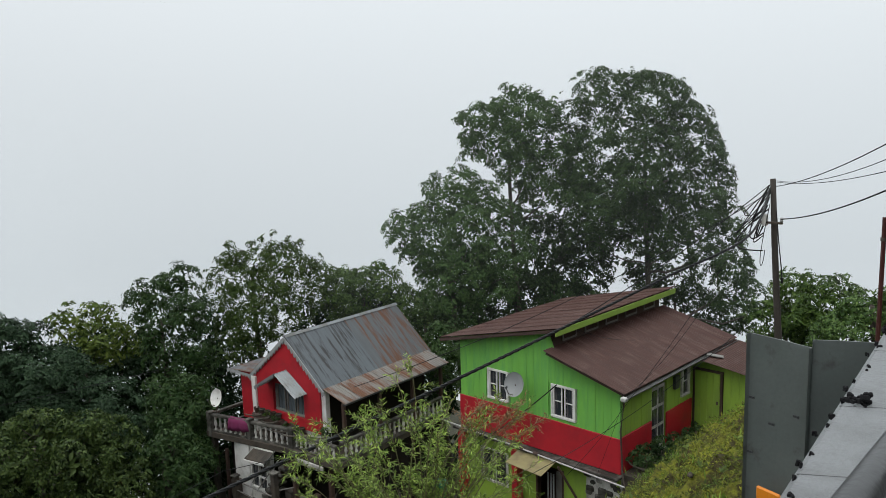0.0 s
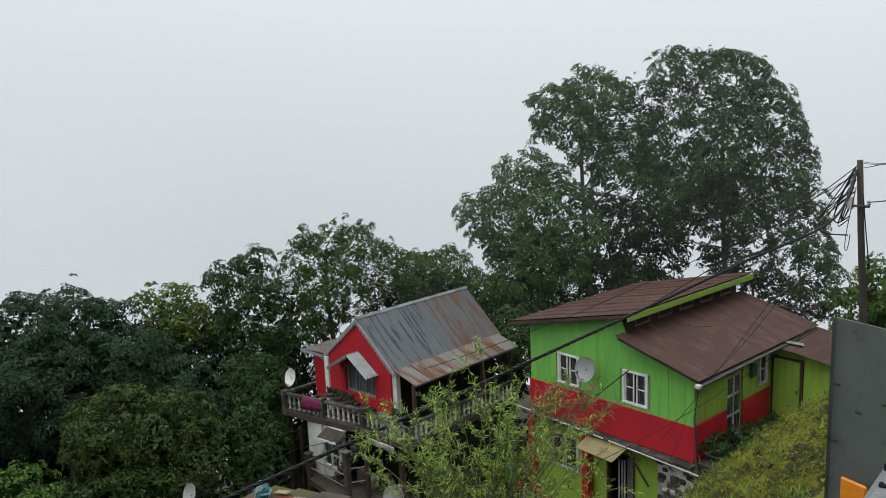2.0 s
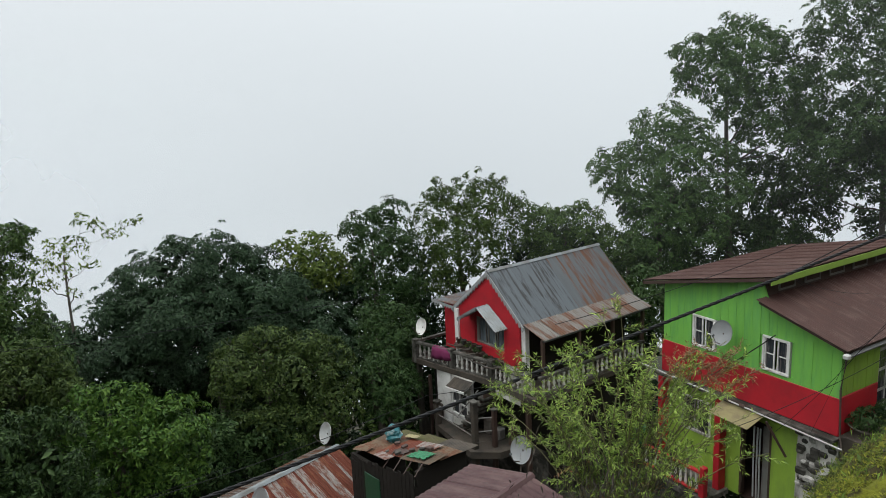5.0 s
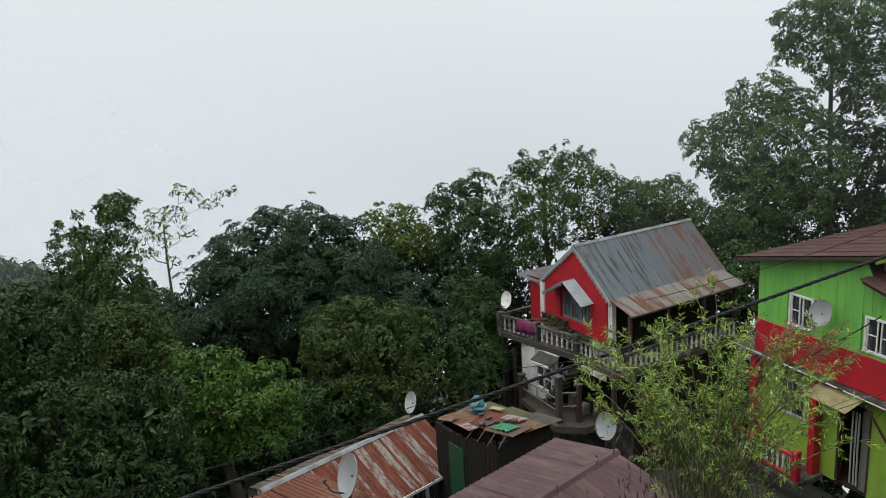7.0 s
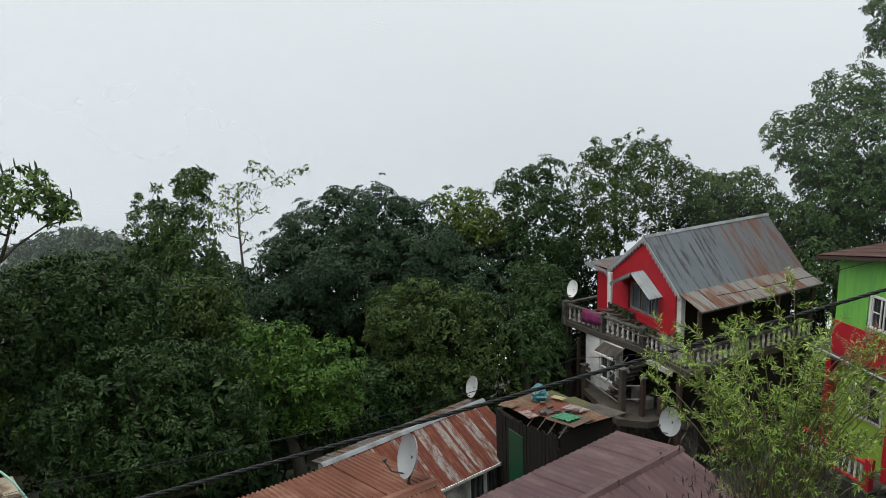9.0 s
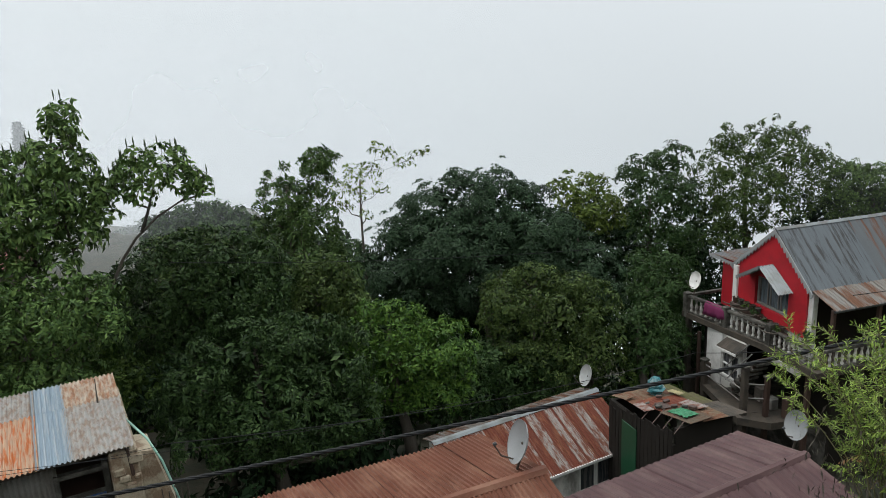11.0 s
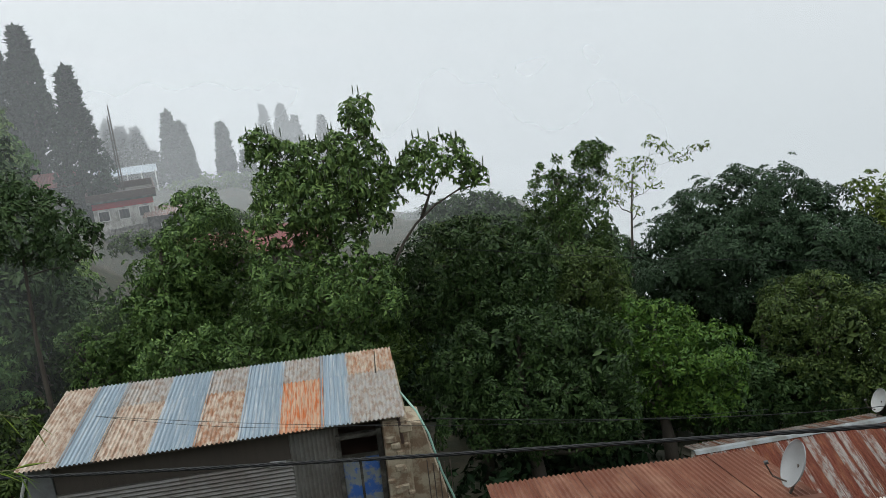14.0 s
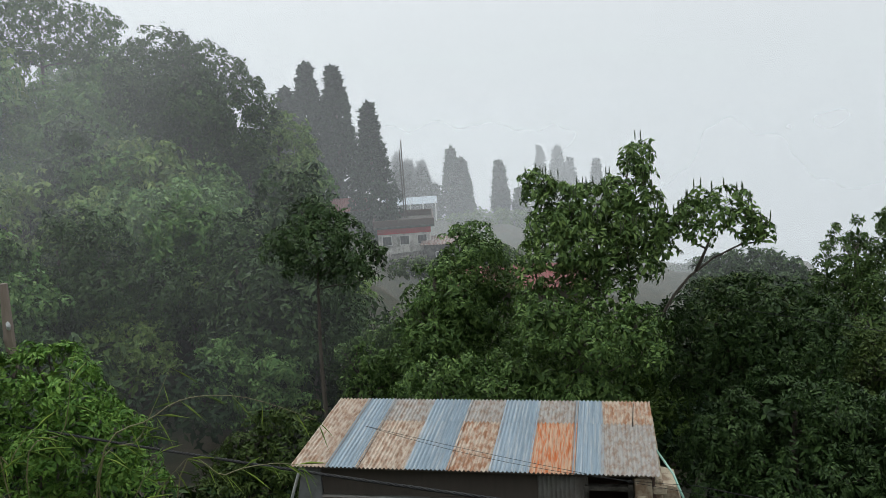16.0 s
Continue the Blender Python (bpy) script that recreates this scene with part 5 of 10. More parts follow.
tree((-31.07, -35.67, -9.51), "hill", "round bushy tree on the misty slope", 1.00,
     [(0.4, -0.4, 2.2, 1.20), (-0.1, 0.3, 4.1, 1.20), (-0.6, 1.3, 2.4, 1.20), (0.2, -1.2, 3.4, 0.95), (0.8, -1.7, 1.7, 0.95), (-0.1, 0.6, 1.4, 0.70), (-0.9, 1.0, 3.6, 0.70), (0.8, -1.6, 2.7, 0.46), (-0.4, 1.2, 1.3, 0.46), (0.6, 1.0, 3.0, 0.46), (-1.0, 0.8, 4.3, 0.46), (0.1, -0.9, 4.3, 0.46)])
tree((-32.88, -30.17, -11.40), "hill", "bushy green tree on the misty slope", 1.00,
     [(0.5, -0.4, 5.0, 1.30), (-0.2, 1.0, 5.0, 1.30), (-0.4, 0.1, 6.5, 1.30), (0.4, 0.5, 3.8, 0.70), (0.2, -1.1, 6.2, 0.70), (0.9, -1.3, 4.2, 0.45), (-0.5, 1.5, 4.1, 0.45), (0.0, 1.2, 3.9, 0.45), (-1.2, 0.0, 3.6, 0.45), (0.6, -0.4, 3.7, 0.45), (0.0, -0.7, 7.0, 0.45), (0.6, -1.6, 5.6, 0.45), (-0.7, 1.1, 6.0, 0.45), (-0.5, -0.7, 7.4, 0.45)], leaf=0.22)
tree((-27.26, -24.15, -13.11), "hillpale", "yellowish green tree on the misty slope", 1.00,
     [(-0.3, 0.7, 5.3, 1.20), (0.7, -1.3, 4.9, 1.20), (0.3, 0.0, 4.1, 1.20), (-0.5, 1.3, 4.1, 0.95), (0.1, -0.5, 5.6, 0.70), (0.7, -1.5, 3.7, 0.45), (-0.8, 1.7, 4.8, 0.45), (-0.1, 0.7, 3.5, 0.45), (-1.2, -0.2, 3.1, 0.45), (0.4, -1.2, 3.4, 0.45)])
tree((-22.81, -26.01, -12.51), "hillpale", "grey green bushy tree on the misty slope", 1.00,
     [(0.0, 0.6, 2.4, 1.20), (0.1, -0.7, 3.4, 1.20), (-0.2, 0.7, 3.7, 0.70), (-0.5, 1.5, 2.3, 0.45), (0.2, -0.7, 2.0, 0.45), (-0.7, 1.1, 2.9, 0.45), (0.6, -1.3, 4.0, 0.45), (0.6, -0.9, 2.4, 0.45), (-0.4, -0.3, 4.1, 0.45)], leaf=0.18)
tree((-23.10, -20.23, -13.68), "hill", "dark green bushy tree on the slope below", 1.00,
     [(0.7, -1.0, 3.3, 1.20), (0.2, 0.4, 2.4, 1.20), (-0.3, 0.8, 3.8, 1.20), (-0.9, 1.3, 2.5, 0.70), (-0.2, -0.5, 4.3, 0.70), (0.5, -0.9, 2.0, 0.70), (-0.9, 1.5, 3.3, 0.45), (0.5, -1.6, 4.2, 0.45), (-0.6, 1.2, 1.7, 0.45), (0.1, -1.2, 4.4, 0.45), (0.2, -0.1, 3.7, 0.45)], leaf=0.18)
tree((-22.81, -14.64, -14.92), "sunny", "light green bush behind the tin shed", 1.00,
     [(0.0, -0.0, 5.7, 0.90), (0.3, 0.3, 4.9, 0.50), (-0.2, 0.8, 5.2, 0.50), (0.0, -0.3, 6.4, 0.33), (0.2, -0.6, 4.9, 0.33), (0.1, -0.9, 6.1, 0.33), (0.1, -0.9, 5.2, 0.33), (-0.3, 0.8, 5.8, 0.33), (-0.4, 0.5, 6.0, 0.33)], leaf=0.16)
tree((-9.55, 30.75, -16.05), "mid", "light green shrubby tree behind the utility pole", 1.00,
     [(-0.6, -1.0, 8.6, 0.90), (0.0, 0.3, 9.0, 0.90), (1.2, 0.8, 8.4, 0.90), (-1.1, -0.8, 9.4, 0.70), (0.4, 0.5, 8.1, 0.70), (-0.6, -0.1, 9.5, 0.50), (-1.4, -1.2, 8.8, 0.50), (0.7, 0.9, 9.0, 0.50), (-0.0, -0.4, 8.2, 0.50), (1.7, 1.5, 7.9, 0.33)], leaf=0.15)
tree((-47.10, -22.45, -20.47), "mid", "leafy bushes below the far houses", 1.00,
     [(0.0, 3.3, 9.3, 0.90), (-0.1, 1.6, 9.4, 0.90), (-0.2, 0.5, 8.9, 0.90), (0.2, -1.8, 8.9, 0.90), (0.1, -3.4, 8.8, 0.90), (0.3, -0.6, 9.0, 0.90), (0.2, -4.6, 8.6, 0.70), (0.1, 4.2, 9.8, 0.50), (-0.1, 2.7, 10.0, 0.50), (-0.0, 2.3, 8.9, 0.50), (-0.3, -4.4, 8.2, 0.33), (-0.1, -2.6, 8.2, 0.33), (0.1, 1.4, 8.6, 0.33), (-0.2, 3.6, 10.1, 0.33), (0.1, -0.1, 8.4, 0.33), (0.4, -2.5, 8.9, 0.33), (-0.1, 1.8, 8.6, 0.33), (0.1, 4.2, 9.2, 0.33), (-0.0, -0.0, 9.5, 0.33), (0.4, 2.7, 9.6, 0.33), (-0.2, 2.1, 10.0, 0.33), (-0.0, -3.0, 8.3, 0.33), (-0.7, 2.9, 10.1, 0.33), (0.0, -1.3, 9.4, 0.33), (-0.1, -2.7, 9.2, 0.33), (-0.2, -4.3, 9.1, 0.33), (-0.5, 0.7, 9.6, 0.33), (0.2, -1.3, 8.3, 0.33)], leaf=0.22)
tree((-127.47, -12.59, -29.86), "dark", "far trees half lost in the fog", 1.00,
     [(0.4, 5.5, -1.0, 2.40), (-0.2, 2.2, 0.2, 2.40), (0.3, -4.0, -0.8, 2.40), (0.2, -0.8, -0.4, 2.40), (0.2, -7.1, -0.8, 2.40), (0.5, 8.3, -1.1, 1.85), (-0.1, -9.9, -1.1, 1.85), (0.4, 3.3, -2.0, 1.30), (0.3, 1.6, -1.9, 1.30), (-0.9, 4.9, 1.1, 1.30), (-0.3, 6.8, 0.7, 0.85), (0.1, -2.2, -2.5, 0.85), (0.4, 0.1, -2.3, 0.85), (-1.0, -6.0, 0.7, 0.85), (-1.0, -2.4, 0.8, 0.85), (-0.9, 3.2, 1.9, 0.85), (0.1, 7.0, -2.6, 0.85), (-0.1, -5.8, -2.3, 0.85), (-0.6, 0.0, 1.2, 0.85)], leaf=0.55)
# backing trees fill gaps between crowns, shade put into their leaf colour
tree((-32.34, 17.80, -20.62), "shade", "dense backing tree darkened for shade deep in the wood", 1.00,
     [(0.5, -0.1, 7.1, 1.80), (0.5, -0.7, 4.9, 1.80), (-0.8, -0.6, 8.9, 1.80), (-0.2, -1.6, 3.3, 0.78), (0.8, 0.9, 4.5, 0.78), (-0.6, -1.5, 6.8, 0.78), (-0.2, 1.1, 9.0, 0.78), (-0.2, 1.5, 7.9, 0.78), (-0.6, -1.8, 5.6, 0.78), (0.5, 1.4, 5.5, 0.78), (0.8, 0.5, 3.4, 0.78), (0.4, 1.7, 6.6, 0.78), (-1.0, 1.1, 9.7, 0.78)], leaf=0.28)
tree((-35.43, 12.61, -20.94), "shade", "dense backing tree darkened for shade deep in the wood", 1.00,
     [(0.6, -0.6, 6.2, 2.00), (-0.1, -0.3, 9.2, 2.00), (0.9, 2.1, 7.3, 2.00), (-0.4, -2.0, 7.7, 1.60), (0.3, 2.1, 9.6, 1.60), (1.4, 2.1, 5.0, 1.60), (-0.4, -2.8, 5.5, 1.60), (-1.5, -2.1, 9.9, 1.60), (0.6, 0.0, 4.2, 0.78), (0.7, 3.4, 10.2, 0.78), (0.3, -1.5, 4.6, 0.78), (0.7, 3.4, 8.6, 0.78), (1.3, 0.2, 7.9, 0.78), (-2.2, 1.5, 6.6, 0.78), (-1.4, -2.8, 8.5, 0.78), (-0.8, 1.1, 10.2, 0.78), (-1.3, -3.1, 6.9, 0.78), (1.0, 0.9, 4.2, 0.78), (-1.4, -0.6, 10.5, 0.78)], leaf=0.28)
tree((-37.39, 6.74, -20.99), "shade", "dense backing tree darkened for shade deep in the wood", 1.00,
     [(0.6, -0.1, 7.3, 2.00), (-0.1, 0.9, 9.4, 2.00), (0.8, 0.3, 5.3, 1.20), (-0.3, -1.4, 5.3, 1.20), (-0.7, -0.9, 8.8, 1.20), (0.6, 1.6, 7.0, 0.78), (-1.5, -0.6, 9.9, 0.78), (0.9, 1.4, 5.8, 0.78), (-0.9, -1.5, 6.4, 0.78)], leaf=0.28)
tree((-30.16, 25.52, -21.81), "shade", "dense tree behind the red house, darkened for shade", 1.00,
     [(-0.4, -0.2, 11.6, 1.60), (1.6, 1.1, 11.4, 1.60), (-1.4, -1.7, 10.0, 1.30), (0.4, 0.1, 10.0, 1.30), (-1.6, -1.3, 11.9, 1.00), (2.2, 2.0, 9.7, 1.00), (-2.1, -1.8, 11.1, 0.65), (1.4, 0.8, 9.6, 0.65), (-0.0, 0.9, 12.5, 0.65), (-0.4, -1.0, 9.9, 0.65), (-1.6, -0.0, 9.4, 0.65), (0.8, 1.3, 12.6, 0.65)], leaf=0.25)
tree((-26.26, 27.25, -21.05), "spire", "thin green tree between the two houses", 1.00,
     [(-0.4, -0.3, 11.6, 0.80), (0.2, 0.4, 10.5, 0.80), (0.3, -0.5, 9.6, 0.80), (-0.3, -0.4, 10.4, 0.65), (0.2, 0.6, 11.5, 0.65), (-0.1, 0.2, 12.4, 0.65), (0.5, 0.2, 8.9, 0.50), (0.6, 0.5, 9.6, 0.33), (-0.3, -0.6, 9.0, 0.33), (-0.2, -0.9, 9.9, 0.33), (-0.4, -0.4, 12.3, 0.33), (-0.8, -0.4, 10.9, 0.33), (0.3, -0.1, 11.2, 0.33), (-0.8, 1.0, 10.8, 0.33), (0.5, 0.8, 11.0, 0.33), (0.4, 0.5, 12.2, 0.33), (0.3, -0.3, 8.8, 0.33)], leaf=0.15)
tree((-26.41, 13.90, -17.24), "dark", "dark green tree close behind the red house", 1.00,
     [(-0.1, -0.1, 6.6, 1.00), (0.6, -0.3, 5.4, 1.00), (-0.4, -0.3, 7.6, 0.60), (-0.1, 0.4, 7.6, 0.60), (0.2, 0.7, 6.0, 0.60), (0.0, -0.8, 6.0, 0.39), (-1.1, -0.2, 5.5, 0.39), (0.3, 0.8, 6.8, 0.39)], leaf=0.15)
tree((-25.15, 5.67, -15.34), "dark", "deep green tree behind the tin sheds", 1.00,
     [(0.3, -1.8, 3.4, 1.20), (-0.1, 1.6, 3.1, 1.20), (0.5, -0.2, 3.3, 1.20), (0.1, 3.0, 2.9, 1.20), (-0.5, -1.1, 4.3, 0.70), (0.2, -1.1, 2.2, 0.70), (0.4, 2.0, 2.3, 0.45), (-0.2, 0.7, 3.9, 0.45), (-0.5, -1.9, 4.4, 0.45), (0.0, 1.2, 2.0, 0.45), (-0.4, -2.4, 3.9, 0.45), (0.1, -0.8, 3.9, 0.45), (-1.5, -0.5, 3.1, 0.45), (-0.1, 2.4, 3.8, 0.45), (-0.5, -0.2, 4.2, 0.45), (0.3, 0.5, 2.1, 0.45), (0.3, -0.4, 2.1, 0.45), (0.0, -2.4, 2.4, 0.45), (0.2, -1.8, 2.1, 0.45)], leaf=0.16)
tree((-23.08, 29.65, -21.13), "dusky", "dark leafy tree in the shade of the tall trees", 1.00,
     [(-1.1, -2.3, 12.3, 0.90), (0.5, 0.5, 11.7, 0.90), (-0.4, -1.3, 11.4, 0.90), (-0.6, -0.8, 12.8, 0.90), (1.4, 1.3, 12.5, 0.90), (0.6, 2.5, 12.1, 0.90), (2.3, 2.7, 12.3, 0.90), (0.4, 0.3, 13.0, 0.90), (-2.0, -2.4, 11.4, 0.90), (-1.4, -1.4, 13.3, 0.70), (-2.3, -2.3, 12.6, 0.70), (-1.2, -1.7, 11.0, 0.70), (0.2, -0.8, 12.1, 0.70), (1.1, 1.3, 11.4, 0.50), (1.6, 1.9, 11.6, 0.50), (0.8, 1.5, 13.2, 0.50), (0.2, -0.5, 11.3, 0.50), (-0.4, -0.0, 13.5, 0.50), (1.7, 2.2, 12.8, 0.50), (-0.9, -0.9, 13.7, 0.50), (-0.3, -2.0, 12.3, 0.33), (2.2, 2.2, 11.8, 0.33), (-1.5, -2.4, 10.7, 0.33), (1.6, 1.6, 13.2, 0.33), (-0.9, -1.7, 12.8, 0.33), (2.0, 1.9, 12.1, 0.33), (1.2, 3.1, 11.8, 0.33), (2.9, 3.0, 11.8, 0.33), (-1.5, -2.2, 13.0, 0.33), (-2.7, -0.8, 12.6, 0.33), (1.0, 0.4, 12.4, 0.33), (-0.1, 2.0, 12.0, 0.33), (0.6, 1.0, 13.4, 0.33), (-0.6, -2.0, 11.8, 0.33), (0.1, -0.4, 12.6, 0.33), (-1.0, 0.9, 12.3, 0.33), (-2.3, -2.8, 12.0, 0.33), (0.9, 0.9, 11.2, 0.33), (-0.1, -0.2, 13.0, 0.33), (-1.0, 0.8, 12.7, 0.33)], leaf=0.17)
tree((-18.02, 36.70, -24.60), "dusky", "thin leafy tree behind the brown roof", 1.00,
     [(1.8, 1.3, 14.1, 0.70), (-0.6, -0.7, 16.0, 0.70), (0.3, -0.1, 15.5, 0.70), (-1.5, -1.4, 16.4, 0.70), (1.1, 0.8, 14.8, 0.70), (-0.1, -0.0, 16.2, 0.55), (-1.3, -0.7, 16.8, 0.40), (-1.9, -1.6, 16.8, 0.40), (0.5, 0.5, 14.8, 0.40), (2.3, 1.9, 13.8, 0.40), (-0.5, -0.3, 16.7, 0.40), (1.4, 0.9, 13.9, 0.40), (-0.3, -0.2, 15.4, 0.40), (-0.7, 0.6, 15.2, 0.40), (-1.2, -1.1, 15.8, 0.40), (-1.6, -0.3, 15.6, 0.40), (1.0, 0.6, 14.1, 0.40), (1.4, 1.6, 14.7, 0.40), (0.7, 0.9, 15.3, 0.40), (-2.0, -1.9, 16.3, 0.40), (0.2, 0.5, 16.0, 0.26), (0.5, 0.8, 15.7, 0.26), (0.4, 0.4, 14.4, 0.26), (-0.7, -0.8, 16.8, 0.26), (0.2, -0.1, 14.7, 0.26), (0.2, -0.4, 15.0, 0.26), (-1.5, -1.4, 17.0, 0.26), (-0.5, -0.7, 15.2, 0.26), (-0.8, -1.0, 15.4, 0.26), (-2.3, -1.6, 17.1, 0.26), (0.8, 0.2, 14.4, 0.26), (-1.8, -1.5, 15.8, 0.26), (1.7, 1.1, 13.5, 0.26), (-1.5, -1.3, 15.7, 0.26), (-0.8, -1.4, 16.4, 0.26), (2.2, 1.8, 14.2, 0.26), (2.6, 2.4, 13.7, 0.26), (1.9, 1.8, 13.5, 0.26)], leaf=0.17)
tree((-26.56, -7.86, -15.81), "mid", "leafy green tree behind the spreading tree", 1.00,
     [(0.1, -0.5, 6.7, 1.20), (0.4, -1.7, 5.1, 1.20), (0.1, 2.0, 6.0, 1.20), (0.6, 1.1, 4.9, 1.20), (0.1, -2.1, 6.7, 1.20), (0.4, 2.5, 4.7, 1.20), (0.7, -0.1, 5.5, 0.95), (-1.4, -0.8, 4.7, 0.95), (0.1, 0.9, 6.8, 0.95), (-0.2, 1.9, 7.2, 0.70), (0.6, -0.5, 4.5, 0.70), (-0.6, 0.2, 7.4, 0.45), (-0.8, -2.0, 7.4, 0.45), (-0.6, -2.8, 7.3, 0.45), (0.1, -2.7, 5.5, 0.45), (-1.0, -3.1, 5.1, 0.45), (-0.5, -1.2, 7.5, 0.45), (0.5, -2.7, 4.6, 0.45), (0.9, 0.9, 6.0, 0.45), (-1.8, 0.2, 5.0, 0.45), (-0.4, 1.3, 7.5, 0.45), (-0.1, 3.3, 5.3, 0.45), (0.6, 0.2, 4.3, 0.45), (-0.2, 2.9, 5.8, 0.45)], leaf=0.17)
tree((-25.81, -10.82, -15.87), "sunny", "leafy green tree behind the tin shed", 1.00,
     [(1.3, -2.2, 6.3, 1.20), (0.0, -2.8, 5.8, 1.20), (-1.1, 2.4, 6.0, 1.20), (-1.5, 4.2, 5.6, 1.20), (0.3, 0.1, 5.7, 1.20), (1.7, -3.7, 6.1, 1.20), (-0.5, 1.2, 6.7, 1.20), (0.5, -0.9, 6.8, 1.20), (-0.2, 1.4, 5.4, 0.95), (1.2, -3.2, 7.4, 0.95), (0.7, -1.2, 5.6, 0.70), (-0.2, -1.6, 5.2, 0.70), (-1.6, 3.6, 6.6, 0.70), (-0.2, 0.0, 7.1, 0.70), (0.8, -2.1, 7.4, 0.70), (-1.4, 3.2, 4.9, 0.70), (1.9, -4.1, 7.5, 0.45), (1.4, -2.5, 5.1, 0.45), (1.3, -1.7, 5.2, 0.45), (-1.1, 2.3, 7.1, 0.45), (-2.0, 4.4, 6.5, 0.45), (-2.5, 4.9, 6.1, 0.45), (-1.0, 2.5, 4.8, 0.45), (-2.1, 4.9, 4.7, 0.45), (2.0, -4.3, 5.2, 0.45), (1.8, -2.9, 5.3, 0.45), (-0.6, 2.1, 4.9, 0.45)], leaf=0.17)
tree((-76.20, -2.82, -29.07), "dark", "far trees half lost in the fog", 1.00,
     [(-3.2, -8.0, 9.2, 1.70), (-1.9, -6.6, 6.8, 1.70), (2.5, 5.0, 7.6, 1.70), (1.7, 1.3, 6.9, 1.70), (-1.2, 1.2, 6.0, 1.70), (4.0, 8.9, 8.1, 1.70), (0.2, -0.8, 9.9, 1.70), (-3.3, -0.9, 9.0, 1.70), (4.7, 7.2, 6.8, 1.70), (-1.6, -5.8, 9.2, 1.70), (-0.7, -4.0, 6.5, 1.70), (1.5, 2.8, 8.3, 1.70), (0.5, -2.0, 7.8, 1.70), (-3.4, -2.2, 6.7, 1.70), (-1.6, -2.9, 10.8, 1.70), (4.8, 9.5, 5.2, 1.70), (2.9, 5.2, 5.4, 1.70), (0.2, -0.8, 5.8, 1.70), (-0.2, -3.8, 8.9, 1.70), (-5.0, -4.2, 7.7, 1.70), (-3.3, -8.7, 6.3, 1.70), (-2.8, -5.0, 11.0, 1.70), (0.0, 1.2, 9.8, 1.70), (2.3, 3.1, 6.0, 1.70), (3.4, 7.1, 8.5, 1.30), (4.9, 10.9, 6.8, 1.30), (-3.0, -6.7, 10.6, 1.30), (1.6, 0.2, 8.6, 1.30), (-3.0, 0.1, 7.3, 1.30), (-0.6, -2.5, 5.6, 1.30), (-1.1, -0.6, 11.5, 0.90), (4.4, 8.0, 4.8, 0.90), (-4.9, -9.0, 10.4, 0.90), (0.3, -2.3, 9.6, 0.90), (3.9, 6.6, 4.8, 0.90), (-4.2, -9.5, 8.0, 0.90), (1.2, 0.5, 5.3, 0.90), (1.7, 4.3, 9.0, 0.90), (-1.6, -5.5, 5.5, 0.90), (-1.5, -1.7, 11.8, 0.90), (4.2, 10.4, 7.9, 0.90), (2.2, 6.0, 8.8, 0.90), (-1.0, -5.0, 7.6, 0.90), (5.6, 9.2, 7.1, 0.59), (1.9, 9.6, 6.0, 0.59), (0.2, 2.6, 10.0, 0.59), (0.6, 3.2, 9.7, 0.59), (1.8, 1.7, 5.4, 0.59), (-1.0, 0.1, 10.9, 0.59), (-2.0, 0.1, 10.7, 0.59), (4.4, 6.0, 7.1, 0.59), (0.3, 6.2, 5.9, 0.59), (3.4, 8.8, 9.6, 0.59), (5.6, 10.5, 4.3, 0.59), (5.8, 10.9, 5.1, 0.59), (4.2, 11.1, 4.5, 0.59), (-4.1, -6.1, 11.6, 0.59), (4.0, 6.3, 7.7, 0.59), (2.6, 3.6, 4.6, 0.59), (-2.4, -7.4, 5.3, 0.59), (-2.4, -2.5, 12.2, 0.59), (-4.2, -7.8, 11.3, 0.59), (-3.1, -4.1, 12.1, 0.59), (-2.5, -3.4, 12.1, 0.59), (1.8, 2.1, 4.7, 0.59), (3.0, 7.8, 9.4, 0.59), (5.3, 11.3, 5.7, 0.59), (-1.9, -7.6, 7.7, 0.59), (-5.9, -8.1, 6.6, 0.59), (-3.9, -7.9, 10.6, 0.59), (-6.0, -8.1, 10.1, 0.59), (-1.3, -6.9, 8.7, 0.59), (-4.7, -9.6, 9.0, 0.59), (5.7, 8.5, 7.1, 0.59), (-1.0, -4.1, 10.3, 0.59), (-5.2, -4.4, 9.3, 0.59), (1.6, 1.4, 8.5, 0.59), (-4.3, -9.8, 6.9, 0.59), (-3.9, -10.1, 5.8, 0.59), (-2.1, -6.5, 5.2, 0.59)], leaf=0.50)
tree((-26.87, -0.18, -15.62), "shadowed", "dark leafy tree beside the tin roofs", 1.00,
     [(0.7, 1.4, 3.2, 1.00), (-0.1, -1.0, 2.0, 1.00), (0.9, 0.3, 3.1, 1.00), (0.5, -0.4, 4.1, 1.00), (-0.0, 0.9, 4.4, 1.00), (-0.9, -0.6, 4.9, 1.00), (-0.8, -1.4, 3.1, 0.80), (0.8, 0.6, 1.8, 0.80), (-1.1, -1.4, 4.1, 0.60), (-0.6, 0.3, 5.3, 0.60), (0.6, 1.7, 4.1, 0.39), (-0.7, -1.9, 1.8, 0.39), (0.3, -0.8, 3.2, 0.39), (1.2, 2.0, 2.8, 0.39), (0.8, 1.1, 2.4, 0.39), (-0.5, 1.1, 1.7, 0.39), (-0.3, -1.7, 2.6, 0.39), (1.1, 1.6, 2.4, 0.39), (0.6, -0.3, 1.7, 0.39), (-1.3, -1.4, 5.0, 0.39), (1.0, 0.4, 4.0, 0.39), (-2.0, 0.4, 2.7, 0.39), (-0.2, 0.1, 4.8, 0.39), (0.6, -0.1, 2.2, 0.39), (-1.2, -0.1, 1.3, 0.39)], leaf=0.16)
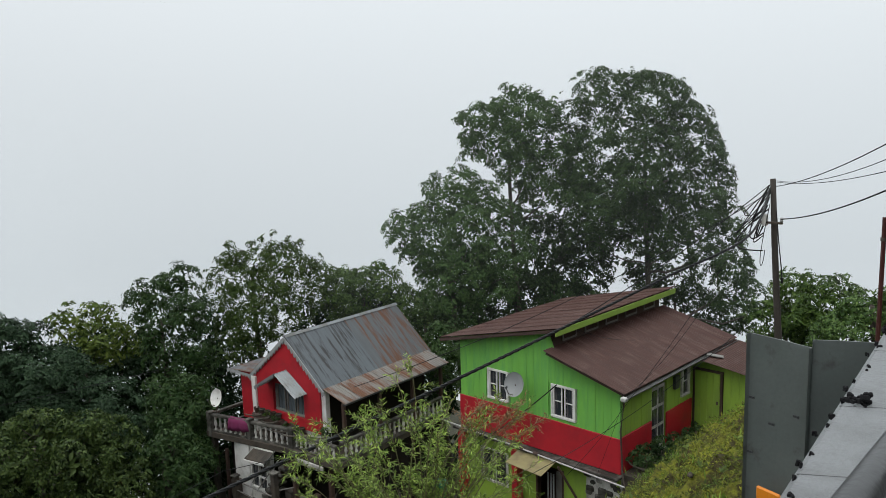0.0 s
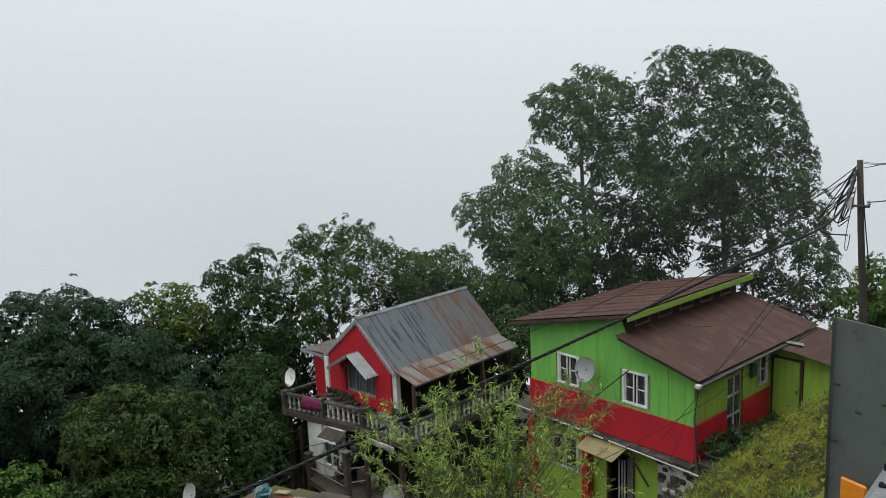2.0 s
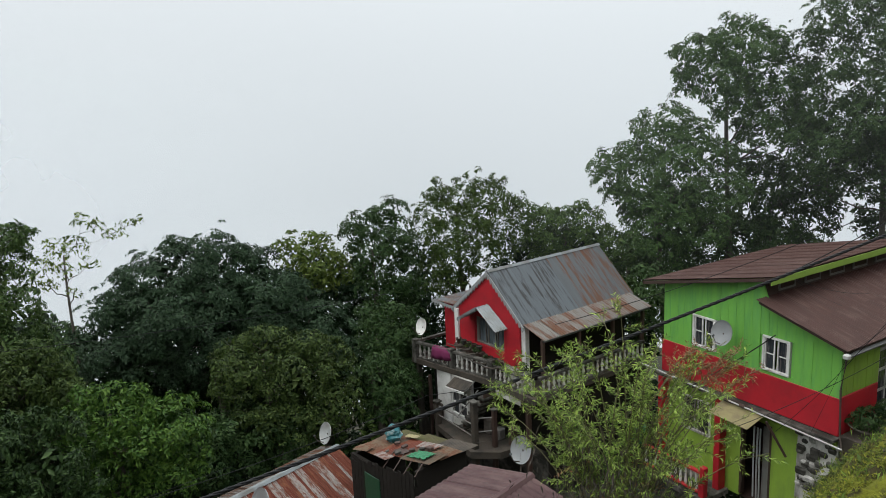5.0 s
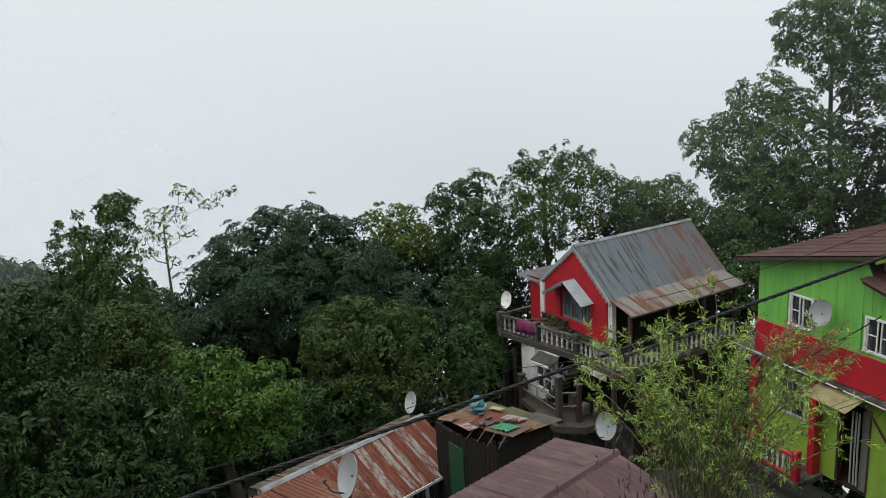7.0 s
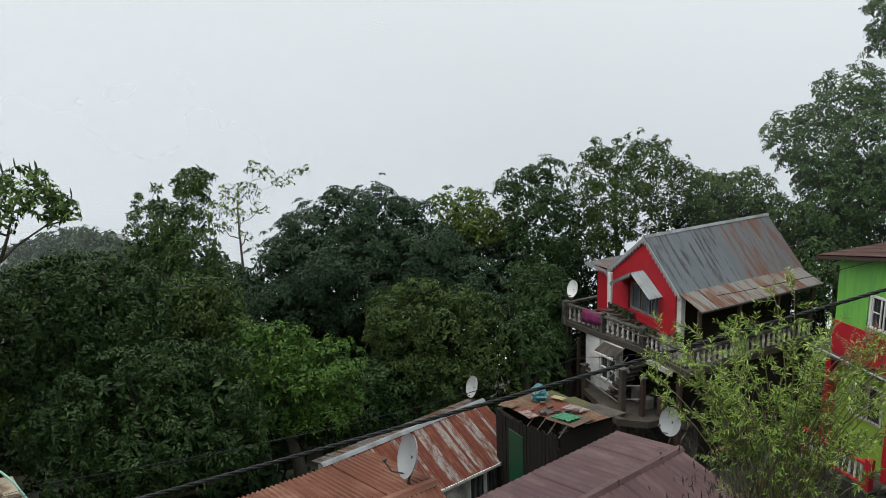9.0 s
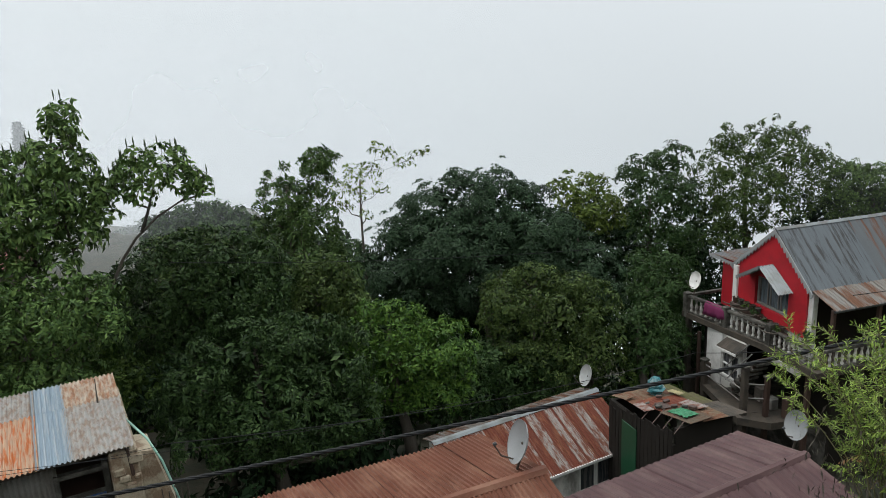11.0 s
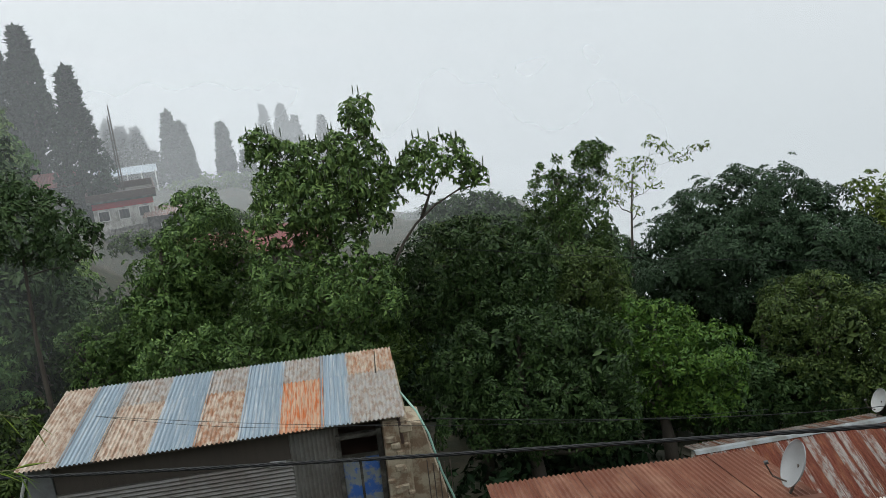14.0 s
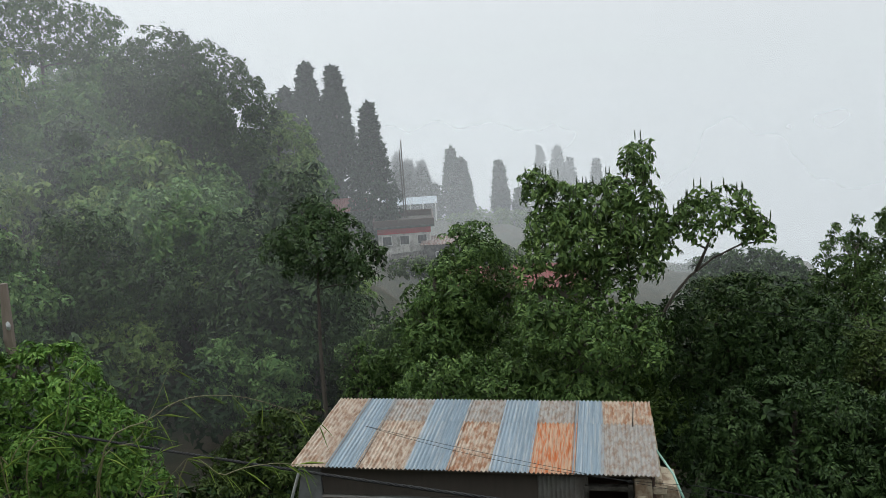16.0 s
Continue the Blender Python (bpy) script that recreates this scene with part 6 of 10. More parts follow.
tree((-28.54, -2.89, -16.05), "leafy", "dull green leafy tree on the near slope", 1.00,
     [(0.7, -0.4, 7.0, 0.95), (-2.1, -0.7, 6.1, 0.95), (0.6, 1.5, 6.9, 0.95), (-0.5, -1.3, 7.5, 0.95), (0.6, 0.6, 7.7, 0.95), (0.8, 0.7, 6.1, 0.95), (-0.3, -1.5, 5.7, 0.95), (-0.7, -0.4, 8.2, 0.95), (0.6, 1.4, 8.2, 0.72), (0.3, -0.5, 5.7, 0.72), (-0.0, 0.5, 8.6, 0.50), (-0.7, -1.8, 6.6, 0.50), (-1.1, -1.4, 8.3, 0.50), (1.2, 1.5, 6.2, 0.50), (0.8, 0.1, 5.5, 0.33), (-0.2, -1.3, 6.7, 0.33), (1.0, 0.6, 7.0, 0.33), (-1.5, 0.4, 6.2, 0.33), (0.8, 2.1, 7.5, 0.33), (0.0, -1.0, 5.2, 0.33), (1.0, 1.3, 5.7, 0.33), (0.3, 0.9, 8.5, 0.33), (0.5, 1.9, 7.8, 0.33), (0.7, -0.2, 7.7, 0.33), (-2.3, -0.5, 6.9, 0.33)], leaf=0.15)
tree((-36.42, 15.41, -21.83), "shade", "dense backing tree darkened for shade deep in the wood", 1.00,
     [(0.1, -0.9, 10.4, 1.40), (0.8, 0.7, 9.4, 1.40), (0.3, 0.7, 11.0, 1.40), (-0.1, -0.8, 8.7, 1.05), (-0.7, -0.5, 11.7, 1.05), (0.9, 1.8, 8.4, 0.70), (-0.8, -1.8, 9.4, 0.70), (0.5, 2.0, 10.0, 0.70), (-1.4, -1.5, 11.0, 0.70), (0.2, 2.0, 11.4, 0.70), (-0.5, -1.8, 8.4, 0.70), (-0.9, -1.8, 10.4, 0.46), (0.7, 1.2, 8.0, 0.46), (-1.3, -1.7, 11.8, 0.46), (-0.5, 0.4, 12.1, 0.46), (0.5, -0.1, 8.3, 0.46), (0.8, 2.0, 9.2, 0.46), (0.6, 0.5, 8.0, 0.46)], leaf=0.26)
tree((-6.29, 25.89, -11.07), "sunny", "yellow green bushes on the bank beyond the pole", 1.00,
     [(0.2, -0.1, 4.8, 0.70), (-0.2, 1.5, 4.4, 0.70), (0.0, -0.6, 4.0, 0.70), (0.7, 0.5, 3.8, 0.70), (-0.7, -1.2, 4.2, 0.70), (0.8, 1.0, 4.6, 0.70), (-0.6, -0.4, 4.8, 0.70), (0.6, 1.0, 5.4, 0.52), (-1.3, -1.5, 3.5, 0.35), (0.1, 0.4, 5.4, 0.35), (1.2, 1.0, 3.8, 0.35), (-1.4, -1.2, 4.0, 0.35), (-0.2, -0.3, 5.3, 0.35), (1.0, 1.1, 5.4, 0.35), (-1.2, -1.2, 4.5, 0.35), (0.3, -0.0, 3.5, 0.35), (1.2, 0.8, 3.4, 0.35), (-0.5, -0.8, 3.5, 0.35), (-1.0, -1.1, 4.8, 0.35), (0.6, -0.5, 4.4, 0.23), (-0.0, 2.1, 3.7, 0.23), (1.1, 1.3, 5.0, 0.23), (-1.5, -1.3, 4.3, 0.23), (-0.9, -0.9, 3.4, 0.23), (-1.0, -1.1, 3.6, 0.23), (-0.0, -0.6, 3.4, 0.23), (0.4, 0.0, 5.3, 0.23), (0.3, 0.3, 5.8, 0.23), (1.1, 1.2, 4.2, 0.23)], leaf=0.12)
tree((-10.71, 31.18, -17.21), "mid", "low leafy tree beyond the pole", 1.00,
     [(0.1, -0.2, 8.7, 0.90), (-0.3, 1.0, 8.4, 0.90), (-0.5, -1.0, 8.2, 0.90), (-0.7, -1.1, 9.3, 0.70), (0.5, 0.4, 7.8, 0.70), (0.8, 0.4, 9.2, 0.50), (-0.3, -0.2, 9.5, 0.50), (0.1, -0.4, 7.7, 0.33), (0.7, 0.4, 8.5, 0.33), (0.4, 1.4, 8.3, 0.33), (0.2, 0.0, 9.5, 0.33)], leaf=0.15)
tree((-21.68, 23.20, -18.16), "dusky", "leafy dark shrub between the two houses", 1.00,
     [(0.2, -0.3, 7.5, 0.70), (0.2, 0.4, 8.8, 0.70), (0.0, -0.4, 8.4, 0.70), (-0.5, 0.1, 9.2, 0.55), (0.2, 0.5, 8.0, 0.55), (-0.2, 0.6, 9.5, 0.40), (0.6, 0.3, 7.4, 0.40), (-0.0, -0.6, 7.0, 0.26), (0.4, 0.5, 9.4, 0.26), (-0.6, -0.5, 9.1, 0.26), (-0.3, -0.6, 8.9, 0.26), (-0.3, -0.5, 7.8, 0.26)], leaf=0.14)
tree((-35.09, 9.90, -20.41), "shade", "dense backing tree darkened for shade deep in the wood", 1.00,
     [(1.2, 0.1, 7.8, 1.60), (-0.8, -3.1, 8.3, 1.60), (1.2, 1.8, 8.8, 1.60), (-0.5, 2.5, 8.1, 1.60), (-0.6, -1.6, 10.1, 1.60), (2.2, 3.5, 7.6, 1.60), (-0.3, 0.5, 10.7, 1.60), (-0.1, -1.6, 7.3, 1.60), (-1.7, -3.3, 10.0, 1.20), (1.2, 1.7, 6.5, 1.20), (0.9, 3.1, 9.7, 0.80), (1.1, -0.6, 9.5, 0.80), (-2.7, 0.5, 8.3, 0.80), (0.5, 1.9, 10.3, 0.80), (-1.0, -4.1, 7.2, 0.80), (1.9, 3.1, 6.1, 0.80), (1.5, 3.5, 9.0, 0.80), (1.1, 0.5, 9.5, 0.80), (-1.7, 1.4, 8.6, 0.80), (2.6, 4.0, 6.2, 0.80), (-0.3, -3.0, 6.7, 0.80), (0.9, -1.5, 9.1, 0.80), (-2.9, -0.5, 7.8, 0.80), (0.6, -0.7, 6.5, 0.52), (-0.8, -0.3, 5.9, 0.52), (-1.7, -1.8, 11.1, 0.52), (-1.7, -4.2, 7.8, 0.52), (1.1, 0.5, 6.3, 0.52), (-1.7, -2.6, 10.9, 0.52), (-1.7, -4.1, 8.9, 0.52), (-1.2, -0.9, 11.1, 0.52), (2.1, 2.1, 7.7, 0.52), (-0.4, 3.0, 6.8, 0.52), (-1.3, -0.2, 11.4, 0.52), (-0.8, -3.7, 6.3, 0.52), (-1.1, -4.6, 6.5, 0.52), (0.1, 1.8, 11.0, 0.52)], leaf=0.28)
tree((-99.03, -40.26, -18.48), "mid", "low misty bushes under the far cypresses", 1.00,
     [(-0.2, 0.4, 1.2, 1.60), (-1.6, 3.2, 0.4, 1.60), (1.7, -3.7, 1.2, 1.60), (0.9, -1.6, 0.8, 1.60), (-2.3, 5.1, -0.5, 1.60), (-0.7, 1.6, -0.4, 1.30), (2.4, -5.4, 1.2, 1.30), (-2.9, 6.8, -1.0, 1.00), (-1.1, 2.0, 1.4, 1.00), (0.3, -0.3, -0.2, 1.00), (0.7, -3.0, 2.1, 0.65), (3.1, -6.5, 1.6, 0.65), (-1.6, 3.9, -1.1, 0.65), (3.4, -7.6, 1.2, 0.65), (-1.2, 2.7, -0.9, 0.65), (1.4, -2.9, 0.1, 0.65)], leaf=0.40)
tree((-34.27, 20.74, -22.06), "shade", "dense backing tree darkened for shade deep in the wood", 1.00,
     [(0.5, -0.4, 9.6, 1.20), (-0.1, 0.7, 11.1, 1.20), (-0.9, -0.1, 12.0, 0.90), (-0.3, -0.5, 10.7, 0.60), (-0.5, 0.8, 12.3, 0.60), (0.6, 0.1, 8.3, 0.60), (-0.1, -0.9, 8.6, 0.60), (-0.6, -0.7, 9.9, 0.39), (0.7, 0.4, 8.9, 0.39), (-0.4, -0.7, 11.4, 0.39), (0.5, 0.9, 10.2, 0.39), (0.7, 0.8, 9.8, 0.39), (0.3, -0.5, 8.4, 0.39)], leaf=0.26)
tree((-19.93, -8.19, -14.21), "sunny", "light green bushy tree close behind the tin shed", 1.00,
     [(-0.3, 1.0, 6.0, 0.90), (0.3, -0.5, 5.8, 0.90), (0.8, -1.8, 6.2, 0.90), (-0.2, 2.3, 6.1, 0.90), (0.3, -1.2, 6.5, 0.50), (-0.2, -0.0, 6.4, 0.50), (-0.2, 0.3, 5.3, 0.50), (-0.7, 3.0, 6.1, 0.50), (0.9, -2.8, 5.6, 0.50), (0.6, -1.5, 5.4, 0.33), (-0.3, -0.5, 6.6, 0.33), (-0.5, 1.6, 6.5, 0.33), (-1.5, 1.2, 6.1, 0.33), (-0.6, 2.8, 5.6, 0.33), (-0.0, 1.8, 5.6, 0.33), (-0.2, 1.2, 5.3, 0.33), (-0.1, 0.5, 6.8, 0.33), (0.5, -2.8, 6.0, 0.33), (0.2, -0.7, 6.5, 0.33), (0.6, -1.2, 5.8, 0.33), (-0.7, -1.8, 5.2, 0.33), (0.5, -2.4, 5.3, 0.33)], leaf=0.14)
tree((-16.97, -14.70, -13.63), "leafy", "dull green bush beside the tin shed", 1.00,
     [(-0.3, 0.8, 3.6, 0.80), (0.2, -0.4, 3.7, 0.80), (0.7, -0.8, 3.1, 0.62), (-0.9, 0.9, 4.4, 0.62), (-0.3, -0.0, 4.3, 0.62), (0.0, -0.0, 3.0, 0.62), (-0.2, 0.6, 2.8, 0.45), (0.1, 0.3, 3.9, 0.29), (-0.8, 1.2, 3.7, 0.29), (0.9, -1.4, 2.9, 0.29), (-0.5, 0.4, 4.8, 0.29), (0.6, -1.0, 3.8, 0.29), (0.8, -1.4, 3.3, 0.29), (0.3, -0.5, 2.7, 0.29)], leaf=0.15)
tree((-26.44, 15.62, -17.66), "shade", "dense tree behind the red house, darkened for shade", 1.00,
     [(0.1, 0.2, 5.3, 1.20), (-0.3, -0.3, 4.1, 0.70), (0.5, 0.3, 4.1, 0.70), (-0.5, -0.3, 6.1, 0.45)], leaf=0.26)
tree((-35.36, 9.47, -20.48), "shade", "dense backing tree darkened for shade deep in the wood", 1.00,
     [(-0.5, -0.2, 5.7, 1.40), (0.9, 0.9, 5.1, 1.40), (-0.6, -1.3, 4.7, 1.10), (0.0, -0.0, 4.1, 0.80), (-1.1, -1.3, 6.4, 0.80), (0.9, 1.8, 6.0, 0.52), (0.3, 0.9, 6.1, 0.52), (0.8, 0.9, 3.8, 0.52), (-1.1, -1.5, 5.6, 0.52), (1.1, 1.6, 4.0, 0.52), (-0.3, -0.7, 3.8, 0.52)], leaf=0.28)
tree((-22.98, 23.53, -18.71), "shade", "leafy shrub between the two houses, darkened for shade", 1.00,
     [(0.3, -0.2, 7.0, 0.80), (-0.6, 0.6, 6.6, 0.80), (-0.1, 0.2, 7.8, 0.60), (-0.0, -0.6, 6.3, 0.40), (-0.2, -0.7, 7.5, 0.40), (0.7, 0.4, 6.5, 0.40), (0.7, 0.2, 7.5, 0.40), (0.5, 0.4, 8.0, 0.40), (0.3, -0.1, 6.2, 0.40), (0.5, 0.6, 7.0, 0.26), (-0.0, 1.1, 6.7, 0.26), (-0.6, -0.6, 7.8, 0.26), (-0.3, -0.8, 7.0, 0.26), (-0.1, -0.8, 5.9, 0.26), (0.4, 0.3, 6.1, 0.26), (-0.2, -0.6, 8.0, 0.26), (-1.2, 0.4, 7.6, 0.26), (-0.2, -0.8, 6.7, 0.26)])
# more backing trees in the shade-darkened leaf colour
tree((-42.79, -3.34, -19.59), "shade", "dense backing tree darkened for shade deep in the wood", 0.36,
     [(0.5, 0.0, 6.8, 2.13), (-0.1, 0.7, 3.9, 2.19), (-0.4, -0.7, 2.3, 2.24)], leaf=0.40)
tree((-42.91, 0.01, -19.80), "shade", "dense backing tree darkened for shade deep in the wood", 0.36,
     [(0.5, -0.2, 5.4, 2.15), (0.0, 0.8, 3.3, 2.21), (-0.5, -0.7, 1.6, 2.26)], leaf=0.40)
tree((-42.74, 3.65, -21.47), "shade", "dense backing tree darkened for shade deep in the wood", 0.36,
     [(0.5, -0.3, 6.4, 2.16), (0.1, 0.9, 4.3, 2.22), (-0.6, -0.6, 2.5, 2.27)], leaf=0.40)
tree((-42.22, 7.50, -23.25), "shade", "dense backing tree darkened for shade deep in the wood", 0.36,
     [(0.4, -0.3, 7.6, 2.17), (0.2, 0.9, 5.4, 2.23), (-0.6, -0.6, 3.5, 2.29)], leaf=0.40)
tree((-41.31, 11.45, -23.45), "shade", "dense backing tree darkened for shade deep in the wood", 0.36,
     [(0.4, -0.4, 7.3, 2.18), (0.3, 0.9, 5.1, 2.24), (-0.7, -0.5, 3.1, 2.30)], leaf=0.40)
tree((-39.99, 15.40, -23.44), "shade", "dense backing tree darkened for shade deep in the wood", 0.36,
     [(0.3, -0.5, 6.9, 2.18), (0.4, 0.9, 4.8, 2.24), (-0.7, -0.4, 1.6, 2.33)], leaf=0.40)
tree((-38.26, 19.26, -23.43), "shade", "dense backing tree darkened for shade deep in the wood", 0.36,
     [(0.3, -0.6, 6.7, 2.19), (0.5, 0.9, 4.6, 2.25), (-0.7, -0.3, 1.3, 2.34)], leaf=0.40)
tree((-36.99, -15.50, -18.89), "shade", "dense backing tree darkened for shade deep in the wood", 0.36,
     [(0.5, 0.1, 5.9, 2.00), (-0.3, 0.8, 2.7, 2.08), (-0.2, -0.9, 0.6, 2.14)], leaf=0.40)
tree((-38.29, -11.91, -18.91), "shade", "dense backing tree darkened for shade deep in the wood", 0.36,
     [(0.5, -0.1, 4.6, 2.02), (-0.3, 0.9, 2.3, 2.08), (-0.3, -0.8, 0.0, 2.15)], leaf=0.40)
tree((-39.25, -8.14, -18.90), "shade", "dense backing tree darkened for shade deep in the wood", 0.36,
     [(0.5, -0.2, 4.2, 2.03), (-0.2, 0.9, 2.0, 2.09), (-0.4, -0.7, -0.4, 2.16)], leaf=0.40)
tree((-39.85, -4.31, -18.90), "shade", "dense backing tree darkened for shade deep in the wood", 0.36,
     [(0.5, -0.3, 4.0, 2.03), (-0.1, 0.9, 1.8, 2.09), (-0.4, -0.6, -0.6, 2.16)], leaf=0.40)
tree((-40.06, -0.54, -18.97), "shade", "dense backing tree darkened for shade deep in the wood", 0.36,
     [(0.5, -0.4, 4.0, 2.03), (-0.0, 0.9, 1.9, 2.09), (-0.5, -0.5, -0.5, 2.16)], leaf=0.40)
tree((-39.93, 3.08, -20.32), "shade", "dense backing tree darkened for shade deep in the wood", 0.36,
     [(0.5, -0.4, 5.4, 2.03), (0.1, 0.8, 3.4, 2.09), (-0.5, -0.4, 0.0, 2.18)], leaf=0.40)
tree((-39.50, 6.48, -21.83), "shade", "dense backing tree darkened for shade deep in the wood", 0.36,
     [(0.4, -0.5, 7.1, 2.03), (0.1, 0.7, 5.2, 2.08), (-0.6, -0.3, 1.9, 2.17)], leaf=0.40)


# ---- houses ----
def basis(o, x, y):
    """A frame with its origin at o, x and y along the given directions."""
    x, y = Vector(x).normalized(), Vector(y).normalized()
    z = x.cross(y)
    return Matrix(((x.x, y.x, z.x, o[0]), (x.y, y.y, z.y, o[1]), (x.z, y.z, z.z, o[2]), (0, 0, 0, 1)))


def boards(parent, u0, u1, width, top, bottom, holes, material, name="plank", y=0.0, thick=0.035, axis="x", rng=random.Random(5)):
    """Upright boards between u0 and u1 with a sloping head top(u), left open at holes (u0, u1, z0, z1)."""
    n = max(1, round((u1 - u0) / width))
    w = (u1 - u0) / n
    for i in range(n):
        a, b = u0 + i * w + 0.004, u0 + (i + 1) * w - 0.004
        spans = [(bottom, None)]
        for h0, h1, z0, z1 in holes:
            if a < h1 - 0.01 and b > h0 + 0.01:
                spans = [(bottom, z0), (z1, None)]
        for lo, hi in spans:
            ha, hb = (top(a), top(b)) if hi is None else (hi, hi)
            if ha - lo < 0.03:
                continue
            d = rng.uniform(-0.006, 0.006)
            p = [(a, y + d, lo), (b, y + d, lo), (b, y + d, hb), (a, y + d, ha), (a, y + d + thick, lo), (b, y + d + thick, lo), (b, y + d + thick, hb), (a, y + d + thick, ha)]
            if axis == "y":
                p = [(-q[1], q[0], q[2]) for q in p]
            part(name, Mesh().add(p, [(0, 1, 2, 3), (5, 4, 7, 6), (4, 0, 3, 7), (1, 5, 6, 2), (3, 2, 6, 7), (4, 5, 1, 0)]), material, parent)


def casement(parent, u0, u1, z0, z1, y, panes=2, axis="x", bars=1, deep=0.09, material=None, glass=None):
    """A framed window with mullion, glazing bars and dark panes, set in a wall."""
    def turn(mesh):
        if axis == "y":
            mesh.v = [(-q[1], q[0], q[2]) for q in mesh.v]
        return mesh
    f = Mesh()
    t = 0.075
    f.box(u0, u1, y - 0.04, y + deep, z1 - t, z1, 0.008).box(u0, u1, y - 0.05, y + deep, z0, z0 + t, 0.008)
    f.box(u0, u0 + t, y - 0.04, y + deep, z0 + t, z1 - t, 0.008).box(u1 - t, u1, y - 0.04, y + deep, z0 + t, z1 - t, 0.008)
    win = part("window", turn(f), material or WHITE, parent, "white painted wooden casement")
    w = (u1 - u0 - t) / panes
    for i in range(panes):
        a, b = u0 + t / 2 + i * w, u0 + t / 2 + (i + 1) * w
        s = Mesh()
        s.box(a + 0.04, a + 0.085, y - 0.02, y + 0.03, z0 + t, z1 - t, 0.006).box(b - 0.085, b - 0.04, y - 0.02, y + 0.03, z0 + t, z1 - t, 0.006)
        for k in range(1, bars + 1):
            zc = z0 + (z1 - z0) * k / (bars + 1)
            s.box(a + 0.085, b - 0.085, y - 0.01, y + 0.02, zc - 0.015, zc + 0.015)
        part("sash", turn(s), material or WHITE, win)
        part("pane", turn(Mesh().box(a + 0.08, b - 0.08, y + 0.03, y + 0.045, z0 + t, z1 - t)), glass or GLASS, win, "dark glass with a pale curtain behind")
    return win


def dish(m, radius, label, mast=0.6, group="satellite dishes", material=None):
    """A satellite dish looking along -y of m, on an arm and a bent mast."""
    ob = thing("satellite_dish", m, label, "satellite dish", group)
    prof = [(0.001, -0.14 * radius * 2)] + [(radius * k / 8, radius * 0.28 * ((k / 8) ** 2 - 1)) for k in range(1, 9)]
    prof += [(radius * 1.02, 0.012), (radius * 0.98, -0.02)] + [(radius * k / 8, radius * 0.28 * ((k / 8) ** 2 - 1) - 0.02) for k in range(7, 0, -1)]
    part("reflector", Mesh().lathe(prof, 24, pose(0, 0, 0, 90, 0, 0) @ Matrix.Diagonal((1, 1.08, 1, 1))), material or DISHWHITE, ob, "weathered pale grey enamel dish", smooth=True)
    part("feed_arm", Mesh().tube([(0, 0.1, -radius * 0.95), (0, -radius * 0.6, -radius * 0.85), (0, -radius * 1.15, -radius * 0.35)], 0.014, 6), STEEL, ob)
    part("feed_horn", Mesh().tube([(0, -radius * 1.2, -radius * 0.36), (0, -radius * 1.05, -radius * 0.25)], [0.035, 0.03], 8), DARKRAIL, ob)
    part("mast", Mesh().tube([(0, radius * 0.25, 0), (0, radius * 0.45, -0.1), (0, radius * 0.45, -mast)], 0.022, 8), STEEL, ob)
    return ob


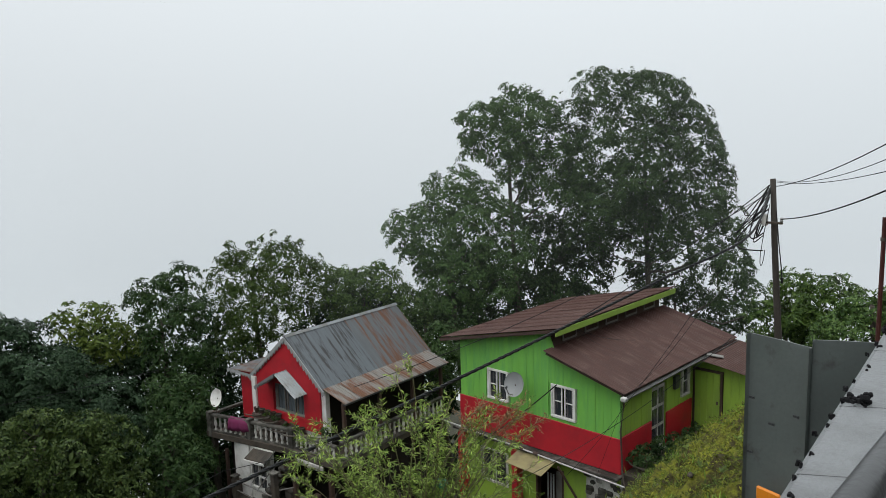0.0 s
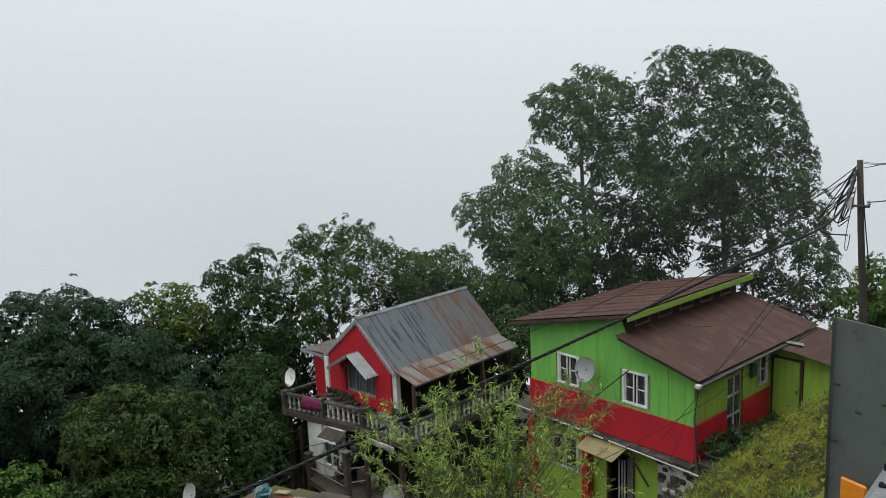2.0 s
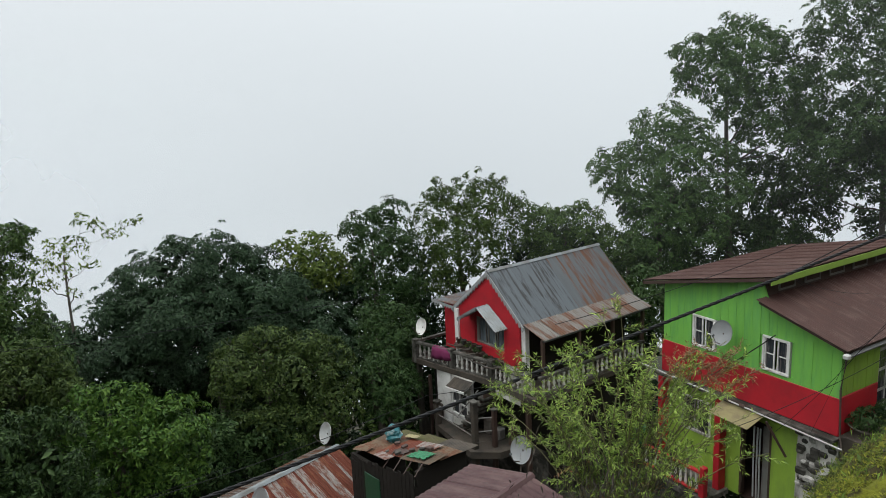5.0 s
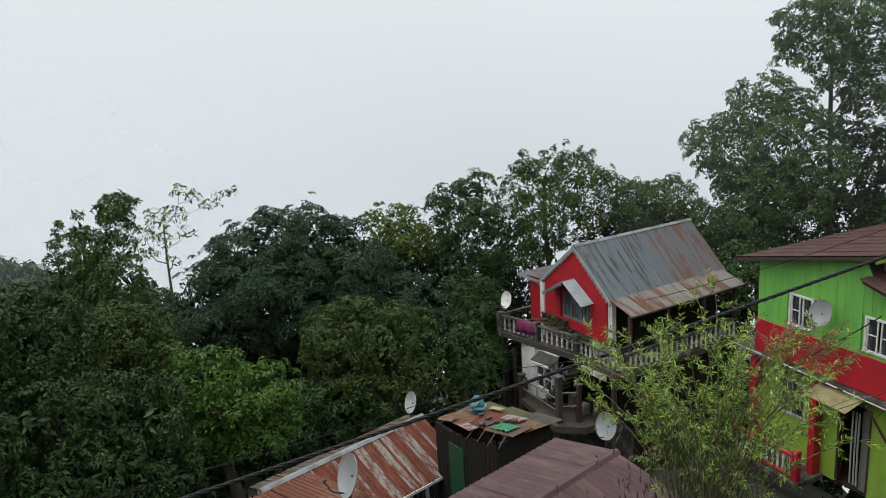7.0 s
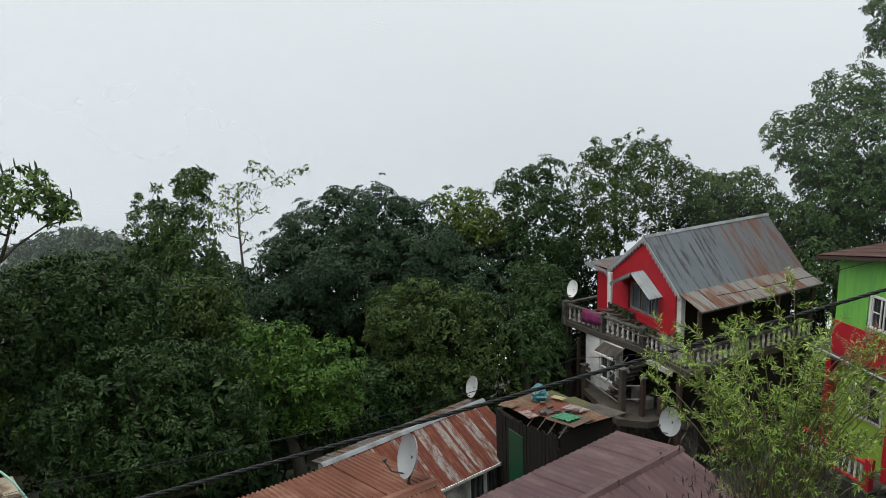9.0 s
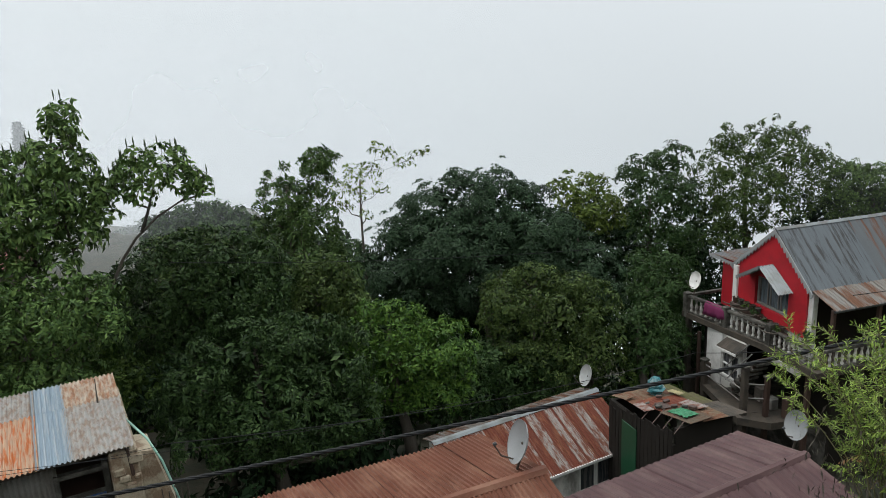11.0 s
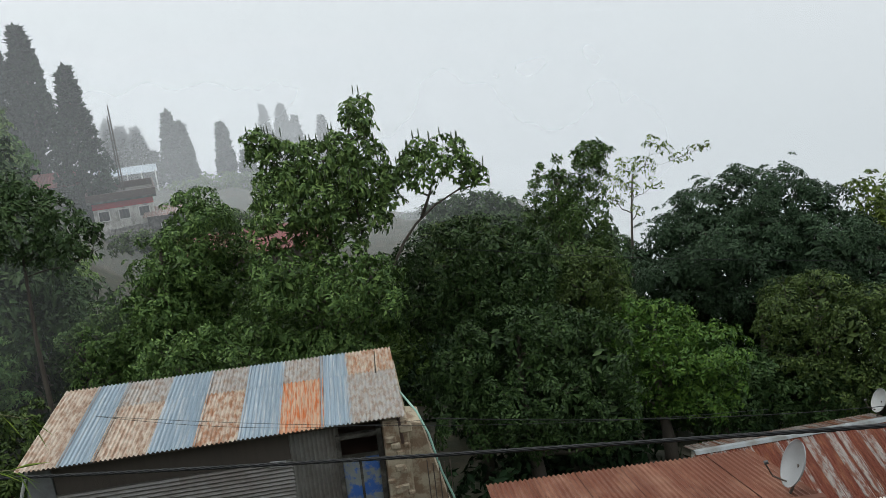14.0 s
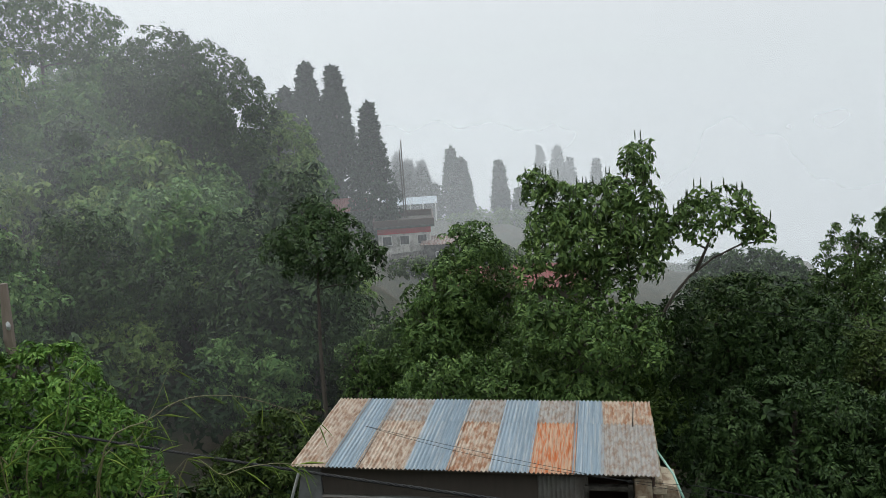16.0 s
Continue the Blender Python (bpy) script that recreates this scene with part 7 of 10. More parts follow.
def green_house():
    ob = thing("house", pose(-11.937, 20.288, -9.771, 0, 0, -0.57), "two storey green and red timber house with brown tin roofs", "house", "hillside houses")
    def top(u):
        return 2.02 + (u + 6.5) * 0.235 if u < -2.45 else 2.26 - (u + 2.45) * 0.29
    holes = [(-5.24, -4.3, 0.13, 1.22), (-2.55, -1.6, 0.11, 1.22)]
    wall = part("wall", Mesh().box(-6.5, 0, 0.04, 0.12, -1.15, 0.1).box(-6.5, 0, 0.04, 0.12, 1.24, 1.42).box(-6.5, -5.26, 0.04, 0.12, 0.1, 1.24).box(-4.28, -2.57, 0.04, 0.12, 0.1, 1.24).box(-1.58, 0, 0.04, 0.12, 0.1, 1.24), GREEN, ob, "bright green boarded front wall")
    boards(wall, -6.5, 0, 0.295, top, -0.05, holes, GREEN)
    part("red_band", Mesh().box(-6.54, 0.03, -0.03, 0.1, -1.16, -0.02, 0.01), RED, ob, "deep red painted band below the windows")
    for h in holes:
        casement(ob, *h, 0.0)
    # side wall with door and window
    side = part("side_wall", Mesh().box(-0.12, -0.035, 0, 1.85, -1.6, 1.5).box(-0.12, -0.035, 2.85, 7.0, -1.6, 1.5).box(-0.12, -0.035, 1.85, 2.85, 1.08, 1.5).box(-6.5, -6.4, 0.12, 7, -4.5, 2).box(-6.5, 0, 6.9, 7, -4.5, 1.5), LIME, ob, "yellowish green boarded side wall")
    boards(side, 0.0, 1.88, 0.31, lambda u: 1.5, 0.02, [], LIME, axis="y")
    boards(side, 2.84, 4.6, 0.3, lambda u: 1.5, 0.02, [(3.86, 4.42, 0.22, 1.26)], LIME, axis="y")
    part("red_band", Mesh().box(-0.03, 0.025, 0, 1.86, -1.16, 0.0, 0.01), RED, ob)
    part("red_band", Mesh().box(-0.03, 0.025, 2.84, 4.6, -1.16, 0.0, 0.01), RED, ob)
    door = part("door", Mesh().box(-0.1, -0.05, 1.9, 2.8, -1.05, 1.03, 0.01), OLDWHITE, ob, "pale panelled wooden door")
    for z0, z1 in ((-0.95, -0.35), (-0.25, 0.3), (0.4, 0.92)):
        for y0 in (1.98, 2.4):
            part("panel", Mesh().box(-0.052, -0.035, y0, y0 + 0.32, z0, z1, 0.012), GLASS, door)
    casement(ob, 3.86, 4.42, 0.22, 1.26, 0.0, panes=1, axis="y", material=OLDWHITE)
    # lean-to at the back of the side
    annex = part("annex", Mesh().box(0, 2.4, 4.85, 4.97, -1.6, 1.25).box(2.3, 2.4, 4.97, 7, -1.6, 1.1), LIME, ob, "yellowish green lean-to wall")
    boards(annex, 1.05, 2.4, 0.27, lambda u: 1.25, -1.6, [], LIME, y=4.8)
    adoor = part("door", Mesh().box(0.05, 0.95, 4.76, 4.82, -1.1, 0.98, 0.01), LIME, ob, "closed yellow green plank door")
    for i in range(4):
        part("door_plank", Mesh().box(0.06 + i * 0.222, 0.27 + i * 0.222, 4.735, 4.76, -1.08, 0.96, 0.008), LIME, adoor)
    part("door_frame", Mesh().box(-0.02, 0.05, 4.74, 4.83, -1.1, 1.06).box(0.95, 1.03, 4.74, 4.83, -1.1, 1.06).box(0.05, 0.95, 4.74, 4.83, 0.99, 1.06), DARKWOOD, ob)
    part("latch", Mesh().box(0.84, 0.9, 4.7, 4.74, -0.1, 0.02, 0.01), STEEL, adoor)
    sheet_roof(ob, basis((0.15, 4.35, 1.52), (1, 0, -0.14), (0, 1, 0.02)), 2.6, 2.9, 4, 1, lambda c, r: (BROWNROOF, ""), name="annex_roof_sheet")
    # clerestory between the two roofs
    cl = part("clerestory", Mesh().box(-2.62, -2.5, 0.05, 6.9, 1.9, 3.02), DARKWOOD, ob, "dark brown clerestory boards")
    for i in range(5):
        y0 = 0.55 + i * 1.28
        part("vent_frame", Mesh().box(-2.5, -2.46, y0, y0 + 0.8, 2.5, 2.56).box(-2.5, -2.46, y0, y0 + 0.8, 2.88, 2.93).box(-2.5, -2.46, y0, y0 + 0.05, 2.56, 2.88).box(-2.5, -2.46, y0 + 0.75, y0 + 0.8, 2.56, 2.88), GREYSHEET, cl)
        part("vent_panel", Mesh().box(-2.5, -2.485, y0 + 0.05, y0 + 0.75, 2.56, 2.88), DARKWOOD, cl)
    # roofs
    up, lw = (5.02, 0, 1.13), (2.85, 0, -0.78)
    sheet_roof(ob, basis((-2.02, -0.42, 3.19), (0, 1, 0), (-up[0], 0, -up[2])), 7.65, 5.15, 10, 2, lambda c, r: (BROWNROOF, ""), name="roof_sheet", pitch=0.095, depth=0.03)
    sheet_roof(ob, basis((-2.5, 7.2, 2.42), (0, -1, 0), lw), 7.62, 2.97, 10, 2, lambda c, r: (BROWNROOF, ""), name="roof_sheet", pitch=0.095, depth=0.03)
    part("fascia", Mesh().box(-2.06, -2.02, -0.45, 7.25, 2.93, 3.13, 0.008), FASCIA, ob, "olive green painted fascia board")
    part("fascia", Mesh().beam((-2.06, -0.4, 3.1), (-7.1, -0.4, 1.97), 0.03, 0.1), DARKWOOD, ob)
    part("fascia", Mesh().beam((-2.45, -0.4, 2.33), (0.34, -0.4, 1.57), 0.03, 0.09), DARKWOOD, ob)
    for i in range(9):
        y = -0.3 + i * 0.9
        part("rafter", Mesh().beam((-2.1, y, 3.06), (-7.0, y, 1.96), 0.05, 0.08), DARKWOOD, ob)
    trough = [(0.075 * math.cos(a), 0.07 * math.sin(a)) for a in np.linspace(math.pi, 2 * math.pi, 9)] + [(0.062 * math.cos(a), 0.057 * math.sin(a)) for a in np.linspace(2 * math.pi, math.pi, 9)]
    gv = [(0.43 + u, y, z + w) for y, z in ((-0.5, 1.50), (7.2, 1.56)) for u, w in trough]
    part("gutter", Mesh().add(gv, [(i, (i + 1) % 18, (i + 1) % 18 + 18, i + 18) for i in range(18)]), GUTTER, ob, "pale grey half round plastic gutter")
    for i in range(7):
        part("gutter_bracket", Mesh().box(0.33, 0.35, -0.2 + i * 1.15, -0.17 + i * 1.15, 1.42, 1.56), DARKWOOD, ob)
    part("eave_board", Mesh().box(0.27, 0.31, -0.4, 7.15, 1.47, 1.56), DARKWOOD, ob)
    part("gutter_outlet", Mesh().box(0.34, 0.52, -0.6, -0.44, 1.42, 1.56, 0.03), PALEPIPE, ob)
    part("meter_box", Mesh().box(0.02, 0.12, 3.22, 3.52, 0.68, 1.12, 0.015), DARKRAIL, ob, "small dark electricity meter box")
    part("downpipe", Mesh().tube([(0.42, -0.5, 1.45), (0.2, -0.14, 1.2), (0.08, -0.12, 0.3), (0.2, -0.2, -1.0), (0.5, -0.4, -1.9)], 0.03, 8), STEEL, ob)
    # lower storey
    low = part("lower_wall", Mesh().box(-6.35, -5.75, 0.15, 0.3, -4.6, -1.15).box(-5.75, -4.5, 0.15, 0.3, -4.6, -3.05).box(-5.75, -4.5, 0.15, 0.3, -1.8, -1.15).box(-4.5, -3.3, 0.15, 0.3, -4.6, -1.15).box(-2.2, -1.3, 0.15, 0.3, -4.6, -1.15).box(-3.3, -2.2, 0.15, 0.3, -1.75, -1.15), LIME, ob, "yellowish green plastered lower wall")
    # unseen inner wall and floor, dark-coloured to stand in for an unlit room
    part("dark_room", Mesh().box(-6.3, -1.3, 2.0, 2.1, -4.6, -1.2).box(-6.3, -0.2, 0.3, 2.0, -4.7, -4.6), DARKWOOD, ob)
    part("foundation", Mesh().box(-1.3, -0.02, 0.1, 6.9, -4.7, -1.2, 0.03), OLDWHITE, ob, "rubble stone foundation with patchy whitewash")
    part("floor_slab", Mesh().box(-6.7, 0.08, -0.3, 0.3, -1.27, -1.18, 0.015), CONCRETE, ob)
    rng = random.Random(8)
    for i in range(46):
        x, z, s = rng.uniform(-1.25, -0.1), rng.uniform(-3.2, -1.45), rng.uniform(0.09, 0.17)
        part("stone", Mesh().box(x - s, x + s, 0.02, 0.14, z - s * 0.7, z + s * 0.7, 0.05, None), CONCRETE if i % 3 else OLDWHITE, ob)
    win = casement(ob, -5.75, -4.5, -3.05, -1.8, 0.15, panes=2, bars=0, material=OLDWHITE)
    for i in range(9):
        part("grille_bar", Mesh().tube([(-5.66 + i * 0.135, 0.1, -3.0), (-5.66 + i * 0.135, 0.1, -1.85)], 0.008, 6), STEEL, win)
    for i in range(6):
        part("grille_bar", Mesh().tube([(-5.7, 0.09, -2.9 + i * 0.19), (-4.55, 0.09, -2.9 + i * 0.19)], 0.007, 6), STEEL, win)
    part("pillar", Mesh().box(-4.06, -3.82, -0.25, 0.1, -4.7, -1.32, 0.015), RED, ob, "red painted porch pillar")
    part("pillar", Mesh().box(-6.5, -6.28, -0.25, 0.1, -4.7, -1.32, 0.015), RED, ob)
    part("door_leaf", Mesh().box(-2.5, -2.24, 0.16, 0.22, -4.5, -1.85, 0.01), GREYSHEET, ob, "grey door leaf standing open")
    part("door_frame", Mesh().box(-3.3, -3.22, 0.12, 0.3, -4.5, -1.75).box(-2.24, -2.18, 0.12, 0.3, -4.5, -1.75), DARKWOOD, ob)
    for i, x in enumerate((-2.72, -2.6, -2.5)):
        part("curtain_strip", Mesh().tube([(x, 0.02, -1.9), (x + 0.03, -0.02, -3.0), (x + 0.05, 0.0, -4.3)], 0.028, 6), DISHWHITE, ob)
    part("awning", Mesh().add([(-3.75, 0.05, -1.2), (-2.2, 0.05, -1.2), (-2.25, -1.0, -1.52), (-3.7, -1.0, -1.46), (-3.75, 0.05, -1.22), (-2.2, 0.05, -1.22), (-2.25, -1.0, -1.54), (-3.7, -1.0, -1.48)], [(0, 1, 2, 3), (7, 6, 5, 4), (0, 3, 7, 4), (3, 2, 6, 7), (2, 1, 5, 6), (1, 0, 4, 5)]), YELLOWED, ob, "flat khaki tin door awning")
    part("brace", Mesh().beam((-1.95, -0.5, -1.3), (-1.5, -0.1, -2.4), 0.07, 0.07), DARKWOOD, ob)
    part("pipe", Mesh().tube([(-7.2, -0.4, -1.02), (-3.5, -0.4, -1.14), (0.4, -0.4, -1.3)], 0.026, 8), PALEPIPE, ob, "white plastic water pipe")
    for x in (-3.5, -2.9):
        part("pipe_joint", Mesh().tube([(x - 0.09, -0.4, -1.14), (x + 0.09, -0.4, -1.145)], 0.05, 8), DARKWOOD, ob)
    # porch rail
    rail = part("porch_rail", Mesh().box(-6.5, -3.9, -1.0, -0.86, -3.78, -3.68, 0.02).box(-6.5, -3.9, -1.0, -0.86, -4.5, -4.4, 0.02).box(-3.98, -3.76, -1.04, -0.82, -4.7, -3.5, 0.02), RED, ob, "red porch rail with white balusters")
    for i in range(11):
        part("baluster", Mesh().lathe([(0.035, -4.4), (0.05, -4.3), (0.03, -4.1), (0.045, -3.95), (0.028, -3.85), (0.035, -3.78)], 8, Matrix.Translation((-6.35 + i * 0.22, -0.93, 0))), WHITE, rail)
    part("porch_floor", Mesh().box(-6.6, -3.7, -1.1, 0.15, -4.75, -4.55, 0.02), CONCRETE, ob)
    return ob



green_house()
GREEN_M = pose(-11.937, 20.288, -9.771, 0, 0, -0.57)
solo("loose_board", Mesh().box(-0.28, 0.28, -0.12, 0.12, 0, 0.05, 0.012), GREYSHEET, "grey board lying loose on the lean-to roof", "board", m=GREEN_M @ pose(0.62, 5.0, 1.50, 0, 8, 25))
solo("loose_board", Mesh().box(-0.2, 0.2, -0.1, 0.1, 0, 0.06, 0.012), DARKWOOD, "dark wood offcut lying on the lean-to roof", "board", m=GREEN_M @ pose(2.2, 4.9, 1.28, 0, 8, 10))
solo("pavement", Mesh().box(0.04, 2.6, 0.1, 7.4, -4.6, -1.14, 0.03), LANDING, "dark path along the side of the house", "path", kind="structure", m=GREEN_M)
tub = Mesh()
tn = 12
tub.v = [(0.3 * (0.8 + 0.25 * k / 5) * (1 + 0.22 * noise.noise(Vector((math.cos(6.283 * i / tn) * 2, math.sin(6.283 * i / tn) * 2, k * 0.7)))) * math.cos(6.283 * i / tn), 0.26 * (0.8 + 0.25 * k / 5) * (1 + 0.2 * noise.noise(Vector((math.cos(6.283 * i / tn) * 2, 7, k * 0.7)))) * math.sin(6.283 * i / tn), 0.62 * k / 5) for k in range(6) for i in range(tn)]
tub.f = [(k * tn + i, k * tn + (i + 1) % tn, (k + 1) * tn + (i + 1) % tn, (k + 1) * tn + i) for k in range(5) for i in range(tn)] + [tuple(range(tn))[::-1], tuple(range(5 * tn, 6 * tn))]
solo("tub", tub, TARP, "crumpled green plastic tub on the porch rail", "tub", m=GREEN_M @ pose(-6.75, -1.0, -3.7), smooth=True)
dish(pose(-11.937 - 3.62, 20.288 - 0.55, -9.771 + 1.10, -18, 0, 4), 0.37, "grey satellite dish on the green wall", mast=0.35, material=GREYDISH)


def baluster_row(parent, a, b, z0, z1, n, material=OLDWHITE):
    a, b = Vector(a), Vector(b)
    h = z1 - z0
    for i in range(n):
        p = a.lerp(b, (i + 0.5) / n)
        part("baluster", Mesh().lathe([(0.05, 0), (0.05, h * 0.1), (0.03, h * 0.2), (0.055, h * 0.42), (0.03, h * 0.72), (0.045, h * 0.85), (0.045, h)], 8, Matrix.Translation((p.x, p.y, z0))), material, parent)


def scallops(a, b, n, y, up, low, tip):
    """A strip from a to b (x, z) at depth y with n pointed teeth along its lower edge."""
    out = Mesh()
    for i in range(n + 1):
        u, z = a[0] + (b[0] - a[0]) * i / n, a[1] + (b[1] - a[1]) * i / n
        out.v += [(u, y, z + up), (u, y, z - low)]
    for i in range(n):
        u, z = a[0] + (b[0] - a[0]) * (i + 0.5) / n, a[1] + (b[1] - a[1]) * (i + 0.5) / n
        out.v.append((u, y, z - tip))
        out.f.append((2 * i, 2 * i + 2, 2 * i + 3, 2 * n + 2 + i, 2 * i + 1))
    return out


def red_house():
    ob = thing("house", pose(-20.61, 15.828, -10.42, 0, 0, 3.95), "red gabled house with grey tin roof and balcony", "house", "hillside houses")
    ru, rz, eu, ez, lu, lz = -1.58, 3.2, 0.2, 1.58, -3.6, 1.42
    # gable wall with window opening
    def top(u):
        return rz - 0.1 - abs(u - ru) * (rz - ez) / (eu - ru) if u > ru else rz - 0.1 - abs(u - ru) * (rz - lz) / (ru - lu)
    hole = (-2.45, -0.82, 0.36, 1.4)
    gable = part("gable_wall", Mesh().add([(-3.5, 0, 0), (hole[0], 0, 0), (hole[0], 0, top(hole[0])), (-3.5, 0, top(-3.5)), (hole[0], 0, hole[3]), (hole[1], 0, hole[3]), (hole[1], 0, top(hole[1])), (ru, 0, top(ru)),
                 (hole[1], 0, 0), (0, 0, 0), (0, 0, top(0)), (hole[0], 0, hole[2]), (hole[1], 0, hole[2])],
                 [(0, 1, 2, 3), (4, 5, 6, 7, 2), (8, 9, 10, 6), (1, 8, 12, 11)]), RED, ob, "crimson painted gable wall")
    md = gable.modifiers.new("thick", "SOLIDIFY")
    md.thickness, md.offset = 0.12, 1.0
    # near-black side wall carries the shade under the eaves in its colour
    part("side_wall", Mesh().box(-0.12, 0, 0.12, 5.2, -0.6, 1.5).box(-3.5, -3.4, 0.12, 5.2, -0.6, 1.4).box(-3.5, 0, 5.1, 5.2, -0.6, 1.5), SHADEWOOD, ob, "near-black side wall, shade under the eaves put into its colour")
    part("annex_wall", Mesh().box(-4.55, -3.53, 0.1, 2.4, -0.4, 1.42), RED, ob, "small red side room")
    part("corner_post", Mesh().box(-3.55, -3.33, -0.2, 0.1, -0.7, 1.45, 0.01), WHITE, ob, "white painted corner post")
    part("corner_post", Mesh().box(-0.02, 0.2, -0.05, 0.14, -0.7, 1.6, 0.01), WHITE, ob)
    part("sill_band", Mesh().box(-3.5, 0.2, -0.06, -0.005, -0.55, 0.0, 0.01), OLDWHITE, ob, "whitewashed band below the gable wall")
    win = casement(ob, *hole, 0.02, panes=3, bars=0, material=GREYSHEET, glass=CURTAINGLASS)
    part("curtain", Mesh().box(hole[0] + 0.1, hole[1] - 0.1, 0.14, 0.16, hole[2] + 0.05, hole[3] - 0.05), BLUEZINC, win, "pale blue curtain")
    # window hood of folded tin
    for a, b in (((-1.62, -0.08, 1.98), (-2.75, -0.08, 1.32)), ((-1.62, -0.08, 1.98), (-0.62, -0.08, 1.32))):
        a, b = Vector(a), Vector(b)
        d = b - a
        x, o = (Vector((0, -1, 0)), a) if d.x > 0 else (Vector((0, 1, 0)), a + Vector((0, -0.6, 0)))
        part("window_hood", corrugated(0.62, d.length, 0.13, 0.06).data("window_hood", CAPZINC), None, ob, "grey corrugated window hood", m=basis(o, x, d))
    # scalloped bargeboards
    for a, b in (((ru, rz), (eu + 0.1, ez)), ((ru, rz), (lu - 0.1, lz))):
        s = scallops(a, b, 13, -0.19, 0.0, 0.10, 0.24)
        bb = part("bargeboard", s, BARGE, ob, "grey scalloped bargeboard")
        sm = bb.modifiers.new("thick", "SOLIDIFY")
        sm.thickness = 0.03
    # roofs: steep slopes, a skirt roof over the veranda, a small roof over the side room
    sheet_roof(ob, basis((ru, 5.45, rz), (0, -1, 0), (eu - ru, 0, ez - rz)), 5.6, 2.42, 8, 1, lambda c, r: ((ZINCMID, "part rusted tin sheet") if c < 4 else (ZINC, "")), name="roof_sheet", pitch=0.24, depth=0.006)
    sheet_roof(ob, basis((ru, -0.15, rz), (0, 1, 0), (lu - ru, 0, lz - rz)), 5.6, 2.72, 8, 1, lambda c, r: (ZINC, ""), name="roof_sheet", pitch=0.12, depth=0.012)
    part("ridge_cap", Mesh().add([(ru - 0.09, -0.18, rz - 0.03), (ru, -0.18, rz + 0.045), (ru + 0.08, -0.18, rz - 0.035), (ru - 0.09, 5.5, rz - 0.03), (ru, 5.5, rz + 0.045), (ru + 0.08, 5.5, rz - 0.035)], [(0, 1, 4, 3), (1, 2, 5, 4)]), CAPZINC, ob, "folded tin ridge cap")
    sheet_roof(ob, basis((eu - 0.05, 5.3, ez + 0.05), (0, -1, 0), (0.98, 0, -0.3)), 5.35, 1.08, 7, 1, lambda c, r: (ZINCRUST, "rust streaked tin sheet" if c % 2 else ""), name="skirt_roof_sheet", pitch=0.12)
    sheet_roof(ob, basis((-3.5, -0.2, 1.56), (0, 1, 0), (-1, 0, -0.06)), 2.6, 1.4, 4, 1, lambda c, r: (ZINCMID, ""), name="side_roof_sheet", pitch=0.12)
    s = scallops((-4.95, 1.5), (-3.6, 1.5), 9, -0.22, 0.0, 0.08, 0.17)
    part("valance", s, BARGE, ob)
    part("gutter", Mesh().tube([(1.14, -0.1, 1.28), (1.14, 5.2, 1.28)], 0.05, 8), DARKRAIL, ob)
    # balcony: slab, plinth wall, balustrades
    part("balcony_slab", Mesh().add([(x, y, z) for z in (-0.8, -0.6) for x, y in ((-4.92, -1.3), (-1.1, -0.62), (1.2, -0.6), (1.2, 5.2), (-4.92, 5.2))], [(5, 6, 7, 8, 9), (4, 3, 2, 1, 0)] + [(i, (i + 1) % 5, (i + 1) % 5 + 5, i + 5) for i in range(5)]), LANDING, ob, "dark stained concrete balcony slab")
    rail = part("front_balustrade", Mesh().beam((-4.75, -1.15, 0.02), (-1.2, -0.45, 0.02), 0.16, 0.1, 0.015).beam((-4.75, -1.15, -0.58), (-1.2, -0.45, -0.58), 0.16, 0.1, 0.015), CONCRETE, ob, "mossy concrete balustrade")
    baluster_row(rail, (-4.7, -1.14, 0), (-1.25, -0.46, 0), -0.55, -0.02, 15)
    for x, y in ((-4.8, -1.16), (-3.0, -0.8), (-1.15, -0.44)):
        part("rail_post", Mesh().box(x - 0.12, x + 0.12, y - 0.12, y + 0.12, -0.8, 0.14, 0.02), CONCRETE, rail)
    side = part("side_balustrade", Mesh().box(1.02, 1.16, -0.3, 5.0, -0.02, 0.08, 0.015).box(1.02, 1.16, -0.3, 5.0, -0.6, -0.5, 0.015), CONCRETE, ob)
    baluster_row(side, (1.09, -0.2, 0), (1.09, 5.0, 0), -0.5, -0.02, 22)
    part("left_balustrade", Mesh().box(-4.87, -4.73, -1.15, 1.2, -0.03, 0.07, 0.015).box(-4.87, -4.73, -1.15, 1.2, -0.6, -0.5, 0.015), CONCRETE, ob)
    for i, y in enumerate((-0.1, 1.6, 3.3, 4.9)):
        part("veranda_post", Mesh().box(0.98, 1.1, y, y + 0.12, -0.6, 1.3, 0.015), DARKWOOD, ob)
    part("planter_box", Mesh().box(-2.9, -0.7, -0.34, -0.1, -0.3, -0.12, 0.02), DARKWOOD, ob)
    part("planter_box", Mesh().box(-3.45, -1.9, -0.35, -0.1, -0.05, 0.12, 0.02), DARKWOOD, ob)
    # scalloped edge of the window hood
    hood = scallops((-1.62, 1.98), (-2.75, 1.32), 7, -0.70, 0.03, 0.05, 0.14)
    he = part("hood_valance", hood, CAPZINC, ob, "scalloped tin edge of the window hood")
    hm = he.modifiers.new("thick", "SOLIDIFY")
    hm.thickness = 0.015
    # front rail between the gable and the veranda corner
    rail2 = part("front_balustrade", Mesh().box(-1.1, 1.0, -0.5, -0.36, -0.12, -0.03, 0.015).box(-1.1, 1.0, -0.5, -0.36, -0.6, -0.52, 0.015), CONCRETE, ob)
    baluster_row(rail2, (-1.05, -0.43, 0), (1.0, -0.43, 0), -0.52, -0.12, 9)
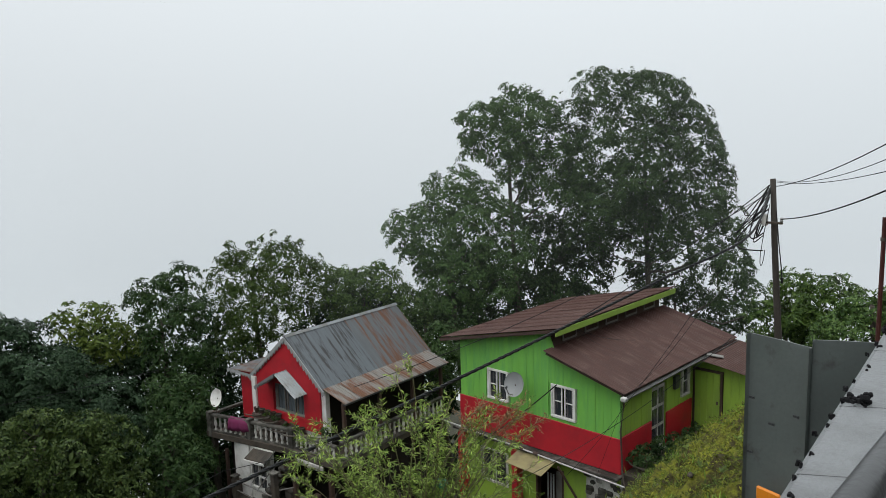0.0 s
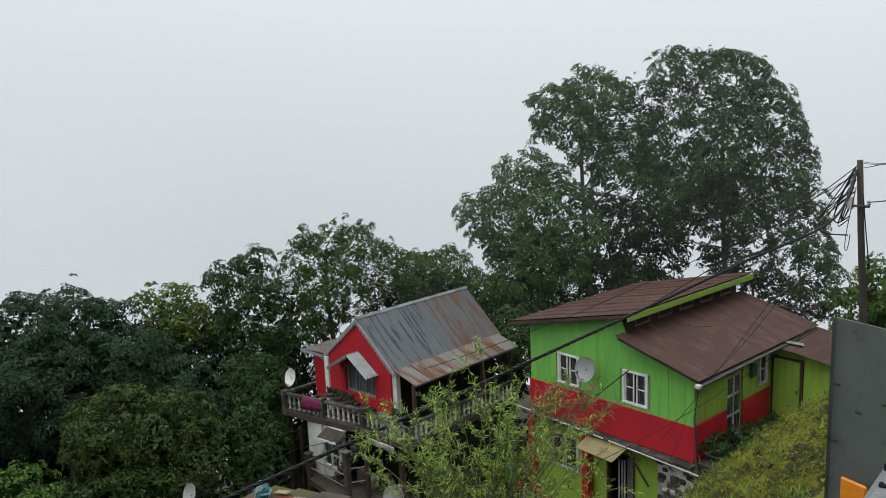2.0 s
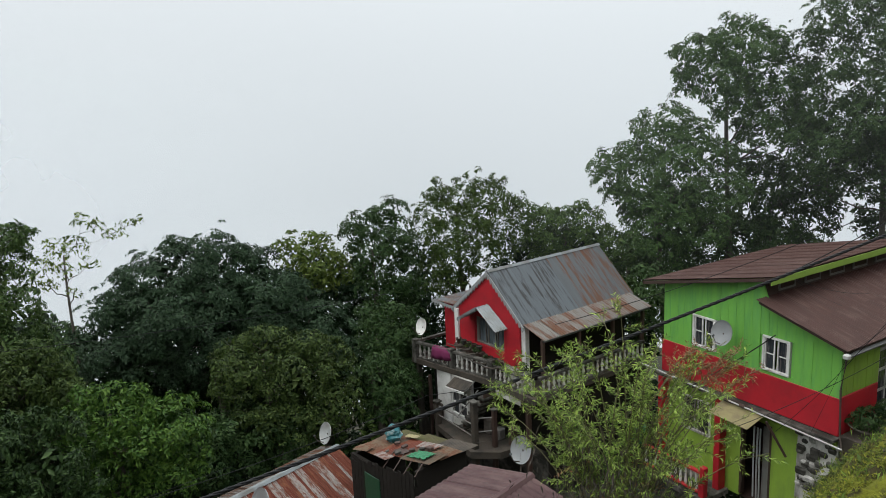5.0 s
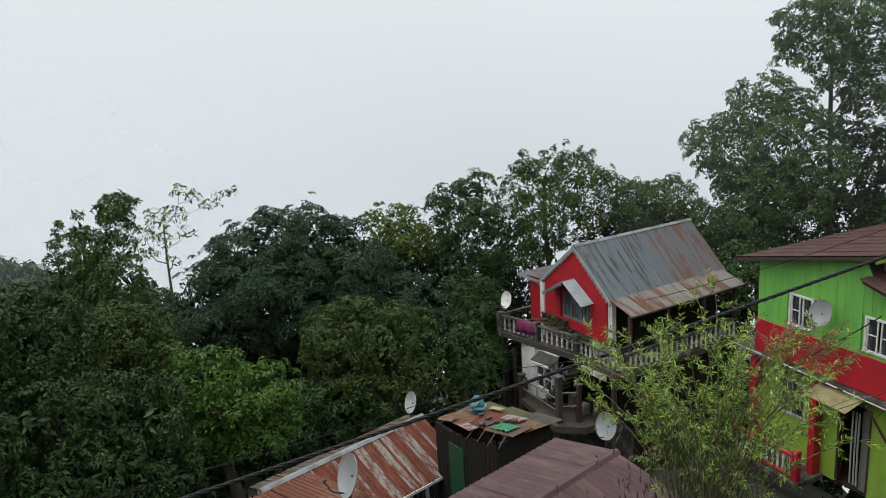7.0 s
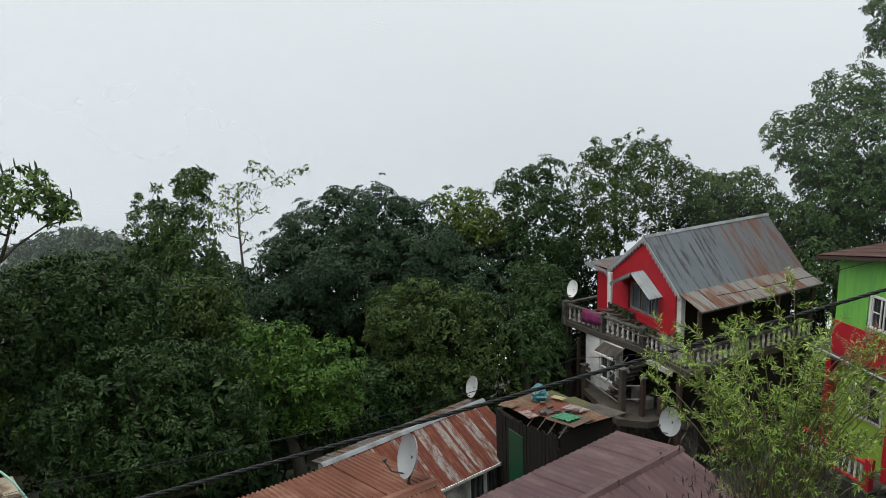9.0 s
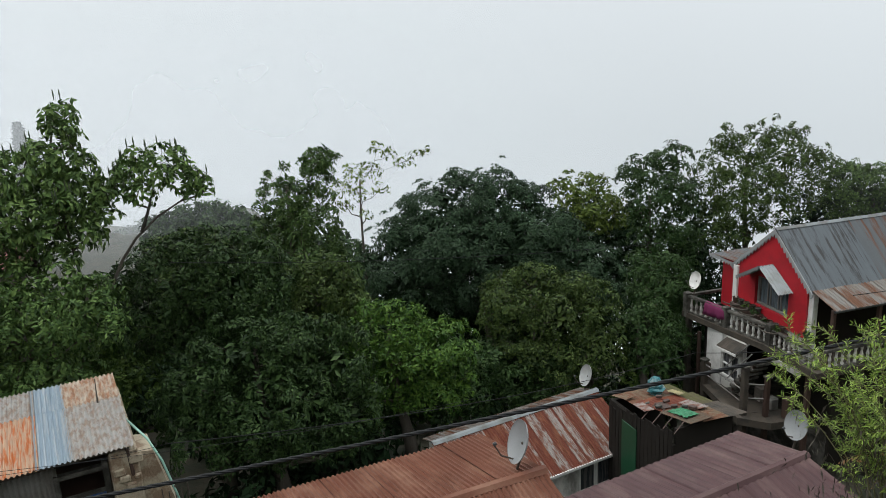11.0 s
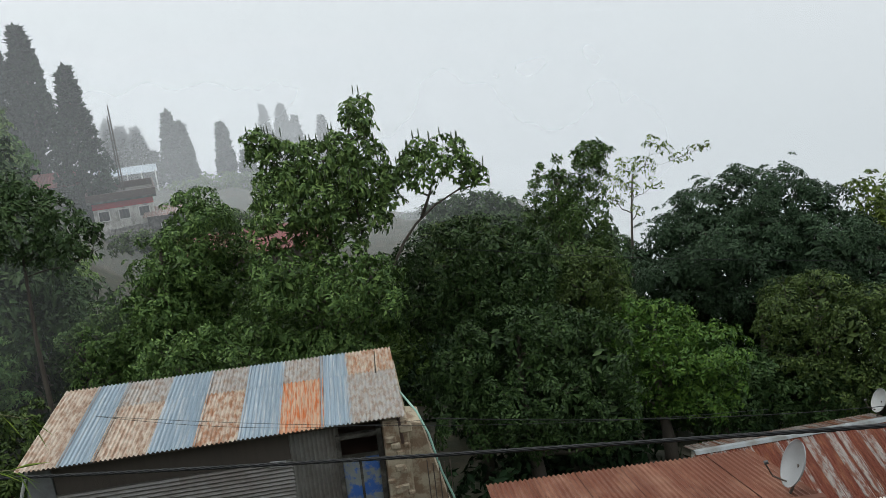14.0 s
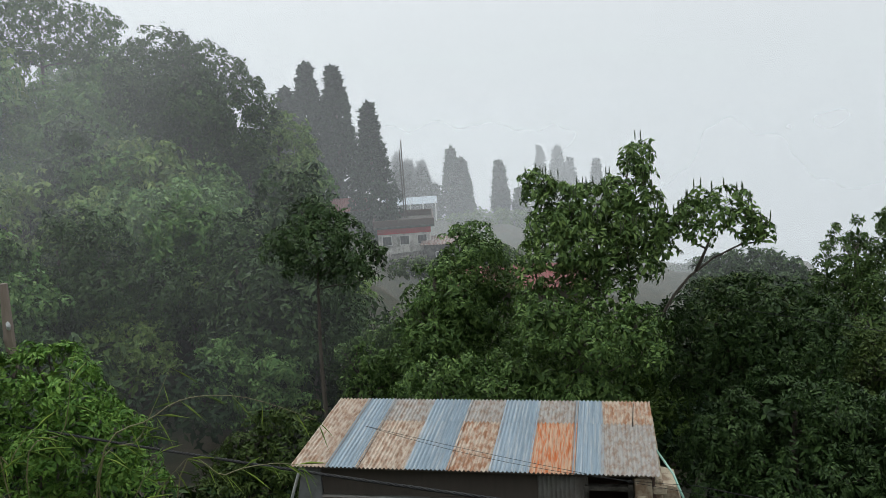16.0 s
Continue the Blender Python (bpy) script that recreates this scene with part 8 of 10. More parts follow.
    part("white_edge", Mesh().box(-0.75, 0.55, -0.66, -0.6, -1.02, -0.81, 0.02), OLDWHITE, ob, "patch of whitewash below the balcony")
    # lower storey: white pier and window wall, dark rooms behind, landing and stair
    part("white_pier", Mesh().box(-3.82, -2.98, -0.95, -0.7, -3.1, -0.82, 0.015), WHITE, ob, "white painted pier below the balcony")
    part("lower_wall", Mesh().box(-2.96, -1.85, -0.9, -0.75, -3.1, -2.35).box(-2.96, -1.85, -0.9, -0.75, -1.35, -0.82).box(-2.02, -1.85, -0.9, -0.75, -2.35, -1.35), OLDWHITE, ob, "dirty whitewashed lower wall")
    lw = part("lower_window", Mesh().box(-2.94, -2.04, -0.815, -0.79, -2.33, -1.37), DARKWOOD, ob, "white framed window with dark panes")
    for x0, x1, z0, z1 in ((-2.96, -2.9, -2.35, -1.35), (-2.08, -2.02, -2.35, -1.35), (-2.52, -2.46, -2.28, -1.42), (-2.9, -2.08, -1.42, -1.35), (-2.9, -2.08, -2.35, -2.28), (-2.9, -2.52, -1.88, -1.84), (-2.46, -2.08, -1.88, -1.84)):
        part("frame_bar", Mesh().box(x0, x1, -0.93, -0.85, z0, z1, 0.006), WHITE, lw, "white painted frame bar")
    for x0, x1 in ((-2.9, -2.52), (-2.46, -2.08)):
        part("pane", Mesh().box(x0, x1, -0.84, -0.82, -2.28, -1.42), GLASS, lw)
    # inner walls coloured near-black in place of the basement's shade
    part("dark_room", Mesh().box(-1.85, 0.9, 0.9, 1.0, -3.4, -0.8).box(-4.3, -4.1, -0.7, 5, -4.2, -0.8).box(-4.3, 0.9, 4.9, 5, -4.2, -0.8).box(0.85, 0.95, 0.3, 5, -4.2, -0.8), SHADEWOOD, ob, "near-black walls of the open basement, shade put into their colour")
    hd = Mesh()
    k = 9
    for i in range(k + 1):
        u = -2.75 + 1.1 * i / k
        d = 0.03 * math.sin(i * 2.1)
        hd.v += [(u, -0.9, -0.88 + 0.1 * i / k), (u, -1.3, -1.1 + d + 0.1 * i / k), (u, -1.33, -1.19 + d + 0.1 * i / k)]
    hd.f = [(3 * i + j, 3 * i + 3 + j, 3 * i + 4 + j, 3 * i + 1 + j) for i in range(k) for j in range(2)]
    th = part("tin_hood", hd, LANDING, ob, "bent rusty tin hood over the lower window")
    tmod = th.modifiers.new("thick", "SOLIDIFY")
    tmod.thickness = 0.012
    part("hood_edge", Mesh().beam((-2.75, -1.35, -1.16), (-1.65, -1.35, -1.06), 0.03, 0.1, 0.01), WHITE, ob, "white painted hood edge")
    part("landing", Mesh().add([(-4.4, -0.7, -2.78), (-3.3, -1.45, -2.78), (-0.6, -1.95, -2.7), (0.1, -1.2, -2.7), (0.2, -0.3, -2.7), (-4.4, -0.7, -3.0), (-3.3, -1.45, -3.0), (-0.6, -1.95, -2.95), (0.1, -1.2, -2.95), (0.2, -0.3, -2.95)],
                                [(0, 1, 2, 3, 4), (9, 8, 7, 6, 5), (1, 0, 5, 6), (2, 1, 6, 7), (3, 2, 7, 8), (4, 3, 8, 9)]), LANDING, ob, "brown stained concrete landing")
    for x, y, z0, z1, w in ((-0.72, -1.65, -5.4, -1.0, 0.1), (-0.38, -1.05, -5.0, -1.35, 0.08), (-3.3, -1.35, -4.6, -1.9, 0.1), (-4.75, -1.1, -5.2, -0.8, 0.1), (-4.2, -1.0, -4.6, -1.2, 0.06), (1.0, 1.2, -5.2, -0.8, 0.1), (0.6, -0.35, -5.0, -0.8, 0.08)):
        part("post", Mesh().box(x - w, x + w, y - w, y + w, z0, z1, 0.02), LANDING if w > 0.09 else DARKWOOD, ob)
        if z1 < -0.9 and w > 0.07:
            part("post_cap", Mesh().box(x - w - 0.03, x + w + 0.03, y - w - 0.03, y + w + 0.03, z1 - 0.002, z1 + 0.06, 0.015), CONCRETE, ob)
    for a, b in (((-3.3, -1.35, -2.05), (-0.72, -1.65, -1.85)), ((-3.3, -1.35, -2.4), (-0.72, -1.65, -2.3)), ((-0.72, -1.65, -1.6), (-0.38, -1.05, -1.6)), ((-0.72, -1.65, -2.1), (-0.38, -1.05, -2.1)), ((-2.4, -1.3, -1.9), (-1.2, -1.2, -0.5)), ((-1.9, -1.5, -2.0), (-0.9, -1.3, -0.7))):
        part("rail_pipe", Mesh().tube([a, Vector(a).lerp(Vector(b), 0.5), b], 0.022, 6), GREYSHEET, ob)
    for i in range(7):
        x, z = -2.15 + i * 0.2, -2.55 + i * 0.25
        part("step", Mesh().box(x, x + 0.34, -1.3, -0.72, z, z + 0.1, 0.015), CONCRETE, ob)
        part("riser", Mesh().box(x + 0.26, x + 0.3, -1.26, -0.74, z + 0.1, z + 0.25), DARKWOOD, ob)
    for i, (x, z, w, h) in enumerate(((-1.5, -2.7, 0.35, 0.5), (-0.9, -2.7, 0.3, 0.4), (-0.2, -2.7, 0.25, 0.7), (-3.9, -2.78, 0.3, 0.6))):
        part("stored_box", Mesh().box(x, x + w, -0.65, -0.35, z, z + h, 0.03, pose(0, 0, 0, 0, 0, 3 * i)), (PLANK, GREYSHEET, DARKWOOD, STEEL)[i], ob)
    part("base_wall", Mesh().box(-4.4, 0.8, 0.4, 5, -5.6, -3.4), CONCRETE, ob)
    return ob


red_house()
RED_M = pose(-20.61, 15.828, -10.42, 0, 0, 3.95)
dish(RED_M @ pose(-4.5, -1.08, 0.68, -18, 0, 0), 0.30, "white satellite dish on the balcony corner", mast=0.55, material=WHITE)
cloth = Mesh()
cn, drop = 14, (0.0, 0.05, 0.0, -0.13, -0.28, -0.42)
cloth.add([(-3.85 + 0.85 * i / cn + 0.05 * max(0, j - 2) * (i / cn - 0.3), -1.15 + 0.197 * (0.9 + 0.85 * i / cn) + (0.09, 0.0, -0.1, -0.125, -0.13, -0.14)[j] + 0.016 * math.sin(i * 1.1) * max(0, j - 1) / 2, 0.04 + drop[j] * (1 - 0.25 * i / cn) - (0.05 * abs(math.sin(i * 0.7)) if j == 5 else 0)) for j in range(6) for i in range(cn + 1)],
          [(j * (cn + 1) + i, j * (cn + 1) + i + 1, (j + 1) * (cn + 1) + i + 1, (j + 1) * (cn + 1) + i) for j in range(5) for i in range(cn)])
for k in range(9):
    pot = solo("flower_pot", Mesh().lathe([(0.001, 0), (0.08, 0), (0.105, 0.17), (0.115, 0.18), (0.115, 0.2), (0.09, 0.2), (0.085, 0.16), (0.001, 0.15)], 12), (DARKWOOD, CONCRETE, STEEL)[k % 3], "small dark earthen flower pot on the balcony shelf", "flower pot", "flower pots", m=RED_M @ pose(-3.3 + k * 0.3, -0.22, 0.12 if k < 5 else -0.12))
towel = solo("towel", cloth, MAGENTA, "magenta cloth hung over the balcony rail", "towel", smooth=True, m=RED_M)
tm = towel.modifiers.new("thick", "SOLIDIFY")
tm.thickness = 0.006


# ---- tin roofed sheds below the road ----
def gable_shed(name, m, length, back, rise, front, drop, walls, roof, label, cap, wall_mat, cols, pitch=0.09, wall_label="", depth=0.04):
    """A low shed: the back slope climbs from x=0 to the ridge at x=back, the front slope falls beyond it; it runs from y=0 to y=-length."""
    ob = thing(name, m, label, "shed", "tin roofed sheds")
    rng = random.Random(length)
    lb = math.hypot(back, rise)
    sheet_roof(ob, basis((back, -length, rise), (0, 1, 0), (-back, 0, -rise)), length, lb, cols, 1, lambda c, r: (roof(c, 0), ""), pitch, depth, name="roof_sheet", rng=rng)
    sheet_roof(ob, basis((back, 0, rise), (0, -1, 0), (front, 0, -drop)), length, math.hypot(front, drop), cols, 1, lambda c, r: (roof(c, 1), ""), pitch, depth, name="roof_sheet", rng=rng)
    part("ridge_cap", Mesh().add([(back - 0.11, 0.06, rise + 0.0), (back - 0.05, 0.06, rise + 0.05), (back + 0.05, 0.06, rise + 0.05), (back + 0.11, 0.06, rise - 0.02), (back - 0.11, -length - 0.05, rise), (back - 0.05, -length - 0.05, rise + 0.05), (back + 0.05, -length - 0.05, rise + 0.05), (back + 0.11, -length - 0.05, rise - 0.02)],
                                  [(4, 5, 1, 0), (5, 6, 2, 1), (6, 7, 3, 2), (0, 1, 2, 3), (7, 6, 5, 4)]), cap, ob, "folded tin ridge cap")
    x1 = back + front - 0.25
    zf = rise - drop * (front - 0.25) / front - 0.03
    gable = [(0.15, -0.2, -walls), (x1, -0.2, -walls), (x1, -0.2, zf), (back, -0.2, rise - 0.05), (0.15, -0.2, 0)]
    part("end_wall", Mesh().add(gable + [(x, y - 0.12, z) for x, y, z in gable], [(0, 1, 2, 3, 4), (9, 8, 7, 6, 5), (0, 5, 6, 1), (1, 6, 7, 2), (4, 9, 5, 0)]), wall_mat, ob, wall_label)
    gable2 = [(x, -length + 0.3, z) for x, y, z in gable]
    part("end_wall", Mesh().add(gable2 + [(x, y - 0.12, z) for x, y, z in gable2], [(0, 1, 2, 3, 4), (9, 8, 7, 6, 5), (0, 5, 6, 1), (1, 6, 7, 2), (4, 9, 5, 0)]), wall_mat, ob)
    part("back_wall", Mesh().box(0.15, 0.27, -length + 0.3, -0.32, -walls, -0.04), wall_mat, ob)
    return ob, x1, zf


# red oxide roof
oxide, ox1, ozf = gable_shed("shed", pose(-13.992, 3.358, -8.074, 0, 0, 11.9), 4.9, 2.43, 0.54, 2.6, 0.75, 3.2, lambda c, r: ORANGEROOF, "low shed with reddish brown corrugated roof", ORANGEROOF, GREYSHEET, 6)
part("front_wall", Mesh().box(ox1 - 0.12, ox1, -4.6, -0.32, -3.2, ozf), GREYSHEET, oxide)
# maroon roof
maroon, mx1, mzf = gable_shed("shed", pose(-14.036, 9.088, -9.023, 0, 0, 15.3), 7.0, 1.72, 0.314, 3.4, 0.85, 3.2, lambda c, r: MAROON, "low shed with smooth maroon tin roof", MAROON, GREYSHEET, 8, pitch=0.18, depth=0.02)
part("front_wall", Mesh().box(mx1 - 0.12, mx1, -6.7, -0.32, -3.2, mzf), GREYSHEET, maroon)
# striped rusty roof
STRIPES = (0, 0, 1, 0, 0, 1, 1, 0, 0, 1, 0, 1, 0, 0, 1, 1, 0)
TM = pose(-21.453, 9.079, -11.548, 0, 0, 16.1)
striped, tx1, tzf = gable_shed("shed", TM @ pose(-0.8, 0, -0.26), 5.75, 0.8, 0.26, 1.98, 0.97, 2.9, lambda c, r: ((STRIPE_RUST, STRIPE_ZINC)[STRIPES[c % 17 if c < 17 else (c * 5) % 17]] if r else ZINCRUST), "whitewashed hut with rusty striped tin roof", CAPZINC, OLDWHITE, 34, pitch=0.085, wall_label="whitewashed end wall")
fw = part("front_wall", Mesh().box(tx1 - 0.12, tx1, -5.4, -2.0, -2.9, tzf).box(tx1 - 0.12, tx1, -0.75, -0.32, -2.9, tzf).box(tx1 - 0.12, tx1, -2.0, -0.75, -2.9, tzf - 1.1), OLDWHITE, striped, "whitewashed front wall")
for y in (-2.0, -1.38):
    part("window_frame", Mesh().box(tx1 - 0.08, tx1 - 0.02, y, y + 0.06, tzf - 1.1, tzf).box(tx1 - 0.08, tx1 - 0.02, y + 0.56, y + 0.62, tzf - 1.1, tzf), WHITE, striped)
    part("pane", Mesh().box(tx1 - 0.07, tx1 - 0.05, y + 0.06, y + 0.56, tzf - 1.1, tzf), GLASS, striped)
part("eave_trim", Mesh().box(tx1 + 0.2, tx1 + 0.25, -5.75, 0.03, tzf - 0.16, tzf - 0.07, 0.008), WHITE, striped, "pale painted eave board")
dish(pose(-21.77, 8.87, -11.16, -20, 0, 4), 0.32, "white satellite dish on a tin ridge", mast=0.55)
dish(pose(-11.85, 3.5, -7.07, -20, 0, 2), 0.35, "grey satellite dish on a rusty mast", mast=0.62, material=GREYDISH)
dish(pose(-14.58, 11.01, -9.48, -18, 0, 10), 0.32, "pale satellite dish beside the maroon roof", mast=0.75, material=GREYDISH)


def lean_shed():
    """The green shed with a patched flat roof."""
    m = pose(-19.971, 10.372, -10.889, 0, 0, 8.4)
    ob = thing("shed", m, "dark green shed with patched rusty flat roof", "shed", "tin roofed sheds")
    rng = random.Random(4)
    mats = (ROTTENGREEN, ROTTENGREEN, LANDING, ROTTEN, STRIPE_RUST, TANRUST, TANRUST, STRIPE_RUST, ROTTEN)
    for i in range(9):
        x, y = 0.05 + (i % 3) * 1.08, -0.1 - (i // 3) * 0.56
        part("roof_sheet", corrugated(1.2, 0.75, 0.1, 0.02).data("roof_sheet", mats[i]), None, ob, "" if i else "mossy patched roof sheet", m=pose(x, y - 0.3, x * 0.19 + 0.012 * i, rng.uniform(-1, 1), -10.5, rng.uniform(-7, 7)))
    for x, y, w, d, mt, nm in ((1.3, -1.72, 0.7, 0.3, STRIPE_ZINC, "pale_sheet"), (1.95, -0.75, 0.75, 0.38, STRIPE_ZINC, "pale_sheet"), (0.3, -1.75, 0.6, 0.35, TANRUST, "scrap_sheet"), (1.6, -1.25, 0.5, 0.3, DARKWOOD, "scrap_sheet"), (0.95, -0.35, 0.5, 0.2, YELLOWED, "scrap_sheet")):
        part(nm, corrugated(w, d, 0.12, 0.02).data(nm, mt), None, ob, m=pose(x, y, x * 0.19 + 0.13, rng.uniform(-2, 2), -10.5, rng.uniform(-15, 15)))
    tarp = Mesh()
    tn = 9
    tarp.v = [(2.3 + 0.75 * i / tn + 0.05 * noise.noise(Vector((i * 0.9, j * 0.8, 3))), -1.35 + 0.42 * j / tn + 0.08 * noise.noise(Vector((i, j, 7))), 0.19 * (2.3 + 0.95 * i / tn) + 0.13 + 0.05 * noise.noise(Vector((i * 0.8, j * 0.7, 1)))) for j in range(tn + 1) for i in range(tn + 1)]
    tarp.f = [(j * (tn + 1) + i, j * (tn + 1) + i + 1, (j + 1) * (tn + 1) + i + 1, (j + 1) * (tn + 1) + i) for j in range(tn) for i in range(tn)]
    tp = part("tarpaulin", tarp, TARP, ob, "crumpled green plastic sheet")
    tk = tp.modifiers.new("thick", "SOLIDIFY")
    tk.thickness = 0.012
    for k in range(7):
        s = rng.uniform(0.05, 0.12)
        part("brick", Mesh().box(-s, s, -s * 0.6, s * 0.6, 0, s * 0.8, 0.012), (DARKWOOD, CONCRETE)[k % 2], ob, m=pose(1.3 + 0.22 * k, -0.75 - rng.uniform(0, 0.7), (1.3 + 0.22 * k) * 0.19 + 0.14, 0, -10, rng.uniform(0, 90)))
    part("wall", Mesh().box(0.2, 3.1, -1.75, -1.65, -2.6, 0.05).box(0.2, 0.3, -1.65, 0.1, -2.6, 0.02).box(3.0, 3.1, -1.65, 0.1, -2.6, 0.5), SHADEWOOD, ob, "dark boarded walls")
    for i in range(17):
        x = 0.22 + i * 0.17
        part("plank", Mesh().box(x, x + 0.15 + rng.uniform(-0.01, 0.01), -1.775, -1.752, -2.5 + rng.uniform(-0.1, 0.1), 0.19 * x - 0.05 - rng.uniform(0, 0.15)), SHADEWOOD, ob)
    part("green_panel", Mesh().box(0.9, 1.6, -1.81, -1.78, -2.5, -0.25, 0.01), GREENPLASTIC, ob, "dark green painted panel")
    for i in range(4):
        x = 1.6 + i * 0.45
        part("roof_pole", Mesh().tube([(x, -1.2, 0.15 + x * 0.18), (x + 0.5, -2.0, 0.1 + x * 0.18)], 0.016, 6), DARKWOOD, ob)
    return m


LM = lean_shed()
bag = Mesh()
bn, bk = 12, 8
bag.add([(0.24 * (1 + 0.45 * noise.noise(Vector((math.cos(a), math.sin(a), k * 0.5)))) * (math.sin(math.pi * (0.22 + 0.70 * k / bk)) ** 0.8) * math.cos(a), 0.2 * (1 + 0.45 * noise.noise(Vector((math.cos(a) * 2, math.sin(a), k * 0.6)))) * (math.sin(math.pi * (0.22 + 0.70 * k / bk)) ** 0.8) * math.sin(a), 0.5 * k / bk + 0.04 * noise.noise(Vector((math.cos(a) * 3, math.sin(a) * 3, k * 0.9)))) for k in range(bk + 1) for a in [2 * math.pi * i / bn for i in range(bn)]],
        [(k * bn + i, k * bn + (i + 1) % bn, (k + 1) * bn + (i + 1) % bn, (k + 1) * bn + i) for k in range(bk) for i in range(bn)] + [tuple(range(bn))[::-1], tuple(range(bk * bn, (bk + 1) * bn))])
solo("bag", bag, TEAL, "teal plastic sack standing on the patched roof", "bag", m=LM @ pose(0.75, -0.6, 0.2) @ Matrix.Diagonal((1.1, 1.1, 1.0, 1)))


def rusty_shed():
    m = pose(-13.665, -2.908, -7.008, 0, 0, 104.8)
    ob = thing("shed", m, "patchwork tin shed with rusty and blue roof sheets", "shed", "tin roofed sheds")
    row = (GREYMIX, BLUEZINC, RUSTSHEET, BLUEZINC, RUSTTAN, BLUEZINC, OLDSHEET, BLUEZINC, OLDSHEET)
    upper = (RUSTTAN, BLUEZINC, GREYMIX, BLUEZINC, GREYMIX, BLUEZINC, GREYMIX, BLUEZINC, OLDSHEET)
    widths = (0.98, 0.52, 0.82, 0.72, 0.8, 0.82, 0.95, 0.6, 0.72)
    x = 0.0
    rng = random.Random(11)
    for i, w in enumerate(widths):
        for y0, l, k in ((3.17, 1.12, 0), (2.1, 2.13, 1)):
            mt = row[i] if k else upper[i]
            part("roof_sheet", corrugated(w + 0.05, l, 0.082, 0.042).data("roof_sheet", mt), None, ob, {"blue_grey_sheet": "blue grey corrugated sheet", "orange_rust_sheet": "bright orange rusted sheet"}.get(mt.name, "pale spotted rusty sheet"),
                 m=basis((-x, y0 + 0.02, 0.03 * y0 + 0.012 - 0.006 * k + 0.004 * (i % 2)), (-1, rng.uniform(-0.006, 0.006), 0), (0, -1, -0.03)))
        x += w
    part("eave_beam", Mesh().box(-6.7, -0.1, 0.28, 0.36, -0.18, -0.08), PLANK, ob)
    part("top_board", Mesh().box(-6.45, -2.2, 0.3, 0.34, -0.72, -0.18, 0.008), SOOTBOARD, ob, "dark weathered board")
    for k in range(5):
        part("wall_sheet", corrugated(0.62, 2.2, 0.082, 0.036).data("wall_sheet", GREYSHEET), None, ob, "grey corrugated wall sheet", m=basis((-4.35 if k % 2 else -6.5, 0.3 + 0.008 * k, -0.72 - (k // 2) * 0.58 - 0.6), (0, 0, 1), (1, 0, 0)))
    part("wall_sheet", corrugated(0.62, 2.2, 0.082, 0.036).data("wall_sheet", GREYSHEET), None, ob, m=basis((-4.35, 0.33, -0.72 - 0.6), (0, 0, 1), (1, 0, 0)))
    part("wall_sheet", corrugated(0.95, 2.5, 0.082, 0.036).data("wall_sheet", GREYSHEET), None, ob, "upright corrugated wall sheet", m=basis((-2.22, 0.3, -0.2), (1, 0, 0), (0, 0, -1)))
    part("lower_wall", Mesh().box(-6.5, -1.3, 0.36, 0.46, -3.1, -0.2), PLANK, ob)
    part("door_frame", Mesh().box(-1.34, -1.26, 0.24, 0.36, -2.9, -0.36).box(-0.56, -0.46, 0.22, 0.38, -2.9, -0.3).box(-1.26, -0.56, 0.24, 0.36, -0.44, -0.36), CONCRETE, ob, "grey timber door frame")
    door = part("door", Mesh().box(-1.26, -0.56, 0.3, 0.34, -2.8, -0.82, 0.008), BLUEDOOR, ob, "grey door with scraped blue paint")
    part("door_rail", Mesh().box(-1.26, -0.56, 0.28, 0.3, -0.88, -0.8).box(-0.95, -0.9, 0.28, 0.3, -2.7, -0.88), CONCRETE, door)
    # dark panel behind the opening stands in for the shaded inside; rear wall
    part("dark_inside", Mesh().box(-1.3, -0.5, 0.9, 0.95, -1.2, -0.1).box(-6.4, -0.4, 2.95, 3.05, -3.1, 0.0), DARKWOOD, ob)
    part("label_plate", Mesh().box(-2.55, -2.25, 0.26, 0.28, -0.98, -0.86, 0.004, pose(0, 0, 0, 0, 4, 0)), DISHWHITE, ob)
    pil = part("stone_pier", Mesh().box(-0.44, 0.05, 0.1, 3.0, -3.3, -0.12, 0.03), STONE, ob, "lichen stained plastered stone pier")
    part("buttress", Mesh().add([(0.05, 0.2, -0.25), (0.05, 0.9, -0.25), (0.05, 0.2, -3.3), (0.05, 0.9, -3.3), (0.3, 0.2, -0.3), (0.3, 0.9, -0.3), (1.0, 0.1, -3.3), (1.0, 1.0, -3.3)], [(0, 1, 5, 4), (4, 5, 7, 6), (0, 4, 6, 2), (1, 3, 7, 5)]), STONE, ob, "sloping stone buttress")
    for k in range(16):
        x, z, s = rng.uniform(-0.38, 0.0), rng.uniform(-2.6, -0.3), rng.uniform(0.07, 0.13)
        part("stone", Mesh().box(x - s, x + s, 0.06, 0.12, z - s * 0.7, z + s * 0.7, 0.04), STONE, pil)
    part("post", Mesh().tube([(-0.12, 0.12, -0.08), (-0.08, 0.1, -0.62)], 0.035, 6), DARKWOOD, ob)
    part("left_pier", Mesh().add([(-6.85, 0.3, -0.1), (-6.5, 0.3, -0.1), (-6.4, 0.25, -3.2), (-7.5, 0.25, -3.2), (-6.85, 1.0, -0.1), (-6.5, 1.0, -0.1), (-6.4, 1.0, -3.2), (-7.5, 1.0, -3.2)], [(3, 2, 1, 0), (7, 3, 0, 4), (4, 0, 1, 5), (2, 6, 5, 1)]), PARAPET, ob, "cracked concrete side pier")
    for k in range(5):
        x = -7.1 + k * 0.16
        part("rebar", Mesh().tube([(x, 0.1, -2.6), (x + 0.02, 0.08, -0.75 - 0.1 * (k % 3))], 0.012, 5), STEEL, ob)
    for k in range(5):
        x = 0.35 + k * 0.11
